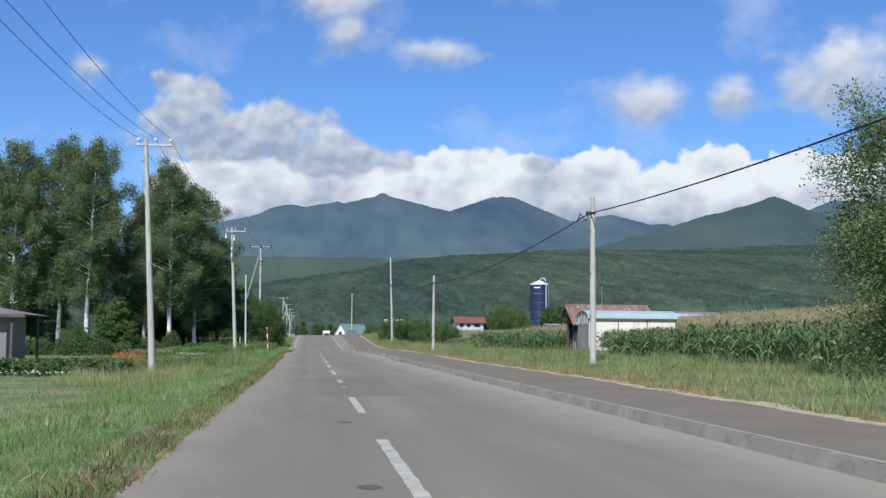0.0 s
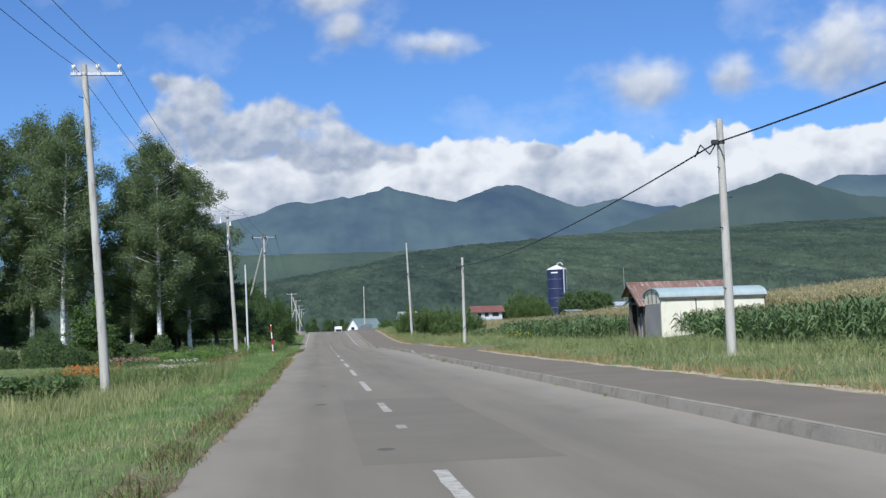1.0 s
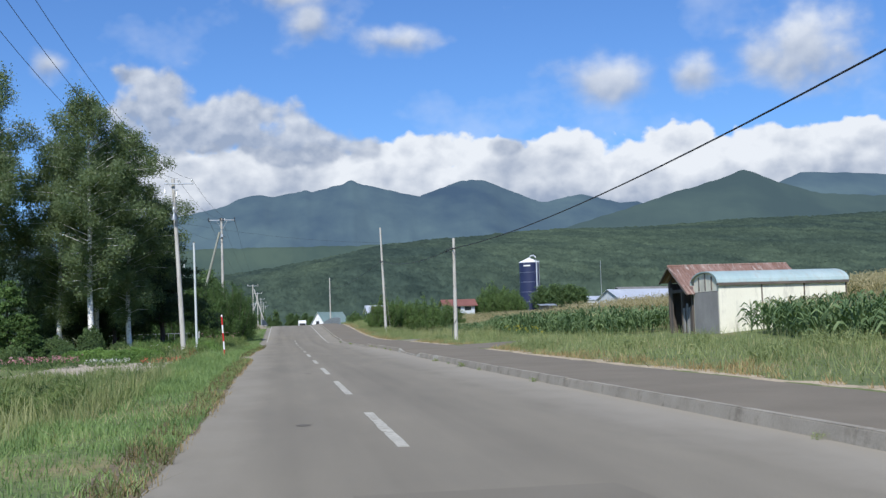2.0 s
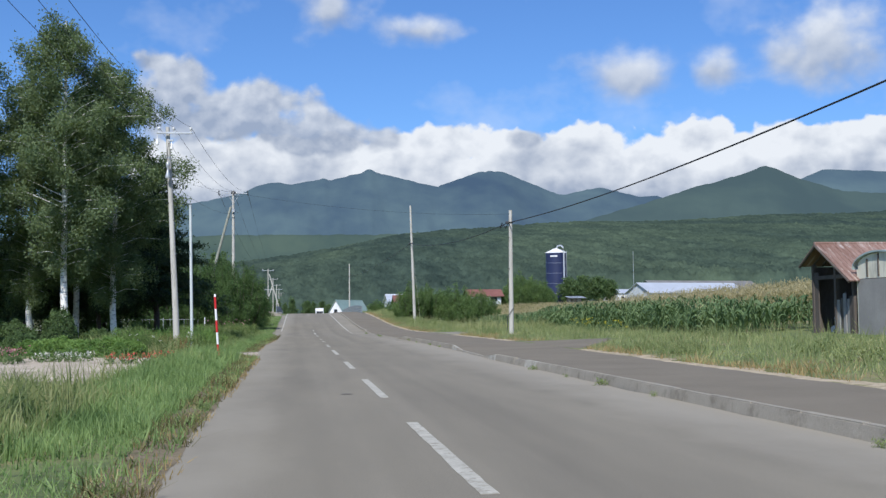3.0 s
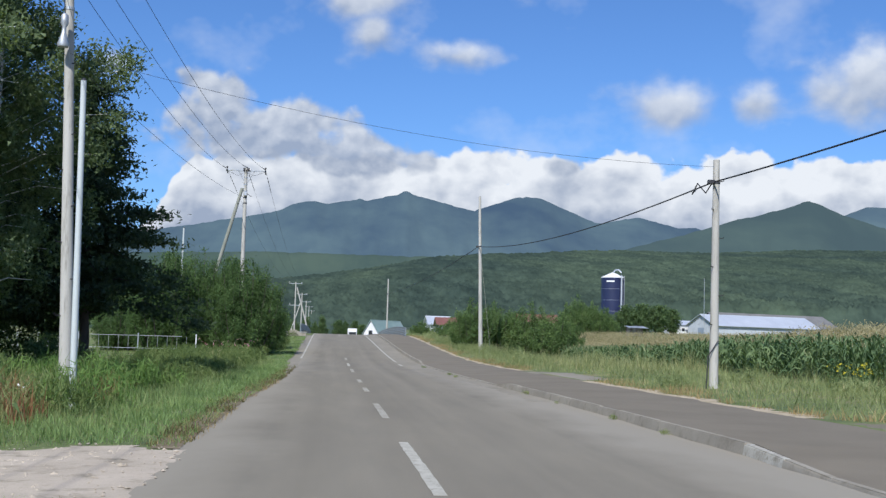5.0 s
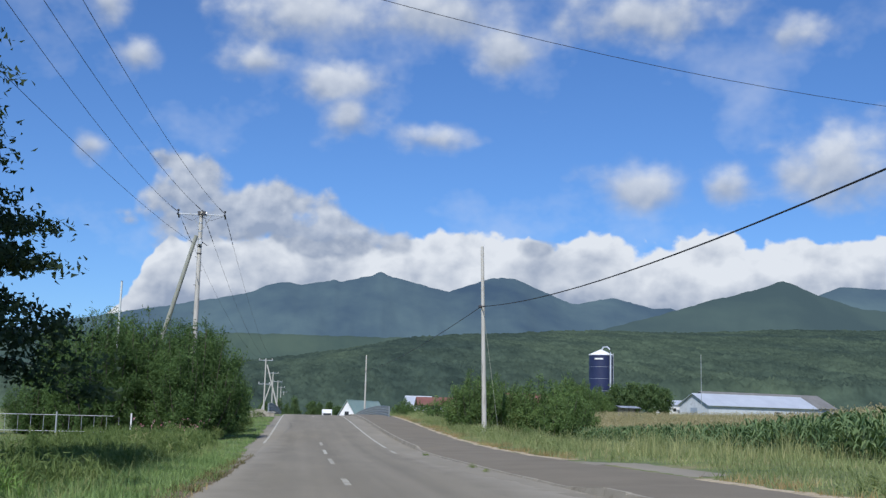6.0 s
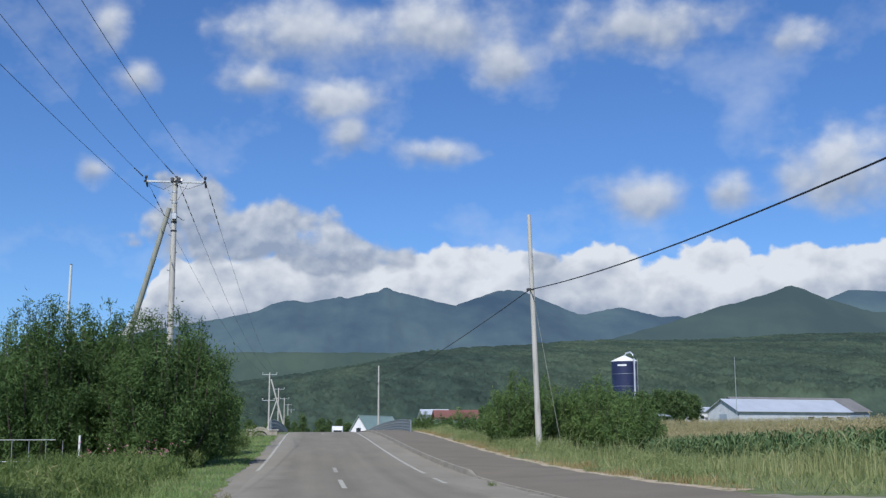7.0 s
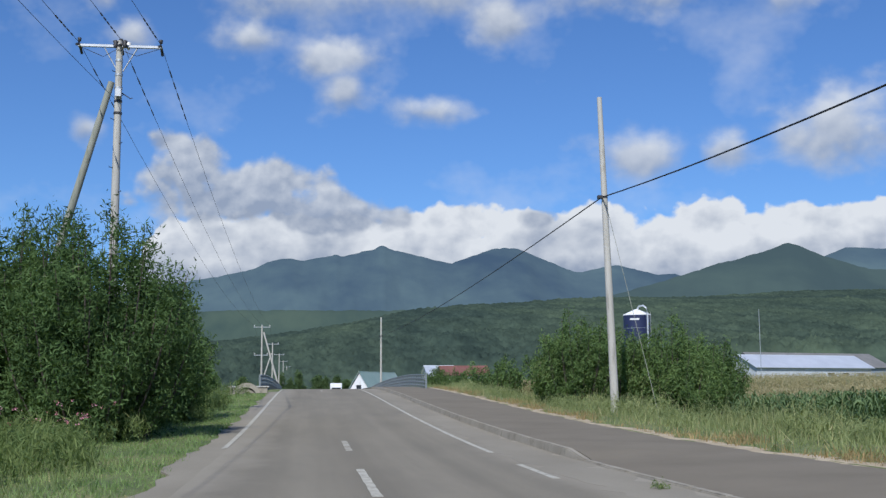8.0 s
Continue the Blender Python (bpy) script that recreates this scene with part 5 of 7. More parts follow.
def build_far_buildings():
    gz = lambda x, y: float(ground_z(x, y))
    gable_building("cow_barn", "long white cow barn with pale metal roof behind the field", (110.5, 386.0, gz(112, 388) - 1.0), 18.0, 38, 13, 3.8, 6.9, BARN_WALL, METAL_ROOF, 0.7, 24, [("long", 3 + 5 * k, 1.5, 2.2, 0.9) for k in (4, 5, 6)], [("gable", 5, 3.0, 3.0, BLUE_GREY)], "barn")
    gable_building("cow_barn", "second barn with a higher grey metal roof", (119.5, 402.0, gz(112, 404) - 0.6), 18.0, 44, 16, 3.6, 7.4, BLUE_GREY, GREY_ROOF, 0.7, 20, (), (), "barn")
    gable_building("barn_annexe", "low white annexe beside the cow barn", (103.0, 399.0, gz(104, 398) - 0.6), 18.0, 9, 7, 3.4, 4.6, WHITE_WALL, METAL_ROOF, 0.4, 8, [("long", 2, 1.4, 1.2, 1.0)], (), "barn")
    mast = thing("radio_mast", "thin grey antenna mast beside the barn", "mast", (86.8, 326.0, gz(86.8, 326)))
    part("shaft", tubed([(0, 0, 0), (0, 0, 17.8 - gz(86.8, 326))], [0.08, 0.05], 6), STEEL, mast)
    gable_building("village_house", "white gabled house with grey-green roof past the bridge", (9.8, 298.5, 0.9), 58.0, 12, 3.4, 1.9, 4.4, WHITE_WALL, GREEN_ROOF, 0.3, 0, [("gable", 1.3, 1.3, 1.0, 1.1)], (), "house")
    gable_building("village_house", "white house with pale roof among far trees", (23.0, 330.0, gz(24, 330) - 0.6), 4.0, 5, 8, 3.2, 5.0, WHITE_WALL, METAL_ROOF, 0.5, 8, [("long", 1.5, 1.2, 1.5, 1.0)], (), "house")
    gable_building("village_house", "red-roofed house behind roadside bushes", (22.2, 300.0, gz(23, 300) + 0.3), 0.0, 7.0, 6, 2.5, 3.8, WHITE_WALL, RED_ROOF, 0.6, 8, [("long", 1.2, 1.0, 1.5, 1.2), ("long", 4.6, 1.0, 1.5, 1.2)], (), "house")
    gable_building("village_house", "small red-roofed house at the field edge", (40.4, 306.0, 4.3), 4.0, 7.6, 5, 2.0, 3.3, BARN_WALL, RED_ROOF, 0.7, 8, [("long", 0.8, 0.5, 1.2, 1.1), ("long", 2.8, 0.5, 1.2, 1.1), ("long", 4.9, 0.5, 1.8, 1.1)], (), "house")


def build_bridge_rail(x, y0, y1, label, solid):
    rail = thing("bridge_railing", label, "railing", (x, y0, float(road_z(y0))), group="bridge railings")
    n = int((y1 - y0) / 2)
    z0 = float(road_z(y0))
    ys = [y0 + (y1 - y0) * k / n for k in range(n + 1)]
    for y in ys:
        z = float(road_z(y)) - z0
        part("post", boxed((-0.07, y - y0 - 0.07, z - 0.1), (0.07, y - y0 + 0.07, z + 1.15), 0.01), RAIL_GREY, rail)
    for h in ((0.35, 0.6, 0.85, 1.12) if not solid else (0.5, 0.8, 1.12)):
        pts = [(0, y - y0, float(road_z(y)) - z0 + h) for y in ys]
        part("rail_bar", tubed(pts, [0.05] * len(pts), 6), RAIL_GREY, rail)
    if solid:
        bm = bmesh.new()
        for a, b in zip(ys, ys[1:]):
            za, zb = float(road_z(a)) - z0, float(road_z(b)) - z0
            for v in box(bm, (-0.12, a - y0, -0.2), (0.12, b - y0, 0.35)):
                v.co.z += za if v.co.y < (a + b) / 2 - y0 else zb
        part("parapet", bm, KERB, rail)


def build_truck(x, y):
    z = float(road_z(y))
    t = thing("small_truck", "small white truck on the far road", "truck", (x, y, z))
    part("cab", boxed((-0.85, -1.0, 0.45), (0.85, 0.6, 1.95), 0.12), WHITE_WALL, t)
    part("windscreen", boxed((-0.7, -1.03, 1.2), (0.7, -0.98, 1.8), 0.02), GLASS_DARK, t)
    part("load_box", boxed((-0.9, 0.7, 0.6), (0.9, 4.2, 2.5), 0.05), WHITE_WALL, t)
    part("chassis", boxed((-0.7, -0.9, 0.35), (0.7, 4.1, 0.58)), IRON, t)
    for sx in (-0.75, 0.75):
        for yy in (-0.4, 3.2):
            w = part("wheel", tubed([(sx - 0.1, yy, 0.36), (sx + 0.1, yy, 0.36)], [0.36, 0.36], 16), IRON, t)
            part("rim", tubed([(sx - 0.115, yy, 0.36), (sx + 0.115, yy, 0.36)], [0.18, 0.18], 12), STEEL, w)


build_arch_shed()
build_old_shed()
build_silo()
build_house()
build_far_buildings()
build_bridge_rail(8.45, 197, 265, "grey steel bridge railing on the far side of the pavement", False)
build_bridge_rail(-3.3, 199, 265, "low concrete bridge parapet with steel rails", True)


def build_headwall(x, y):
    """Low arched concrete end of the bridge parapet."""
    w = thing("arched_headwall", "low weathered concrete arch at the bridge end", "headwall", (x, y, float(road_z(y)) - 0.45))
    for name, r0, r1, dy, m in (("arch_ring", 1.0, 0.72, 0.0, KERB), ("inner_ring", 0.62, 0.45, 0.1, DUST)):
        bm = bmesh.new()
        rows = []
        for k in range(13):
            a = math.pi * k / 12
            rows.append([bm.verts.new((math.cos(a) * r, d, math.sin(a) * r * 1.12)) for r, d in ((r0, dy), (r1, dy), (r1, dy + 0.35), (r0, dy + 0.35))])
        for p, q in zip(rows, rows[1:]):
            for k in range(4):
                bm.faces.new((p[k], p[(k + 1) % 4], q[(k + 1) % 4], q[k]))
        bm.faces.new(rows[0])
        bm.faces.new(rows[-1][::-1])
        bmesh.ops.recalc_face_normals(bm, faces=bm.faces)
        part(name, bm, m, w)
    part("infill", boxed((-0.7, 0.16, -0.1), (0.7, 0.3, 0.55)), DUST, w)
    part("parapet_block", boxed((-1.25, 0.37, -0.2), (1.35, 0.75, 0.8), 0.03), KERB, w)
    part("coping", boxed((-1.35, 0.3, 0.805), (1.45, 0.8, 0.9), 0.02), CONCRETE, w)
    part("post", boxed((-1.12, 0.0, -0.2), (-0.98, 0.25, 0.95), 0.02), KERB, w)


build_headwall(-3.9, 193.0)
build_truck(4.5, 294)


# ---- trees and shrubs ----
def tree_parts(seed, height, base, radius, profile, limbs, per, size, spread, droop, trunk_r, rise=0.35, stems=1, clump=1.6, wide=0.3):
    """A trunk with limbs, and leaf clumps along the limbs. profile(t): crown width at t of the crown's height."""
    rng = np.random.default_rng(seed)
    bm = bmesh.new()
    centres = []
    lean = rng.normal(0, 0.012, 2) * height
    for sidx in range(stems):
        off = rng.normal(0, radius * 0.35, 2) if stems > 1 else np.zeros(2)
        hh = height * (1 if sidx == 0 else rng.uniform(0.65, 0.98))
        pts, rad = [], []
        for k in range(9):
            t = k / 8
            pts.append((off[0] * (0.4 + 0.6 * t) + lean[0] * t + rng.normal(0, 0.05), off[1] * (0.4 + 0.6 * t) + lean[1] * t + rng.normal(0, 0.05), hh * 0.96 * t - (0.2 if k == 0 else 0)))
            rad.append(trunk_r * (1 - 0.93 * t) ** 0.9 + 0.012)
        tube(bm, pts, rad, 9)
        for k in range(limbs // stems):
            t = (k + rng.random()) / (limbs // stems)
            z = base + (hh - base) * t * 0.98
            f = z / hh
            i = min(int(f * 8), 7)
            p = Vector(pts[i]).lerp(Vector(pts[i + 1]), f * 8 - i) if f < 1 else Vector(pts[-1])
            ang = k * 2.4 + rng.normal(0, 0.4)
            reach = radius * profile(t) * rng.uniform(0.45, 1.22)
            up = rise * (0.15 + t) * reach + rng.normal(0, 0.1)
            q = p + Vector((math.cos(ang) * reach, math.sin(ang) * reach, up))
            mid = p.lerp(q, 0.5) + Vector((0, 0, 0.12 * reach))
            r = max(0.010, trunk_r * 0.2 * (1 - 0.8 * t))
            tube(bm, [p, mid, q], [r, r * 0.6, 0.008], 5, cap=False)
            m = max(1, int(reach * clump + 0.5))
            for j in range(m):
                u = 0.3 + 0.75 * (j + rng.random()) / m
                c = p.lerp(mid, u * 2) if u < 0.5 else mid.lerp(q, u * 2 - 1)
                centres.append((c.x + rng.normal(0, 0.25), c.y + rng.normal(0, 0.25), c.z + rng.normal(0, 0.2) - droop * 0.2))
    return bm, leaf_cards(rng, np.array(centres), spread, per, size, droop, wide)


def willow_parts(seed, height, radius, plumes, per, size):
    """A bush of many upright leafy shoots that fan out from the foot, with ragged tips."""
    rng = np.random.default_rng(seed)
    bm = bmesh.new()
    cards = []
    for k in range(plumes):
        ang, d = k * 2.4, math.sqrt((k + 0.5) / plumes)
        foot = Vector((math.cos(ang), math.sin(ang), 0)) * (radius * 0.45 * d)
        top = height * (1 - 0.5 * d ** 2.2) * rng.uniform(0.62, 1.12)
        tip = Vector((math.cos(ang) * radius * d + rng.normal(0, 0.15), math.sin(ang) * radius * d + rng.normal(0, 0.15), top))
        mid = foot.lerp(tip, 0.5) + Vector((math.cos(ang), math.sin(ang), 0)) * 0.25 * d
        tube(bm, [foot - Vector((0, 0, 0.2)), mid, tip], [0.05, 0.03, 0.008], 5, cap=False)
        centres, widths = [], []
        for j in range(16):
            u = 0.08 + 0.92 * (j + rng.random()) / 16
            c = foot.lerp(mid, u * 2) if u < 0.5 else mid.lerp(tip, u * 2 - 1)
            w = 0.42 * math.sin(math.pi * min(1.0, 0.2 + 0.72 * u)) + 0.06
            a = rng.uniform(0, math.tau)
            centres.append((c.x + math.cos(a) * w, c.y + math.sin(a) * w, c.z + rng.normal(0, 0.1)))
        cards.append(leaf_cards(rng, np.array(centres), (0.17, 0.17, 0.22), per, size, -0.5, 0.15))
    return bm, np.concatenate(cards, 0)


def oval(t):
    return max(0.12, math.sin(math.pi * (0.12 + 0.85 * t)) ** 0.95)


def cone(t):
    return max(0.06, 1 - t) ** 0.85


def dome(t):
    return max(0.2, math.cos(t * 1.45)) ** 0.6


TREE_LIBRARY = {}


def plant(kind, x, y, scale=1.0, turn=0.0, height=1.0, name="tree", label="", category="tree", group="", sink=0.0):
    """Sets out one tree; alike trees share their meshes."""
    if kind not in TREE_LIBRARY:
        maker, bark, leaf = TREE_KINDS[kind]
        bm, leaves = maker()
        trunk = bpy.data.meshes.new("trunk")
        bm.to_mesh(trunk)
        bm.free()
        trunk.materials.append(bark)
        TREE_LIBRARY[kind] = (trunk, strip_mesh("crown", leaves, leaf))
    ob = thing(name, label, category, (x, y, float(ground_z(x, y)) - sink), turn, group)
    ob.scale = (scale, scale, scale * height)
    for part_name, me in zip(("trunk", "crown"), TREE_LIBRARY[kind]):
        mesh_part(part_name, me, ob)
    return ob


TREE_KINDS = {
    "birch_a": (lambda: tree_parts(1, 19, 4.6, 4.0, oval, 104, 290, 0.14, (0.27, 0.27, 0.31), 0.6, 0.2, 0.5, 1, 1.05), BIRCH_BARK, BIRCH_LEAF),
    "birch_b": (lambda: tree_parts(2, 18, 3.0, 3.8, oval, 98, 290, 0.14, (0.27, 0.27, 0.31), 0.6, 0.19, 0.55, 1, 1.05), BIRCH_BARK, BIRCH_LEAF),
    "birch_c": (lambda: tree_parts(3, 19, 4.4, 3.7, oval, 96, 290, 0.14, (0.29, 0.29, 0.32), 0.5, 0.2, 0.5, 1, 1.0), BIRCH_BARK, BIRCH_LEAF),
    "dark_tree": (lambda: tree_parts(4, 15, 0.6, 3.4, dome, 80, 110, 0.21, (0.42, 0.42, 0.38), 0.3, 0.2, 0.4, 1, 1.3), BARK, HEDGE_LEAF),
    "far_tree": (lambda: tree_parts(14, 15, 0.4, 4.6, dome, 60, 18, 0.7, (0.6, 0.6, 0.55), 0.3, 0.2), BARK, HEDGE_LEAF),
    "far_round": (lambda: tree_parts(24, 12, 0.4, 5.0, oval, 60, 18, 0.7, (0.7, 0.7, 0.6), 0.1, 0.2, 0.5), BARK, HEDGE_LEAF),
    "pine_a": (lambda: tree_parts(5, 13, 2.5, 4.0, cone, 120, 110, 0.19, (0.40, 0.40, 0.13), 0.2, 0.2, 0.08, 1, 1.5), BARK, PINE_LEAF),
    "pine_b": (lambda: tree_parts(6, 5.5, 0.3, 2.0, cone, 60, 70, 0.2, (0.24, 0.24, 0.08), 0.1, 0.1, 0.0), BARK, GARDEN_LEAF),
    "willow_a": (lambda: willow_parts(7, 6.4, 3.0, 50, 84, 0.165), BARK, WILLOW_LEAF),
    "willow_b": (lambda: willow_parts(8, 6.0, 2.8, 44, 44, 0.22), BARK, WILLOW_LEAF),
    "field_bush": (lambda: willow_parts(15, 6.2, 3.4, 56, 40, 0.24), BARK, FIELD_LEAF),
    "far_bush": (lambda: willow_parts(16, 6.2, 3.4, 40, 10, 0.5), BARK, FIELD_LEAF),
    "poplar": (lambda: tree_parts(9, 10.2, 0.1, 2.9, dome, 200, 150, 0.115, (0.34, 0.34, 0.40), 0.0, 0.11, 0.6, 3, 2.6), BARK, GREY_LEAF),
    "shrub": (lambda: tree_parts(10, 2.2, 0.05, 1.3, dome, 50, 60, 0.14, (0.16, 0.16, 0.16), -0.2, 0.04, 0.4, 4), BARK, HEDGE_LEAF),
}


def build_trees():
    spots = [("birch_a", -12.6, 102.1, 0.98, 20, 0.98), ("birch_b", -10.8, 106.8, 0.96, 80, 0.94), ("birch_b", -15.4, 107.0, 0.92, 150, 0.95), ("birch_c", -13.6, 110.5, 0.95, 40, 0.9),
             ("birch_c", -19.7, 101.0, 1.02, 10, 1.02), ("birch_a", -22.8, 104.6, 1.04, 200, 1.04), ("birch_b", -26.4, 102.0, 1.08, 120, 1.02), ("birch_c", -21.0, 109.5, 1.0, 250, 0.98), ("birch_a", -29.5, 106.0, 1.0, 300, 0.98)]
    for k, x, y, s, r, h in spots:
        plant(k, x, y, s, r, h, "birch_tree", "tall white-barked birch with fine yellowish green crown", "tree", "birches by the farmhouse")
    for x, y, s, r in ((-12.5, 114.5, 0.6, 0), (-15.2, 113.5, 0.55, 60), (-24.5, 112.0, 0.5, 130), (-18.4, 112.5, 0.45, 280)):
        plant("dark_tree", x, y, s, r, 1.0, "broadleaf_tree", "dense dark green broadleaf tree in the grove", "tree", "grove trees")
    for k, (x, y, sc) in enumerate(((-9.4, 109.5, 0.6), (-8.0, 108.0, 0.5), (-16.6, 106.0, 0.6), (-24.5, 100.0, 0.6))):
        plant("shrub", x, y, sc, 47 * k, 1.0, "garden_shrub", "loose green shrub under the birches", "bush", "shrubs under the birches")
    for x, y, s, r in ((-16.6, 111.0, 0.6, 30), (-27.5, 114.0, 0.6, 190), (-14.0, 117.0, 0.8, 250)):
        plant("pine_a", x, y, s, r, 1.0, "pine_tree", "dark pine deep in the grove", "tree", "grove pines")
    plant("pine_a", -12.6, 112.6, 0.78, 40, 1.0, "pine_tree", "dark pine at the edge of the birches", "tree")
    plant("pine_a", -9.3, 114.4, 0.98, 0, 0.95, "pine_tree", "dark pine with spreading layered branches", "tree")
    for x, y, s, r in ((-15.8, 93.5, 0.9, 0), (-14.4, 92.5, 0.52, 20), (-17.4, 96.5, 0.8, 90)):
        plant("pine_b", x, y, s, r, 1.0, "garden_conifer", "clipped green garden conifer with tiers", "tree", "garden conifers")
    for k, x, y, s, r, h in (("willow_a", -5.85, 150.2, 0.98, 0, 0.86), ("willow_a", -8.8, 152.0, 0.97, 60, 0.9), ("willow_a", -11.4, 150.5, 0.95, 140, 0.95), ("willow_b", -7.0, 155.5, 0.9, 220, 0.95), ("willow_b", -9.8, 157.0, 1.0, 300, 0.98), ("willow_b", -15.0, 153.0, 0.62, 20, 0.75), ("willow_b", -18.5, 151.0, 0.55, 70, 0.8), ("willow_b", -5.4, 160.0, 0.75, 90, 0.9)):
        plant(k, x, y, s, r, h * 1.2, "willow_bush", "large bushy willow with upright leafy shoots", "bush", "roadside willows")
    for x, y, s, r, h in ((12.6, 169.0, 0.62, 0, 1.0), (14.9, 170.5, 0.66, 90, 1.0), (17.5, 170.5, 0.76, 180, 0.97), (19.9, 173.5, 0.72, 40, 0.98), (22.2, 178.5, 0.64, 130, 1.05), (15.5, 180.0, 0.7, 250, 0.9), (19.0, 182.0, 0.7, 300, 0.9)):
        plant("field_bush", x, y, s * 1.12, r, h, "roadside_bush", "rounded green willow bush at the field edge", "bush", "field edge bushes")
    for x, y, s, r, h in ((12.5, 226.0, 0.42, 15, 0.8), (15.5, 233.0, 0.5, 75, 0.9), (19.0, 242.0, 0.6, 135, 1.0), (23.5, 250.0, 0.7, 215, 1.0)):
        plant("far_bush", x, y, s * 1.14, r, h, "roadside_bush", "small willow bush farther along the field edge", "bush", "field edge bushes")
    for x, y, s, r, h in ((51.0, 309.0, 1.0, 20, 1.0), (53.6, 312.0, 1.2, 140, 1.06), (57.0, 310.0, 1.1, 70, 0.98), (60.0, 313.0, 1.0, 200, 0.9)):
        plant("field_bush", x, y, s, r, h * 1.12, "farmyard_tree", "light green bushy tree before the silo", "tree", "light green farmyard trees")
    for x, y, s, r in ((-6.6, 176.0, 0.34, 10), (-8.4, 182.0, 0.45, 100), (-6.4, 188.0, 0.36, 200), (-10.5, 190.0, 0.6, 300), (-8.0, 198.0, 0.5, 40)):
        plant("far_bush", x, y, s, r, 0.9, "roadside_bush", "yellowish green bush on the bank before the bridge", "bush", "bank bushes")
    plant("poplar", 16.7, 25.5, 0.5, 120, 0.9, "poplar_tree", "young poplar beside a larger one", "tree")
    plant("poplar", 15.6, 23.0, 0.76, 0, 0.88, "poplar_tree", "leafy grey-green poplar at the edge of the corn", "tree")
    for x, y, s in ((70, 372, 0.9), (85, 372, 1.15), (89.5, 371, 1.1), (94, 374, 0.95), (81.5, 376, 1.1)):
        plant("far_round" if x > 80 else "far_bush", x, y, s * (0.6 if x > 80 else 1.4), x * 7, 1.0, "farmyard_tree", "dark bushy tree beside the silo", "tree", "farmyard trees")
    for k in range(9):
        x, y = -12 - 9 * (k % 3) - 3 * (k // 3), 215 + 35 * (k // 3) + 6 * (k % 3)
        plant("far_tree", x, y, 0.6 + 0.05 * (k % 4), k * 50, 1.0, "roadside_tree", "green tree beyond the bridge", "tree", "trees beyond the bridge")
    rng = np.random.default_rng(88)
    for k in range(13):
        plant("far_tree" if k % 3 else "far_round", -16 + 2.1 * k + rng.normal(0, 1.0), 392 + rng.uniform(0, 30), rng.uniform(0.26, 0.45), k * 40, rng.uniform(0.7, 1.2), "roadside_tree", "dark tree at the end of the road", "tree", "trees beyond the bridge")


build_trees()


def clipped_bush(x, y, r, h, label, seed, name="clipped_bush"):
    """A rounded, clipped garden bush covered in small leaves."""
    rng = np.random.default_rng(seed)
    low = name == "low_hedge"
    n = int((4200 if low else 2600) * r)
    d = rng.normal(0, 1, (n, 3))
    d /= np.linalg.norm(d, axis=1, keepdims=True)
    d[:, 2] = np.abs(d[:, 2])
    bump = 1 + 0.09 * np.sin(d @ np.array([5.0, 3.0, 4.0]) * 2 + seed)
    c = d * np.array([r, r, h]) * (bump * rng.uniform(0.86, 1.0, n))[:, None]
    z = float(ground_z(x, y))
    ob = thing(name, label, "bush", (x, y, z), 0, "garden bushes")
    mesh_part("leaves", strip_mesh("leaves", leaf_cards(rng, c, (0.03, 0.03, 0.03), 2, 0.085 if low else 0.105), SOFT_HEDGE if low else HEDGE_LEAF), ob)
    # added solid core; its dark green stands for the shaded inside of the bush
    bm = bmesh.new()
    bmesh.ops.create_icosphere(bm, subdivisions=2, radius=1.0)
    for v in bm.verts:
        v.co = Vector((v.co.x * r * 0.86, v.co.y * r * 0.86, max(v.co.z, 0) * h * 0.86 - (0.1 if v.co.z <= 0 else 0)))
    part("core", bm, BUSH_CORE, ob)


def build_garden():
    rng = np.random.default_rng(5)
    for k, (x, y, r, h) in enumerate(((-13.5, 95.6, 1.15, 1.45), (-18.1, 88.4, 1.6, 2.1), (-20.6, 88.6, 0.9, 1.2), (-16.1, 87.6, 1.2, 1.3), (-18.8, 91.5, 1.4, 2.6), (-11.7, 97.0, 0.95, 2.0), (-15.0, 96.8, 0.9, 1.6), (-22.2, 87.5, 1.0, 1.2), (-12.4, 92.0, 0.9, 0.9), (-14.6, 89.5, 0.9, 1.0), (-10.2, 98.5, 0.8, 1.0))):
        clipped_bush(x, y, r, h, "rounded clipped green garden bush", 100 + k)
    for k in range(7):
        clipped_bush(-7.2 - 0.75 * k, 87.6 + 0.55 * k, 0.8, 0.62 + 0.12 * (k % 3 == 1), "low soft green mound of a garden hedge", 140 + k, "low_hedge")


def flower_bed(x0, x1, y0, y1, n, height, petal, label, seed, name="flower_bed"):
    """Leafy stems with blossoms on top."""
    rng = np.random.default_rng(seed)
    x, y = rng.uniform(x0, x1, n), rng.uniform(y0, y1, n)
    z = ground_z(x, y)
    h = height * rng.uniform(0.6, 1.15, n)
    bed = thing(name, label, "flowers", ((x0 + x1) / 2, (y0 + y1) / 2, float(ground_z((x0 + x1) / 2, (y0 + y1) / 2))), 0, "flower beds")
    mid = np.array(bed.matrix_world.translation)
    leaves = leaf_cards(rng, np.stack([x, y, z + h * 0.45], -1) - mid, (0.09, 0.09, 0.16), 7, 0.15, -0.6, 0.2)
    blooms = leaf_cards(rng, np.stack([x, y, z + h], -1) - mid, (0.03, 0.03, 0.025), 5, 0.05, 0.0, 0.4)
    tagged(mesh_part("foliage", strip_mesh("foliage", leaves, HEDGE_LEAF), bed), kind="stuff")
    tagged(mesh_part("bloom", strip_mesh("bloom", blooms, petal), bed), kind="stuff")


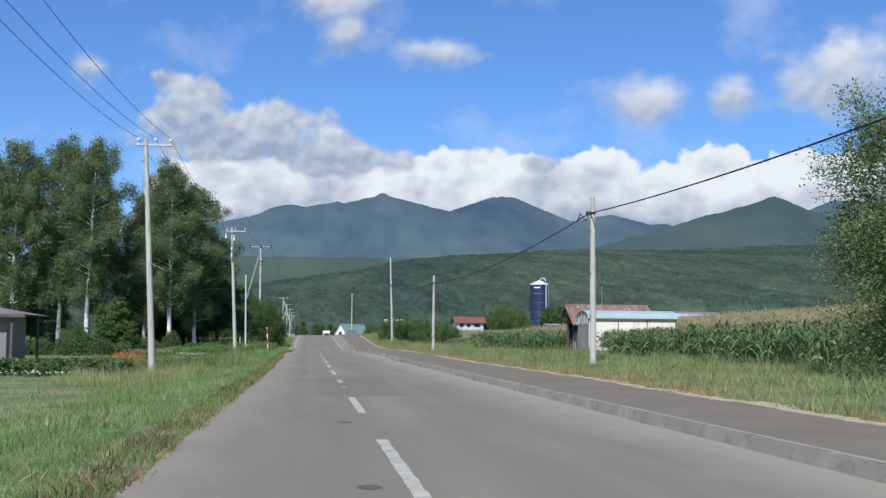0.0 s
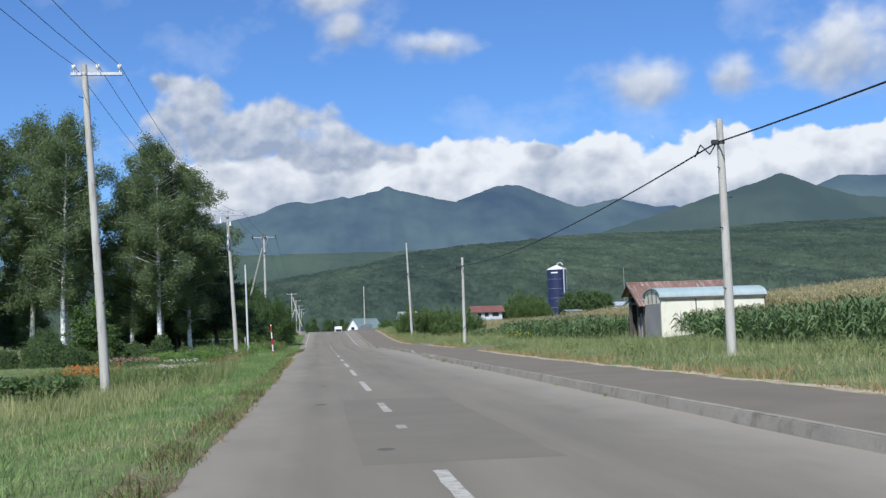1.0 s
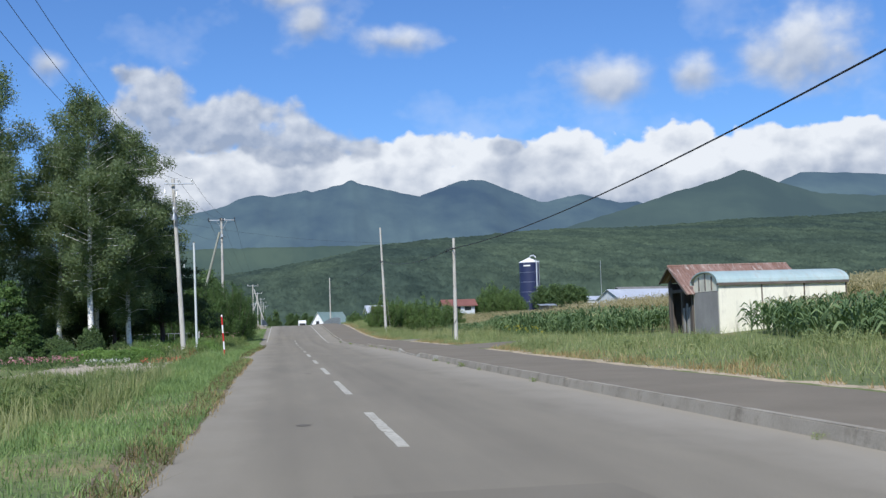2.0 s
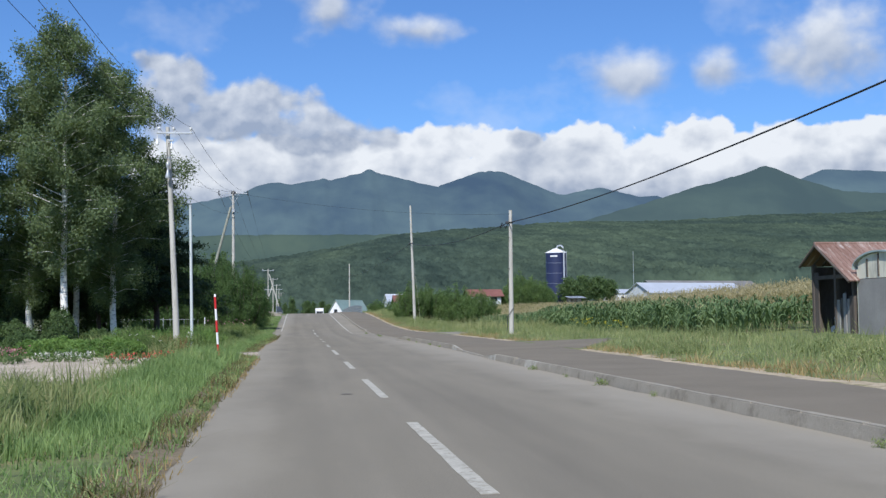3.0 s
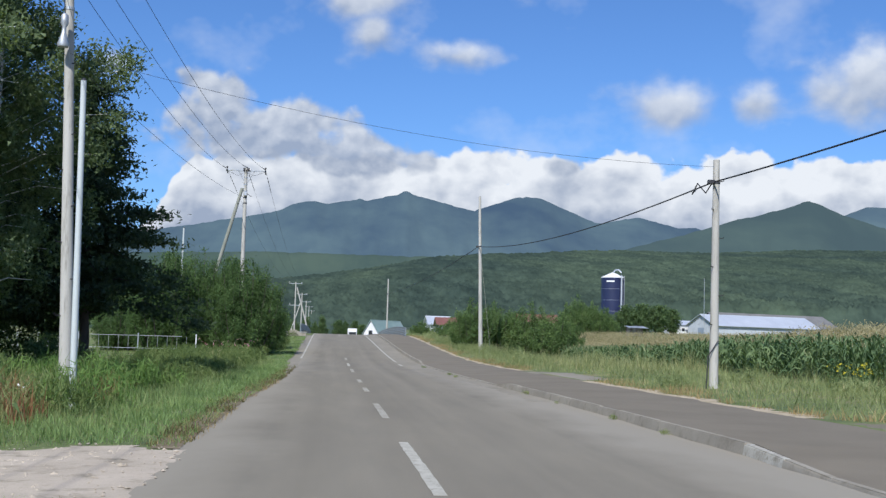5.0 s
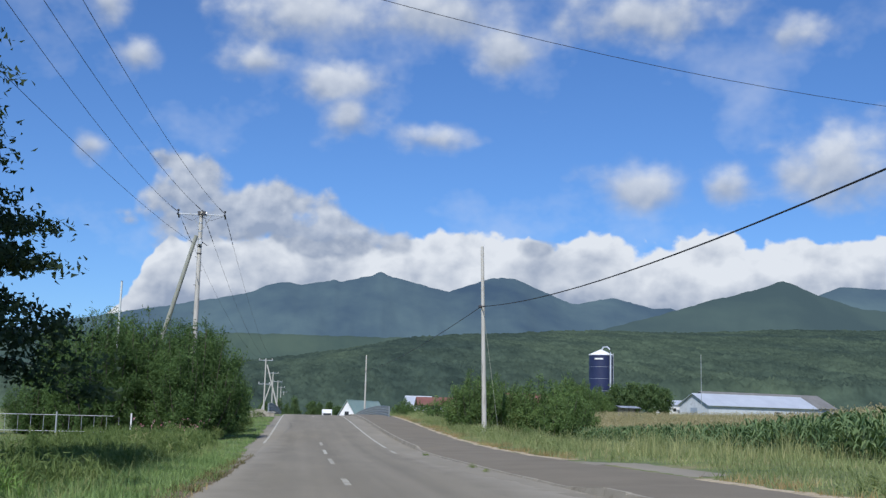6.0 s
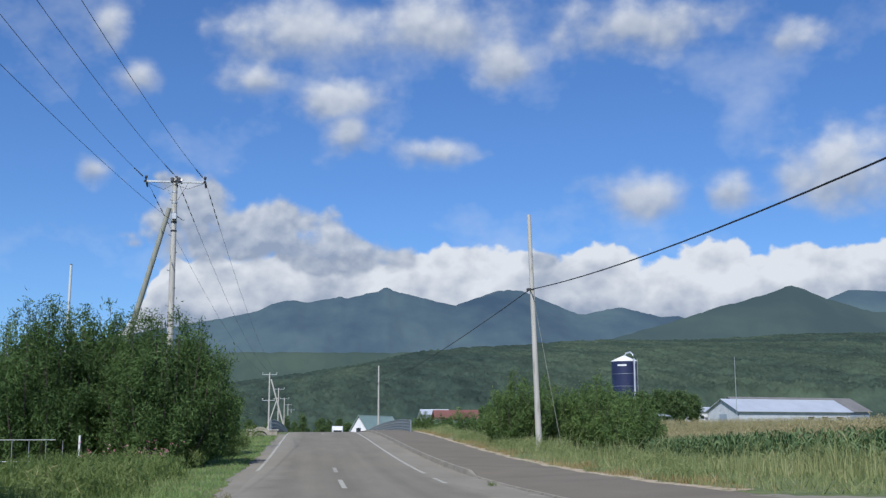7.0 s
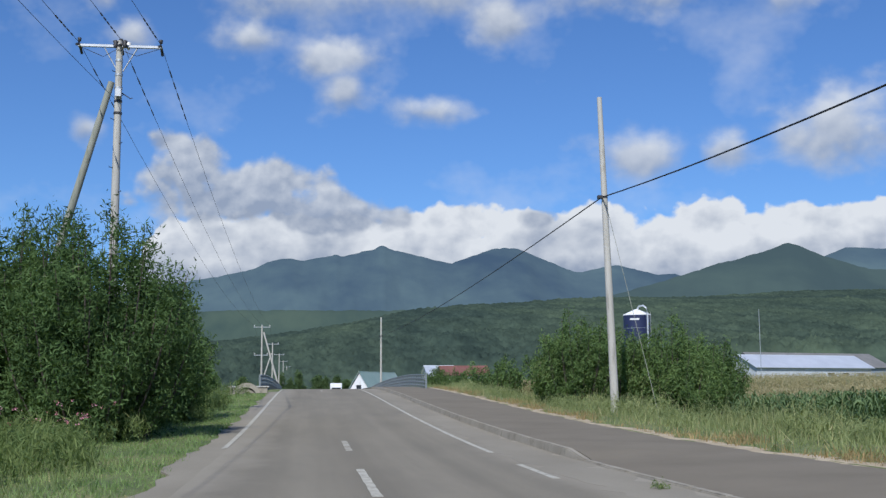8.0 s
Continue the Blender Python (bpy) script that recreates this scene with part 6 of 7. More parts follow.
def build_flowers():
    flower_bed(-9.6, -7.9, 53, 59, 190, 0.75, ORANGE_PETAL, "bed of orange garden flowers among leaves", 201)
    flower_bed(-13.0, -9.6, 79, 82, 170, 0.5, PINK_PETAL, "bed of pink and white garden flowers", 202)
    flower_bed(-6.6, -4.4, 78.4, 80.0, 90, 0.3, RED_PETAL, "low bed of red and white flowers by the drive", 203)
    flower_bed(-9.6, -7.6, 81.5, 82.6, 80, 0.3, WHITE_PETAL, "low bed of white and pink flowers by the drive", 204)
    flower_bed(-7.6, -4.4, 86.8, 89.5, 7, 0.8, WHITE_PETAL, "tall white and pink cosmos flowers by the drive", 205)
    flower_bed(-8.8, -4.8, 142.5, 147.5, 42, 1.1, PINK_PETAL, "tall pink and white cosmos in front of the willows", 206)
    flower_bed(15.2, 16.8, 103, 104.5, 26, 0.7, YELLOW_PETAL, "clump of yellow goldenrod at the corn edge", 207)
    flower_bed(14.6, 15.8, 94.5, 96.0, 18, 0.6, YELLOW_PETAL, "clump of yellow goldenrod in the verge", 208)
    flower_bed(-16.5, -9.0, 44.9, 45.4, 90, 0.2, WHITE_PETAL, "low strip of white flowers before the vegetables", 209)
    # rows of vegetables
    rng = np.random.default_rng(77)
    for k in range(3):
        y = 46.4 + 0.9 * k
        row = thing("vegetable_row", "leafy green row of garden vegetables", "vegetables", (-10.6, y, float(ground_z(-10.6, y))), 0, "vegetable rows")
        x = rng.uniform(-6.2, 3.1, 380)
        c = np.stack([x, rng.normal(0, 0.16, 380), rng.uniform(0.1, 0.62, 380)], -1)
        mesh_part("leaves", strip_mesh("leaves", leaf_cards(rng, c, (0.07, 0.07, 0.06), 8, 0.17, -0.3, 0.4), HEDGE_LEAF), row)


def build_fence():
    f = thing("pipe_fence", "low pale metal fence with thin pickets beside the willows", "fence", (-8.95, 147.8, float(ground_z(-9, 147.8)) + 0.15))
    n = 24
    for k in range(n + 1):
        x, y = -0.62 * k, -0.1 * k
        if k % 6 == 0:
            part("post", tubed([(x, y, -0.3), (x, y, 1.25)], [0.045, 0.045], 8), WHITE_WALL if k == 0 else STEEL, f)
        else:
            part("picket", tubed([(x, y, 0.1), (x, y, 1.05)], [0.012, 0.012], 5), STEEL, f)
    for z in (1.08, 0.25):
        part("rail", tubed([(-0.9, -0.1, z), (-0.62 * n, -0.1 * n, z)], [0.018, 0.018], 6), STEEL, f)


def build_lean_to(x, y):
    """Open field shelter: a pale sheet roof on posts with a boarded back."""
    t = thing("field_shelter", "low open field shelter with a pale sheet roof", "shelter", (x, y, float(ground_z(x, y))), 8)
    for sx in (-2.2, -0.7, 0.7, 2.2):
        for sy, h in ((-1.3, 2.0), (1.3, 2.45)):
            part("post", boxed((sx - 0.07, sy - 0.07, -0.2), (sx + 0.07, sy + 0.07, h), 0.01), BARK, t)
    bm = bmesh.new()
    rows = [[bm.verts.new((-2.6 + 5.2 * k / 24, sy, h + 0.04 * (k % 2))) for k in range(25)] for sy, h in ((-1.7, 2.0), (1.7, 2.56))]
    for k in range(24):
        bm.faces.new((rows[0][k], rows[0][k + 1], rows[1][k + 1], rows[1][k]))
    bmesh.ops.solidify(bm, geom=bm.faces[:], thickness=-0.04)
    part("roof", bm, METAL_ROOF, t)
    for k in range(8):
        part("back_board", boxed((-2.2, 1.38, 0.1 + 0.28 * k), (2.2, 1.42, 0.35 + 0.28 * k)), GREY_BOARD, t)


build_fence()
build_flowers()
build_lean_to(76.0, 345.0)
build_garden()


# ---- corn ----
def corn_plants(xs, ys, seed, leaves=8, height=1.75, steps=5):
    """Arching strip leaves up a stalk, one set for each plant."""
    rng = np.random.default_rng(seed)
    n = len(xs)
    z0 = ground_z(xs, ys)
    hh = height * rng.uniform(0.86, 1.12, n) * (1 - 0.14 * smooth(48, 58, ys) * (1 - smooth(86, 100, ys)))
    out = []
    t = np.linspace(0, 1, steps)
    plane = rng.uniform(0, math.pi, n)
    for k in range(leaves):
        ang = plane + (math.pi if k % 2 else 0) + rng.normal(0, 0.35, n)
        zb = z0 + hh * (0.15 + 0.75 * k / leaves)
        ln = rng.uniform(0.42, 0.82, n) * (1.1 - 0.4 * k / leaves)
        rise = rng.uniform(0.35, 0.8, n) * ln
        fall = rng.uniform(0.12, 0.55, n) * ln
        u = ln[:, None] * t[None] * 0.85
        zz = zb[:, None] + rise[:, None] * np.sin(t * 2.2)[None] * 1.25 - fall[:, None] * (t ** 2)[None]
        px = xs[:, None] + np.cos(ang)[:, None] * u
        py = ys[:, None] + np.sin(ang)[:, None] * u
        w = 0.035 * np.interp(t, (0, 0.25, 0.5, 0.75, 1.0), (0.7, 1.0, 0.95, 0.7, 0.08))[None] * rng.uniform(0.8, 1.3, n)[:, None]
        ox, oy = -np.sin(ang)[:, None] * w, np.cos(ang)[:, None] * w
        tw = rng.normal(0, 0.02, n)[:, None] * np.ones_like(t)[None]
        out.append(np.stack([np.stack([px - ox, py - oy, zz - tw], -1), np.stack([px + ox, py + oy, zz + tw], -1)], 2))
    # stalk
    u = np.linspace(0, 1, steps)
    sx = xs[:, None] + 0 * u[None]
    sy = ys[:, None] + 0 * u[None]
    sz = z0[:, None] + hh[:, None] * u[None]
    out.append(np.stack([np.stack([sx - 0.014, sy, sz], -1), np.stack([sx + 0.014, sy + 0.006, sz], -1)], 2))
    # tassel
    tas = []
    for k in range(4):
        ang = rng.uniform(0, 6.28, n)
        sp = rng.uniform(0.02, 0.16, n)
        pts = []
        for v in (0.0, 0.5, 1.0):
            px, py = xs + np.cos(ang) * sp * v, ys + np.sin(ang) * sp * v
            pz = z0 + hh * 0.97 + 0.26 * v - 0.05 * v * v
            w = 0.012 if v < 1 else 0.006
            pts.append(np.stack([np.stack([px - w, py, pz], -1), np.stack([px + w, py + w, pz], -1)], 1))
        tas.append(np.stack(pts, 1))
    return out, np.concatenate(tas, 0)


def field_edge(y):
    """Where the corn begins, across the road."""
    return 17.8 + 2.4 * smooth(60, 73, y) - 2.2 * smooth(84, 88, y) + 3.0 * smooth(112, 150, y)


def build_corn():
    rng = np.random.default_rng(21)
    xs, ys = [], []
    for y in np.arange(18, 172, 0.3):
        rows = 6
        for k in range(rows):
            x = float(field_edge(y)) + 0.72 * k + rng.normal(0, 0.06)
            if 73.8 < y < 86.5:
                continue
            if rng.random() < 0.06:
                continue
            xs.append(x)
            ys.append(y + rng.normal(0, 0.08))
    xs, ys = np.array(xs), np.array(ys)
    strips, tassels = corn_plants(xs, ys, 22, 10, 1.5, 4)
    strips = np.concatenate(strips, 0)
    tassels = tassels[np.random.default_rng(3).random(len(tassels)) < 0.22]
    tagged(new("corn_rows", strip_mesh("corn_rows", strips, CORN_LEAF)), "dense green maize plants in rows with arching leaves", "corn", kind="stuff")
    tagged(new("corn_tassels", strip_mesh("corn_tassels", tassels, TASSEL)), "beige tassels on top of the maize", "corn tassel", kind="stuff")
    # deeper field
    n = 13000
    y = 18 + 262 * rng.random(n) ** 0.9
    x = field_edge(y) + 4.3 + 95 * rng.random(n) ** 1.8
    keep = ~((x < 29) & (y > 73.0) & (y < 87))
    x, y = x[keep], y[keep]
    strips, tassels = corn_plants(x, y, 23, 3, 1.55, 3)
    strips = np.concatenate(strips, 0)
    tagged(new("corn_field", strip_mesh("corn_field", strips, DRY_CORN)), "deep stand of maize behind the front rows", "corn", kind="stuff")
    far = x > field_edge(y) + 5.4
    c = np.stack([x, y, ground_z(x, y) + 1.62], -1)[far]
    more = leaf_cards(rng, c, (0.7, 0.7, 0.17), 24, 0.2, 1.2, 0.10)
    tagged(new("field_plumes", strip_mesh("field_plumes", more, TASSEL)), "dry feathery plumes across the maize field", "corn tassel", kind="stuff")


build_corn()


# ---- grass ----
def grass_patch(name, xs, ys, low, high, width, material, label, seed, tilt=0.5, steps=2):
    """Single blades in uneven clumps."""
    rng = np.random.default_rng(seed)
    n = len(xs)
    xs = xs + np.where(xs < 0, (verge_shift(ys) + 0.05) * smooth(-4.2, -2.2, xs), 0)
    z0 = ground_z(xs, ys)
    clump = 0.5 + 0.25 * (np.sin(xs * 3.1 + 1.7 * np.sin(ys * 1.3)) + np.sin(ys * 2.3 + 1.9 * np.sin(xs * 1.1 + seed)))
    h = (low + (high - low) * rng.random(n) ** 1.6) * (0.45 + 0.9 * clump)
    ang = rng.uniform(0, math.tau, n)
    lean = h * np.abs(rng.normal(0, tilt, n))
    w = width * rng.uniform(0.6, 1.4, n)
    side = rng.uniform(0, math.tau, n)
    strips = []
    for v in np.linspace(0, 1, steps):
        px = xs + np.cos(ang) * lean * v * v
        py = ys + np.sin(ang) * lean * v * v
        pz = z0 - 0.02 + h * v * (1 - 0.2 * v)
        ww = w * (1.0 - 0.85 * v)
        ox, oy = np.cos(side) * ww, np.sin(side) * ww
        strips.append(np.stack([np.stack([px - ox, py - oy, pz], -1), np.stack([px + ox, py + oy, pz], -1)], 1))
    tagged(new(name, strip_mesh(name, np.stack(strips, 1), material)), label, "grass", kind="stuff")


def scatter(n, x0, x1, y0, y1, seed, power=1.0):
    rng = np.random.default_rng(seed)
    return x0 + (x1 - x0) * rng.random(n), y0 + (y1 - y0) * rng.random(n) ** power


def on_drive(x, y):
    return ((y > 80.2 + 0.35 * np.sin(x * 2.3)) & (y < 86.2 + 0.3 * np.sin(x * 1.9 + 1)) & (x > -6.5)) | ((x < -4.2) & (x > -11) & (y > 65.5 + 0.6 * (-4.2 - x)) & (y < 84.5 + 0.4 * (-4.2 - x)))


def entrance(x, y):
    """Worn aprons where two farm tracks meet the pavement."""
    first = (y > 77.9 + 2.2 * (x - 9.1)) & (y < 92.0 - 1.3 * (x - 10)) & (x < 13)
    second = (y > 112.5 + 0.5 * (x - 9)) & (y < 125.5 - 1.6 * (x - 9)) & (x < 11.3)
    return (first | second) & (x > walk_out(y) - 0.3)


def build_grass():
    x, y = scatter(46000, -5.6, -1.72, 4, 45, 30, 1.3)
    grass_patch("verge_grass", x, y, 0.05, 0.21, 0.008, GRASS, "short green verge grass along the asphalt", 31, 0.55, 3)
    x, y = scatter(115000, -6.2, -1.76, 40, 190, 31, 1.25)
    k = ~on_drive(x, y) & ~((x > -1.8 - 0.62 * smooth(112, 146, y)) & (y > 112) & (y < 195))
    grass_patch("verge_grass", x[k], y[k], 0.04, 0.2, 0.011, GRASS, "lush green verge grass along the road", 32)
    x, y = scatter(22000, -7.8, -3.2, 6, 140, 33, 1.2)
    k = ((y > 40) | (np.sin(x * 1.7 + y * 0.35) + np.sin(y * 0.8 - x) > 0.9)) & ~on_drive(x, y) & ~((x > -1.8 - 0.62 * smooth(112, 146, y)) & (y > 112) & (y < 195))
    grass_patch("verge_weeds", x[k], y[k], 0.15, 0.6, 0.009, WEED, "taller mixed weeds and seed heads on the verge", 34)
    x, y = scatter(52000, -26, -5.4, 8, 190, 35, 1.1)
    k = ~on_drive(x, y) & ~((x > -1.8 - 0.62 * smooth(112, 146, y)) & (y > 112) & (y < 195))
    grass_patch("lawn_grass", x[k], y[k], 0.06, 0.26, 0.016, GRASS, "green grass of the yard and field", 36)
    x, y = scatter(16000, -2.25, -1.6, 2, 190, 37, 1.3)
    k = ~on_drive(x, y) & ~((x > -1.8 - 0.62 * smooth(112, 146, y)) & (y > 112) & (y < 195)) & (np.sin(y * 1.9 + 2 * np.sin(y * 0.7)) + np.sin(y * 0.43) > -0.9 + 2.2 * (x + 1.9))
    grass_patch("edge_grass", x[k], y[k], 0.03, 0.17, 0.008, DRY, "dry brownish grass creeping over the asphalt edge", 38)
    x, y = scatter(32000, -4.6, -2.2, 52, 80, 53, 0.9)
    k = ~on_drive(x, y)
    grass_patch("lush_grass", x[k], y[k], 0.12, 0.38, 0.0075, GRASS, "long lush grass beside the striped pole", 54, 0.5, 3)
    x, y = scatter(14000, -5.2, -2.15, 87, 128, 55, 0.9)
    grass_patch("lush_grass", x, y, 0.10, 0.32, 0.010, GRASS, "long lush grass along the road", 56, 0.5, 3)
    x, y = scatter(9000, -9.4, -4.3, 87.5, 106, 87, 1.0)
    k = (np.sin(x * 1.7 + 0.6 * y) + np.sin(y * 0.8 - 1.1 * x) > -0.3) & (x < -5.5)
    grass_patch("seeding_weeds", x[k], y[k], 0.35, 0.95, 0.011, PALE_WEED, "tall straw-yellow weeds below the grove", 88, 0.4, 3)
    x, y = scatter(2600, -8.6, -5.0, 90, 101, 89, 1.0)
    k = np.sin(x * 2.1 + 0.9 * y) > 0.2
    grass_patch("rusty_stalks", x[k], y[k], 0.4, 0.9, 0.012, RUSTY_STALK, "reddish brown dock stalks among the weeds", 90, 0.3, 3)
    x, y = scatter(16000, -7.4, -2.1, 8, 50, 59, 1.1)
    k = np.sin(x * 1.3 + 0.4 * y) + np.sin(y * 0.63 - 0.9 * x + 1.0) + 0.6 * np.sin(2.1 * x + 1.7 * y) > 0.55
    grass_patch("dry_patch", x[k], y[k], 0.06, 0.26, 0.008, STRAW, "straw-coloured dry patches in the verge", 60, 0.6, 2)
    x, y = scatter(900, -3.4, -2.1, 72.2, 74.6, 57, 1.0)
    grass_patch("pole_foot_grass", x, y, 0.3, 0.62, 0.009, GRASS, "long grass and dry stalks round the striped pole", 58, 0.35, 3)
    x, y = scatter(6000, -7.6, -3.4, 47.3, 59, 51, 1.0)
    k = ~on_drive(x, y)
    grass_patch("tall_weeds", x[k], y[k], 0.25, 0.95, 0.011, WEED, "tall straggling weeds round the utility pole", 52, 0.4, 3)
    x, y = scatter(15000, -9.0, -3.9, 36, 66, 95, 1.0)
    k = ~on_drive(x, y) & (np.sin(x * 1.5 + 0.5 * y) + np.sin(y * 0.7 - 1.3 * x) > -0.6)
    grass_patch("seeding_weeds", x[k], y[k], 0.25, 0.75, 0.010, PALE_WEED, "yellowish green weeds on the bank before the garden", 96, 0.4, 3)
    x, y = scatter(6500, -13.0, -5.2, 60.8, 64.6, 97, 1.0)
    grass_patch("seeding_weeds", x, y, 0.4, 0.72, 0.014, WEED, "rank green weeds between the garden and the drive", 98, 0.4, 3)
    x, y = scatter(104000, 7.9, 18.0, 8, 220, 39, 1.0)
    k = (x > walk_out(y) + 0.4 + 0.3 * np.sin(y * 0.9 + 1.3 * np.sin(y * 0.31))) & ~entrance(x, y)
    grass_patch("field_grass", x[k], y[k], 0.06, 0.32, 0.014, VERGE, "green verge grass between pavement and corn", 40)
    x, y = scatter(30000, 10.0, 20.5, 8, 220, 41, 0.85)
    k = ~entrance(x, y) & (x > walk_out(y) + 1.2)
    grass_patch("field_weeds", x[k], y[k], 0.2, 0.75, 0.011, VERGE, "pale seeding weeds below the corn", 42)
    x, y = scatter(22000, 8.6, 18.5, 10, 210, 71, 1.0)
    k = (np.sin(x * 1.1 + 0.31 * y) + np.sin(y * 0.47 - 0.8 * x) > -0.1) & ~entrance(x, y) & (x > walk_out(y) + 0.5)
    grass_patch("straw_patch", x[k], y[k], 0.12, 0.42, 0.011, STRAW, "straw-coloured seed heads in the field verge", 72, 0.4, 2)
    x, y = scatter(46000, 0.12, 1.9, 5, 200, 43, 1.0)
    k = np.sin(y * 0.7 + 2 * np.sin(y * 0.23)) + 0.5 * np.sin(y * 2.9) > 0.5 - 1.5 * (1.15 - x)
    x = x + walk_out(y)
    k &= ~entrance(x, y)
    grass_patch("dry_fringe", x[k], y[k], 0.05, 0.32, 0.011, DRY, "dry straw fringe at the pavement edge", 44)
    x, y = scatter(15000, 12.5, 20.0, 122, 205, 81, 1.0)
    k = (np.sin(x * 0.9 + 0.21 * y) + np.sin(y * 0.37 - 0.7 * x) > -0.5) & ~entrance(x, y)
    grass_patch("seeding_weeds", x[k], y[k], 0.55, 1.35, 0.014, PALE_WEED, "tall pale yellowish weeds in seed before the maize", 82, 0.35, 3)
    # tufts that hang over the asphalt edge on the left
    x, y = scatter(15000, -2.25, -1.66, 3, 128, 83, 1.2)
    k = ~on_drive(x, y) & (np.sin(y * 1.3 + 1.6 * np.sin(y * 0.53)) + 0.7 * np.sin(y * 3.7) > 0.1 + 2.4 * (x + 1.85))
    grass_patch("edge_tufts", x[k], y[k], 0.06, 0.24, 0.009, DARK_TUFT, "dark brownish tufts hanging over the asphalt edge", 84, 0.9, 3)
    x, y = scatter(11000, -8.4, -3.4, 44, 60, 85, 1.0)
    k = ~on_drive(x, y) & (np.sin(x * 1.9 + 0.7 * y) + np.sin(y * 0.9 - x) > -0.4)
    grass_patch("seeding_weeds", x[k], y[k], 0.22, 0.7, 0.010, PALE_WEED, "tall yellowish green weeds in seed by the pole", 86, 0.4, 3)


def brush(name, spots, label, seed, material, size=0.16):
    """Leafy waist-high growth in uneven clumps: x, y, radius, height."""
    rng = np.random.default_rng(seed)
    cards = []
    for x, y, r, h in spots:
        n = int(64 * r * r + 30)
        d = np.sqrt(rng.random(n)) * r
        a = rng.uniform(0, math.tau, n)
        px, py = x + d * np.cos(a), y + d * np.sin(a)
        pz = ground_z(px, py) + h * (1 - 0.55 * (d / r) ** 2) * rng.random(n) ** 0.55
        cards.append(leaf_cards(rng, np.stack([px, py, pz], -1), (0.07, 0.07, 0.1), 9, size * 1.7, -1.5, 0.06))
    tagged(new(name, strip_mesh(name, np.concatenate(cards, 0), material)), label, "undergrowth", kind="stuff")


def build_brush():
    rng = np.random.default_rng(61)
    spots = [(rng.uniform(-9.2, -4.9), rng.uniform(89, 108), rng.uniform(0.5, 1.1), rng.uniform(0.5, 1.15)) for _ in range(44)]
    spots += [(rng.uniform(-8.5, -4.3), rng.uniform(106, 124), rng.uniform(0.5, 1.1), rng.uniform(0.25, 0.6)) for _ in range(40)]
    brush("roadside_brush", spots[:44:2], "rank green undergrowth below the grove", 62, SOFT_HEDGE, 0.13)
    brush("roadside_weeds", spots[1:44:2] + spots[44:], "tangled yellowish green weeds below the grove", 65, THICKET, 0.13)
    spots = [(rng.uniform(-10.5, -4.3), rng.uniform(126, 149), rng.uniform(0.5, 1.1), rng.uniform(0.5, 1.0)) for _ in range(60)]
    spots += [(rng.uniform(-7.2, -4.2), rng.uniform(150, 190), rng.uniform(0.6, 1.1), rng.uniform(0.5, 1.0)) for _ in range(26)]
    spots += [(rng.uniform(-8.0, -4.2), rng.uniform(47.5, 59), rng.uniform(0.3, 0.8), rng.uniform(0.3, 0.7)) for _ in range(38)]
    brush("weed_thicket", spots, "yellowish green thicket of tall weeds", 63, THICKET, 0.13)
    spots = [(rng.uniform(10.2, 15.5), y + rng.uniform(-2, 2), rng.uniform(0.4, 0.9), rng.uniform(0.25, 0.5)) for y in np.arange(20, 205, 3.4) if not (82 < y < 96 or 111 < y < 129)]
    spots += [(rng.uniform(11, 19), rng.uniform(130, 200), rng.uniform(0.5, 1.0), rng.uniform(0.5, 1.0)) for _ in range(50)]
    brush("verge_thicket", spots, "clumps of green and straw weeds below the corn", 64, VERGE, 0.12)
    # weeds rooted in the gutter
    for x, y, h in ((5.40, 64.6, 0.10), (5.40, 61.7, 0.22), (5.40, 58.6, 0.10), (5.42, 68.2, 0.2), (5.38, 51.3, 0.16), (5.36, 33.0, 0.10), (5.38, 37.6, 0.10), (5.8, 90.0, 0.14), (5.82, 93.6, 0.16), (5.78, 99.2, 0.10), (5.84, 104.0, 0.18), (5.35, 121.0, 0.22), (5.3, 118.0, 0.18), (5.2, 133.0, 0.22), (-1.72, 57.6, 0.22), (-1.78, 64.2, 0.25), (-1.75, 78.0, 0.25), (-1.8, 49.5, 0.2), (-1.78, 30.0, 0.22), (-1.75, 20.5, 0.2)):
        t = thing("weed_tuft", "small dark weed tuft at the asphalt edge", "weed", (x, y, float(road_z(y)) + 0.003), 0, "weeds along the road")
        h *= 0.5
        r2 = np.random.default_rng(int(y * 10))
        n = 40
        c = np.stack([r2.normal(0, h * 0.55, n), r2.normal(0, h * 0.7, n), np.abs(r2.normal(0, 0.45, n)) * h + 0.02], -1)
        mesh_part("leaves", strip_mesh("leaves", leaf_cards(r2, c, (0.02, 0.02, 0.02), 4, h * 0.6, -0.9, 0.1), WEED), t)


build_grass()
build_brush()


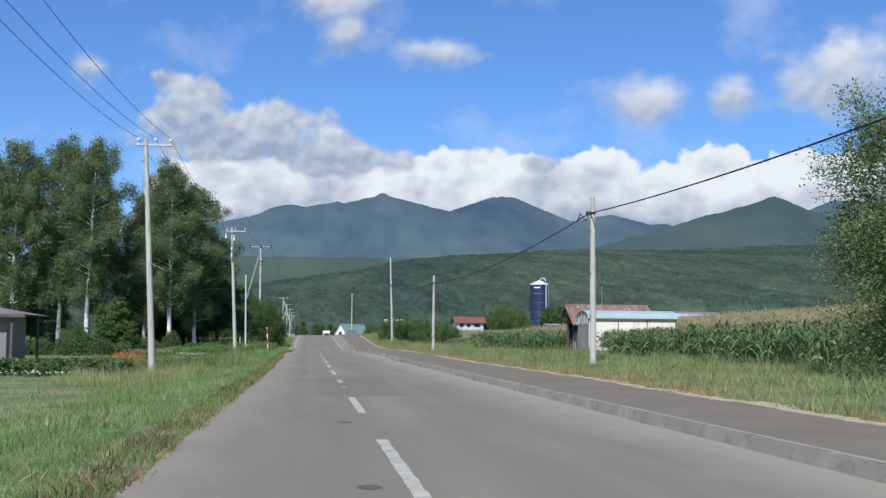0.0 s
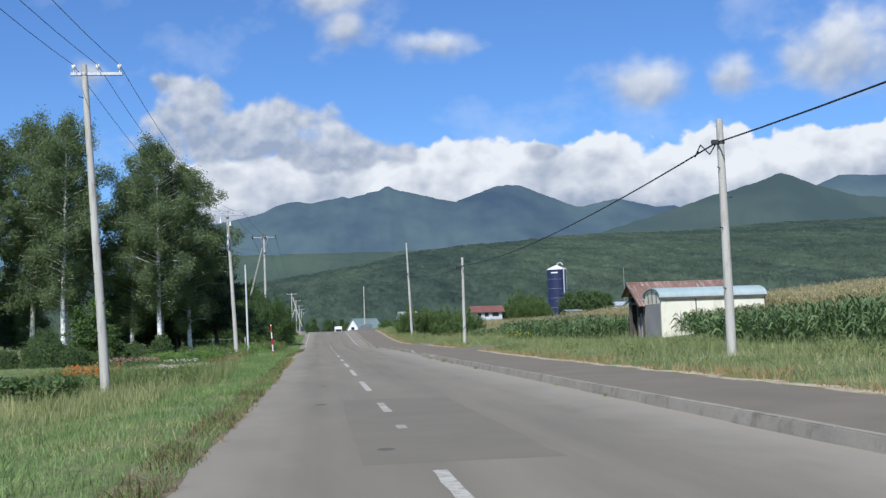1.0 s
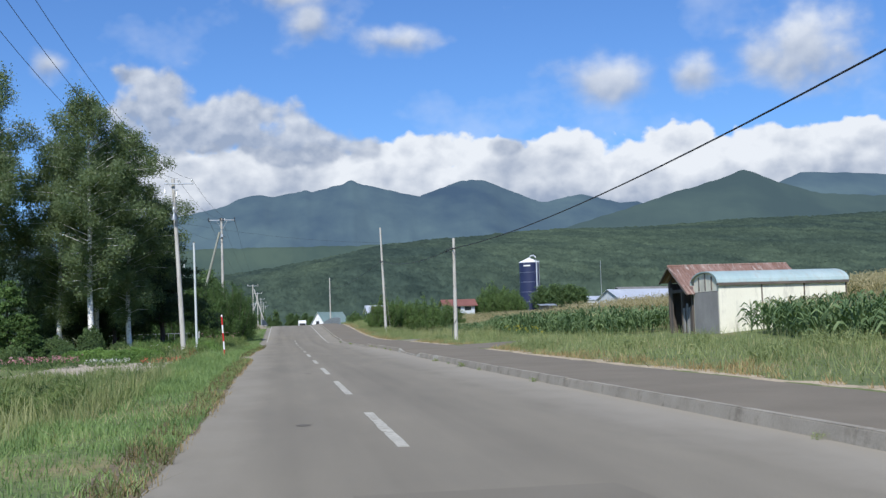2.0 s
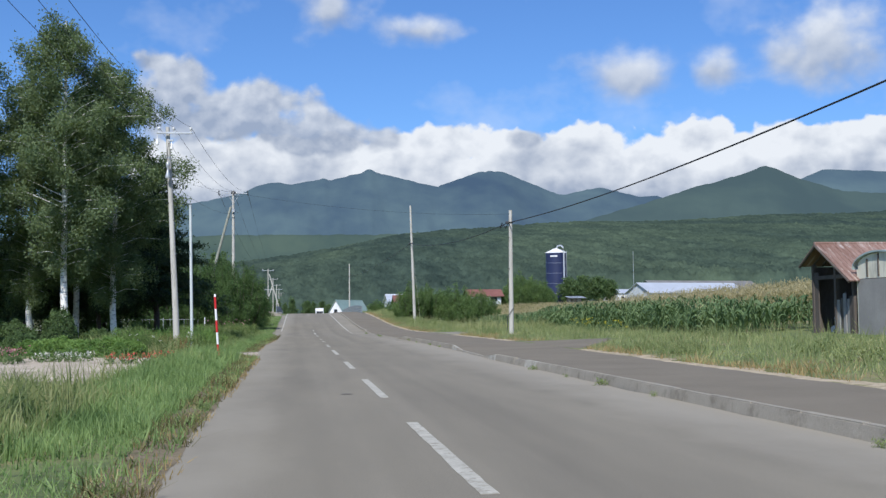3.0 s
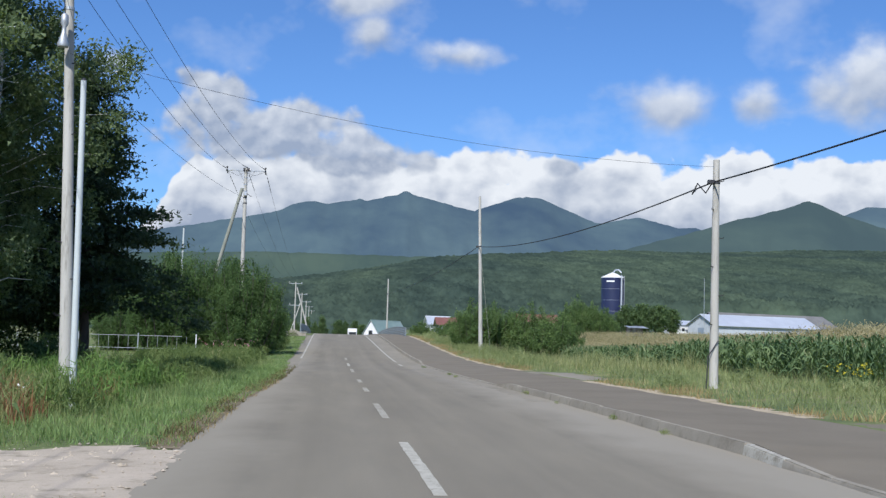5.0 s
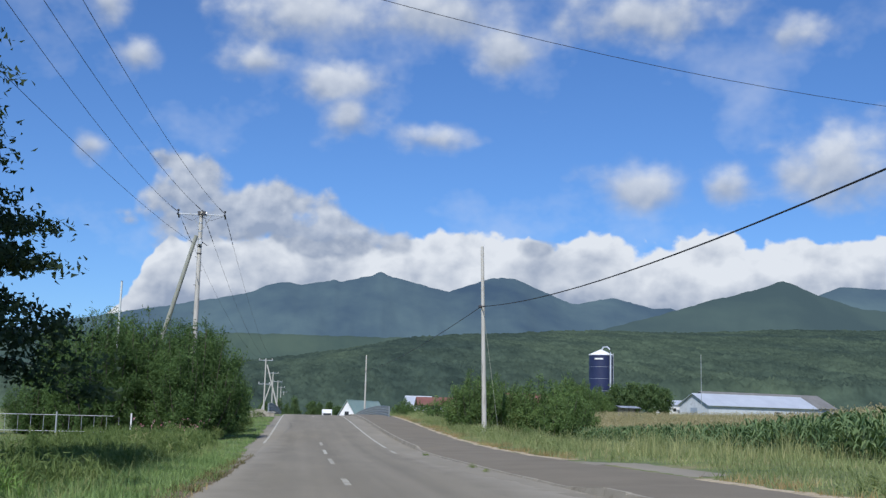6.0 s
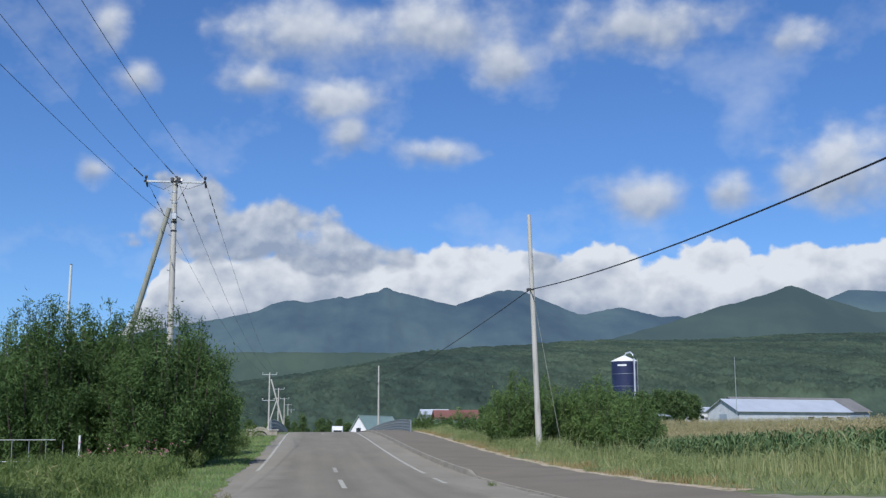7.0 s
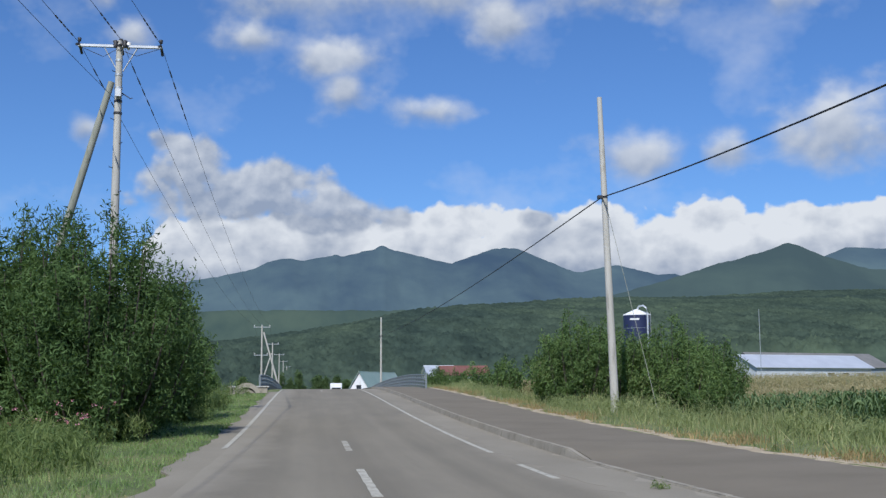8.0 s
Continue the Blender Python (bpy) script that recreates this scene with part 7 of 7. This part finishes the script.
def drape(name, inside, x0, x1, y0, y1, material, label, lift=0.014, step=0.4, seed=1, category="driveway"):
    """A thin worn sheet laid over the lie of the land, with a ragged edge."""
    rng = np.random.default_rng(seed)
    xs, ys = np.arange(x0, x1 + step, step), np.arange(y0, y1 + step, step)
    X, Y = np.meshgrid(xs, ys)
    keep = inside(X, Y)
    edge = keep.copy()
    edge[1:-1, 1:-1] = keep[1:-1, 1:-1] & ~(keep[:-2, 1:-1] & keep[2:, 1:-1] & keep[1:-1, :-2] & keep[1:-1, 2:])
    X = X + np.where(edge, rng.normal(0, 0.10, X.shape), 0)
    Y = Y + np.where(edge, rng.normal(0, 0.10, X.shape), 0)
    Z = ground_z(X, Y) + np.where(edge, -0.01, lift)
    bm = bmesh.new()
    grid = {}
    for i in range(len(ys)):
        for j in range(len(xs)):
            if keep[i, j]:
                grid[i, j] = bm.verts.new((X[i, j], Y[i, j], Z[i, j]))
    for i, j in list(grid):
        corners = [(i, j), (i, j + 1), (i + 1, j + 1), (i + 1, j)]
        if all(c in grid for c in corners):
            f = bm.faces.new([grid[c] for c in corners])
            f.smooth = True
    tagged(part(name, bm, material), label, category, kind="structure")


def fringe(name, inner, outer, y0, y1, label, seed, material):
    """A strip of bare earth with a wandering edge, laid over the lie of the land."""
    rng = np.random.default_rng(seed)
    bm = bmesh.new()
    rows = []
    for y in np.arange(y0, y1, 0.2):
        w = 0.5 + 0.26 * math.sin(y * 0.9 + 1.3 * math.sin(y * 0.31)) + 0.2 * math.sin(y * 2.3 + math.sin(y)) + rng.normal(0, 0.1)
        a, b = inner(y, w), outer(y, w)
        rows.append([bm.verts.new((x, y, (float(road_z(y)) + (0.002 if x < 0 else 0.152) if -1.8 < x < float(walk_out(y)) - 0.15 else float(ground_z(x, y)) + 0.007))) for x in (a, -1.76 if -1.76 < b < 0 else (a + b) / 2, b)])
    for p, q in zip(rows, rows[1:]):
        for k in range(2):
            bm.faces.new((p[k], p[k + 1], q[k + 1], q[k])).smooth = True
    tagged(part(name, bm, material), label, "verge", kind="structure")


def build_driveways():
    drape("driveway", lambda x, y: on_drive(x, y) & (x < -1.9), -13.0, -1.9, 64.0, 88.0, GRAVEL, "pale gravel farm driveway meeting the road", seed=12)
    drape("driveway_mouth", lambda x, y: (y > 80.2) & (y < 86.2), -3.2, -2.0, 80.0, 86.4, GRAVEL, "gravel mouth of the driveway at the road", 0.006, 0.3, 13)
    drape("field_entrance", lambda x, y: entrance(x, y) & (y < 100), 8.8, 13.2, 76.0, 95.0, WALKWAY, "worn asphalt apron of a field entrance", seed=14)
    drape("field_entrance", lambda x, y: entrance(x, y) & (y > 100), 9.2, 11.6, 111.0, 127.0, DUST, "pale dusty apron of a farm entrance", seed=15)
    for k, (a, b) in enumerate(((4.0, 78.4), (92.6, 112.4), (125.6, 200.0))):
        fringe("sandy_fringe", lambda y, w: float(walk_out(y)) - 0.24, lambda y, w: float(walk_out(y)) + 0.02 + 0.6 * w, a, b, "pale sandy strip along the outer pavement edge", 16 + 5 * k, SAND)
    fringe("earth_fringe", lambda y, w: -2.12 + 0.1 * w, lambda y, w: -1.71 + 0.09 * w + float(verge_shift(y)), 2.0, 80.4, "bare earth strip along the asphalt edge", 17, EARTH)
    fringe("earth_fringe", lambda y, w: -2.42 + 0.1 * w + 0.3 * float(smooth(98, 112, y)), lambda y, w: -1.71 + 0.09 * w + float(verge_shift(y)), 85.9, 128.0, "bare earth strip along the asphalt edge", 18, EARTH)


def build_stones():
    """Loose stones and clods on the gravel of the drive."""
    rng = np.random.default_rng(120)
    n = 3000
    x, y = rng.uniform(-9.5, -1.8, n), rng.uniform(66, 87, n)
    k = on_drive(x, y)
    x, y = x[k], y[k]
    z = ground_z(x, y) + 0.012
    r = 0.01 + 0.028 * rng.random(len(x)) ** 3
    axes = np.array([(1, 0, 0), (0, 1, 0), (0, 0, 1), (-1, 0, 0), (0, -1, 0), (0, 0, -1)], dtype=float)
    tris = np.array([(0, 1, 2), (1, 3, 2), (3, 4, 2), (4, 0, 2), (1, 0, 5), (3, 1, 5), (4, 3, 5), (0, 4, 5)])
    corner = axes[None] * rng.uniform(0.6, 1.3, (len(x), 6, 1)) * (r[:, None, None] * np.array([1.2, 1.0, 0.7]))
    corner = corner + np.stack([x, y, z], -1)[:, None]
    me = poly_mesh("gravel_stones", corner[:, tris].reshape(-1, 3), 3, GRAVEL)
    tagged(new("gravel_stones", me), "loose pale stones scattered over the gravel drive", "gravel", kind="stuff")


build_driveways()
build_stones()
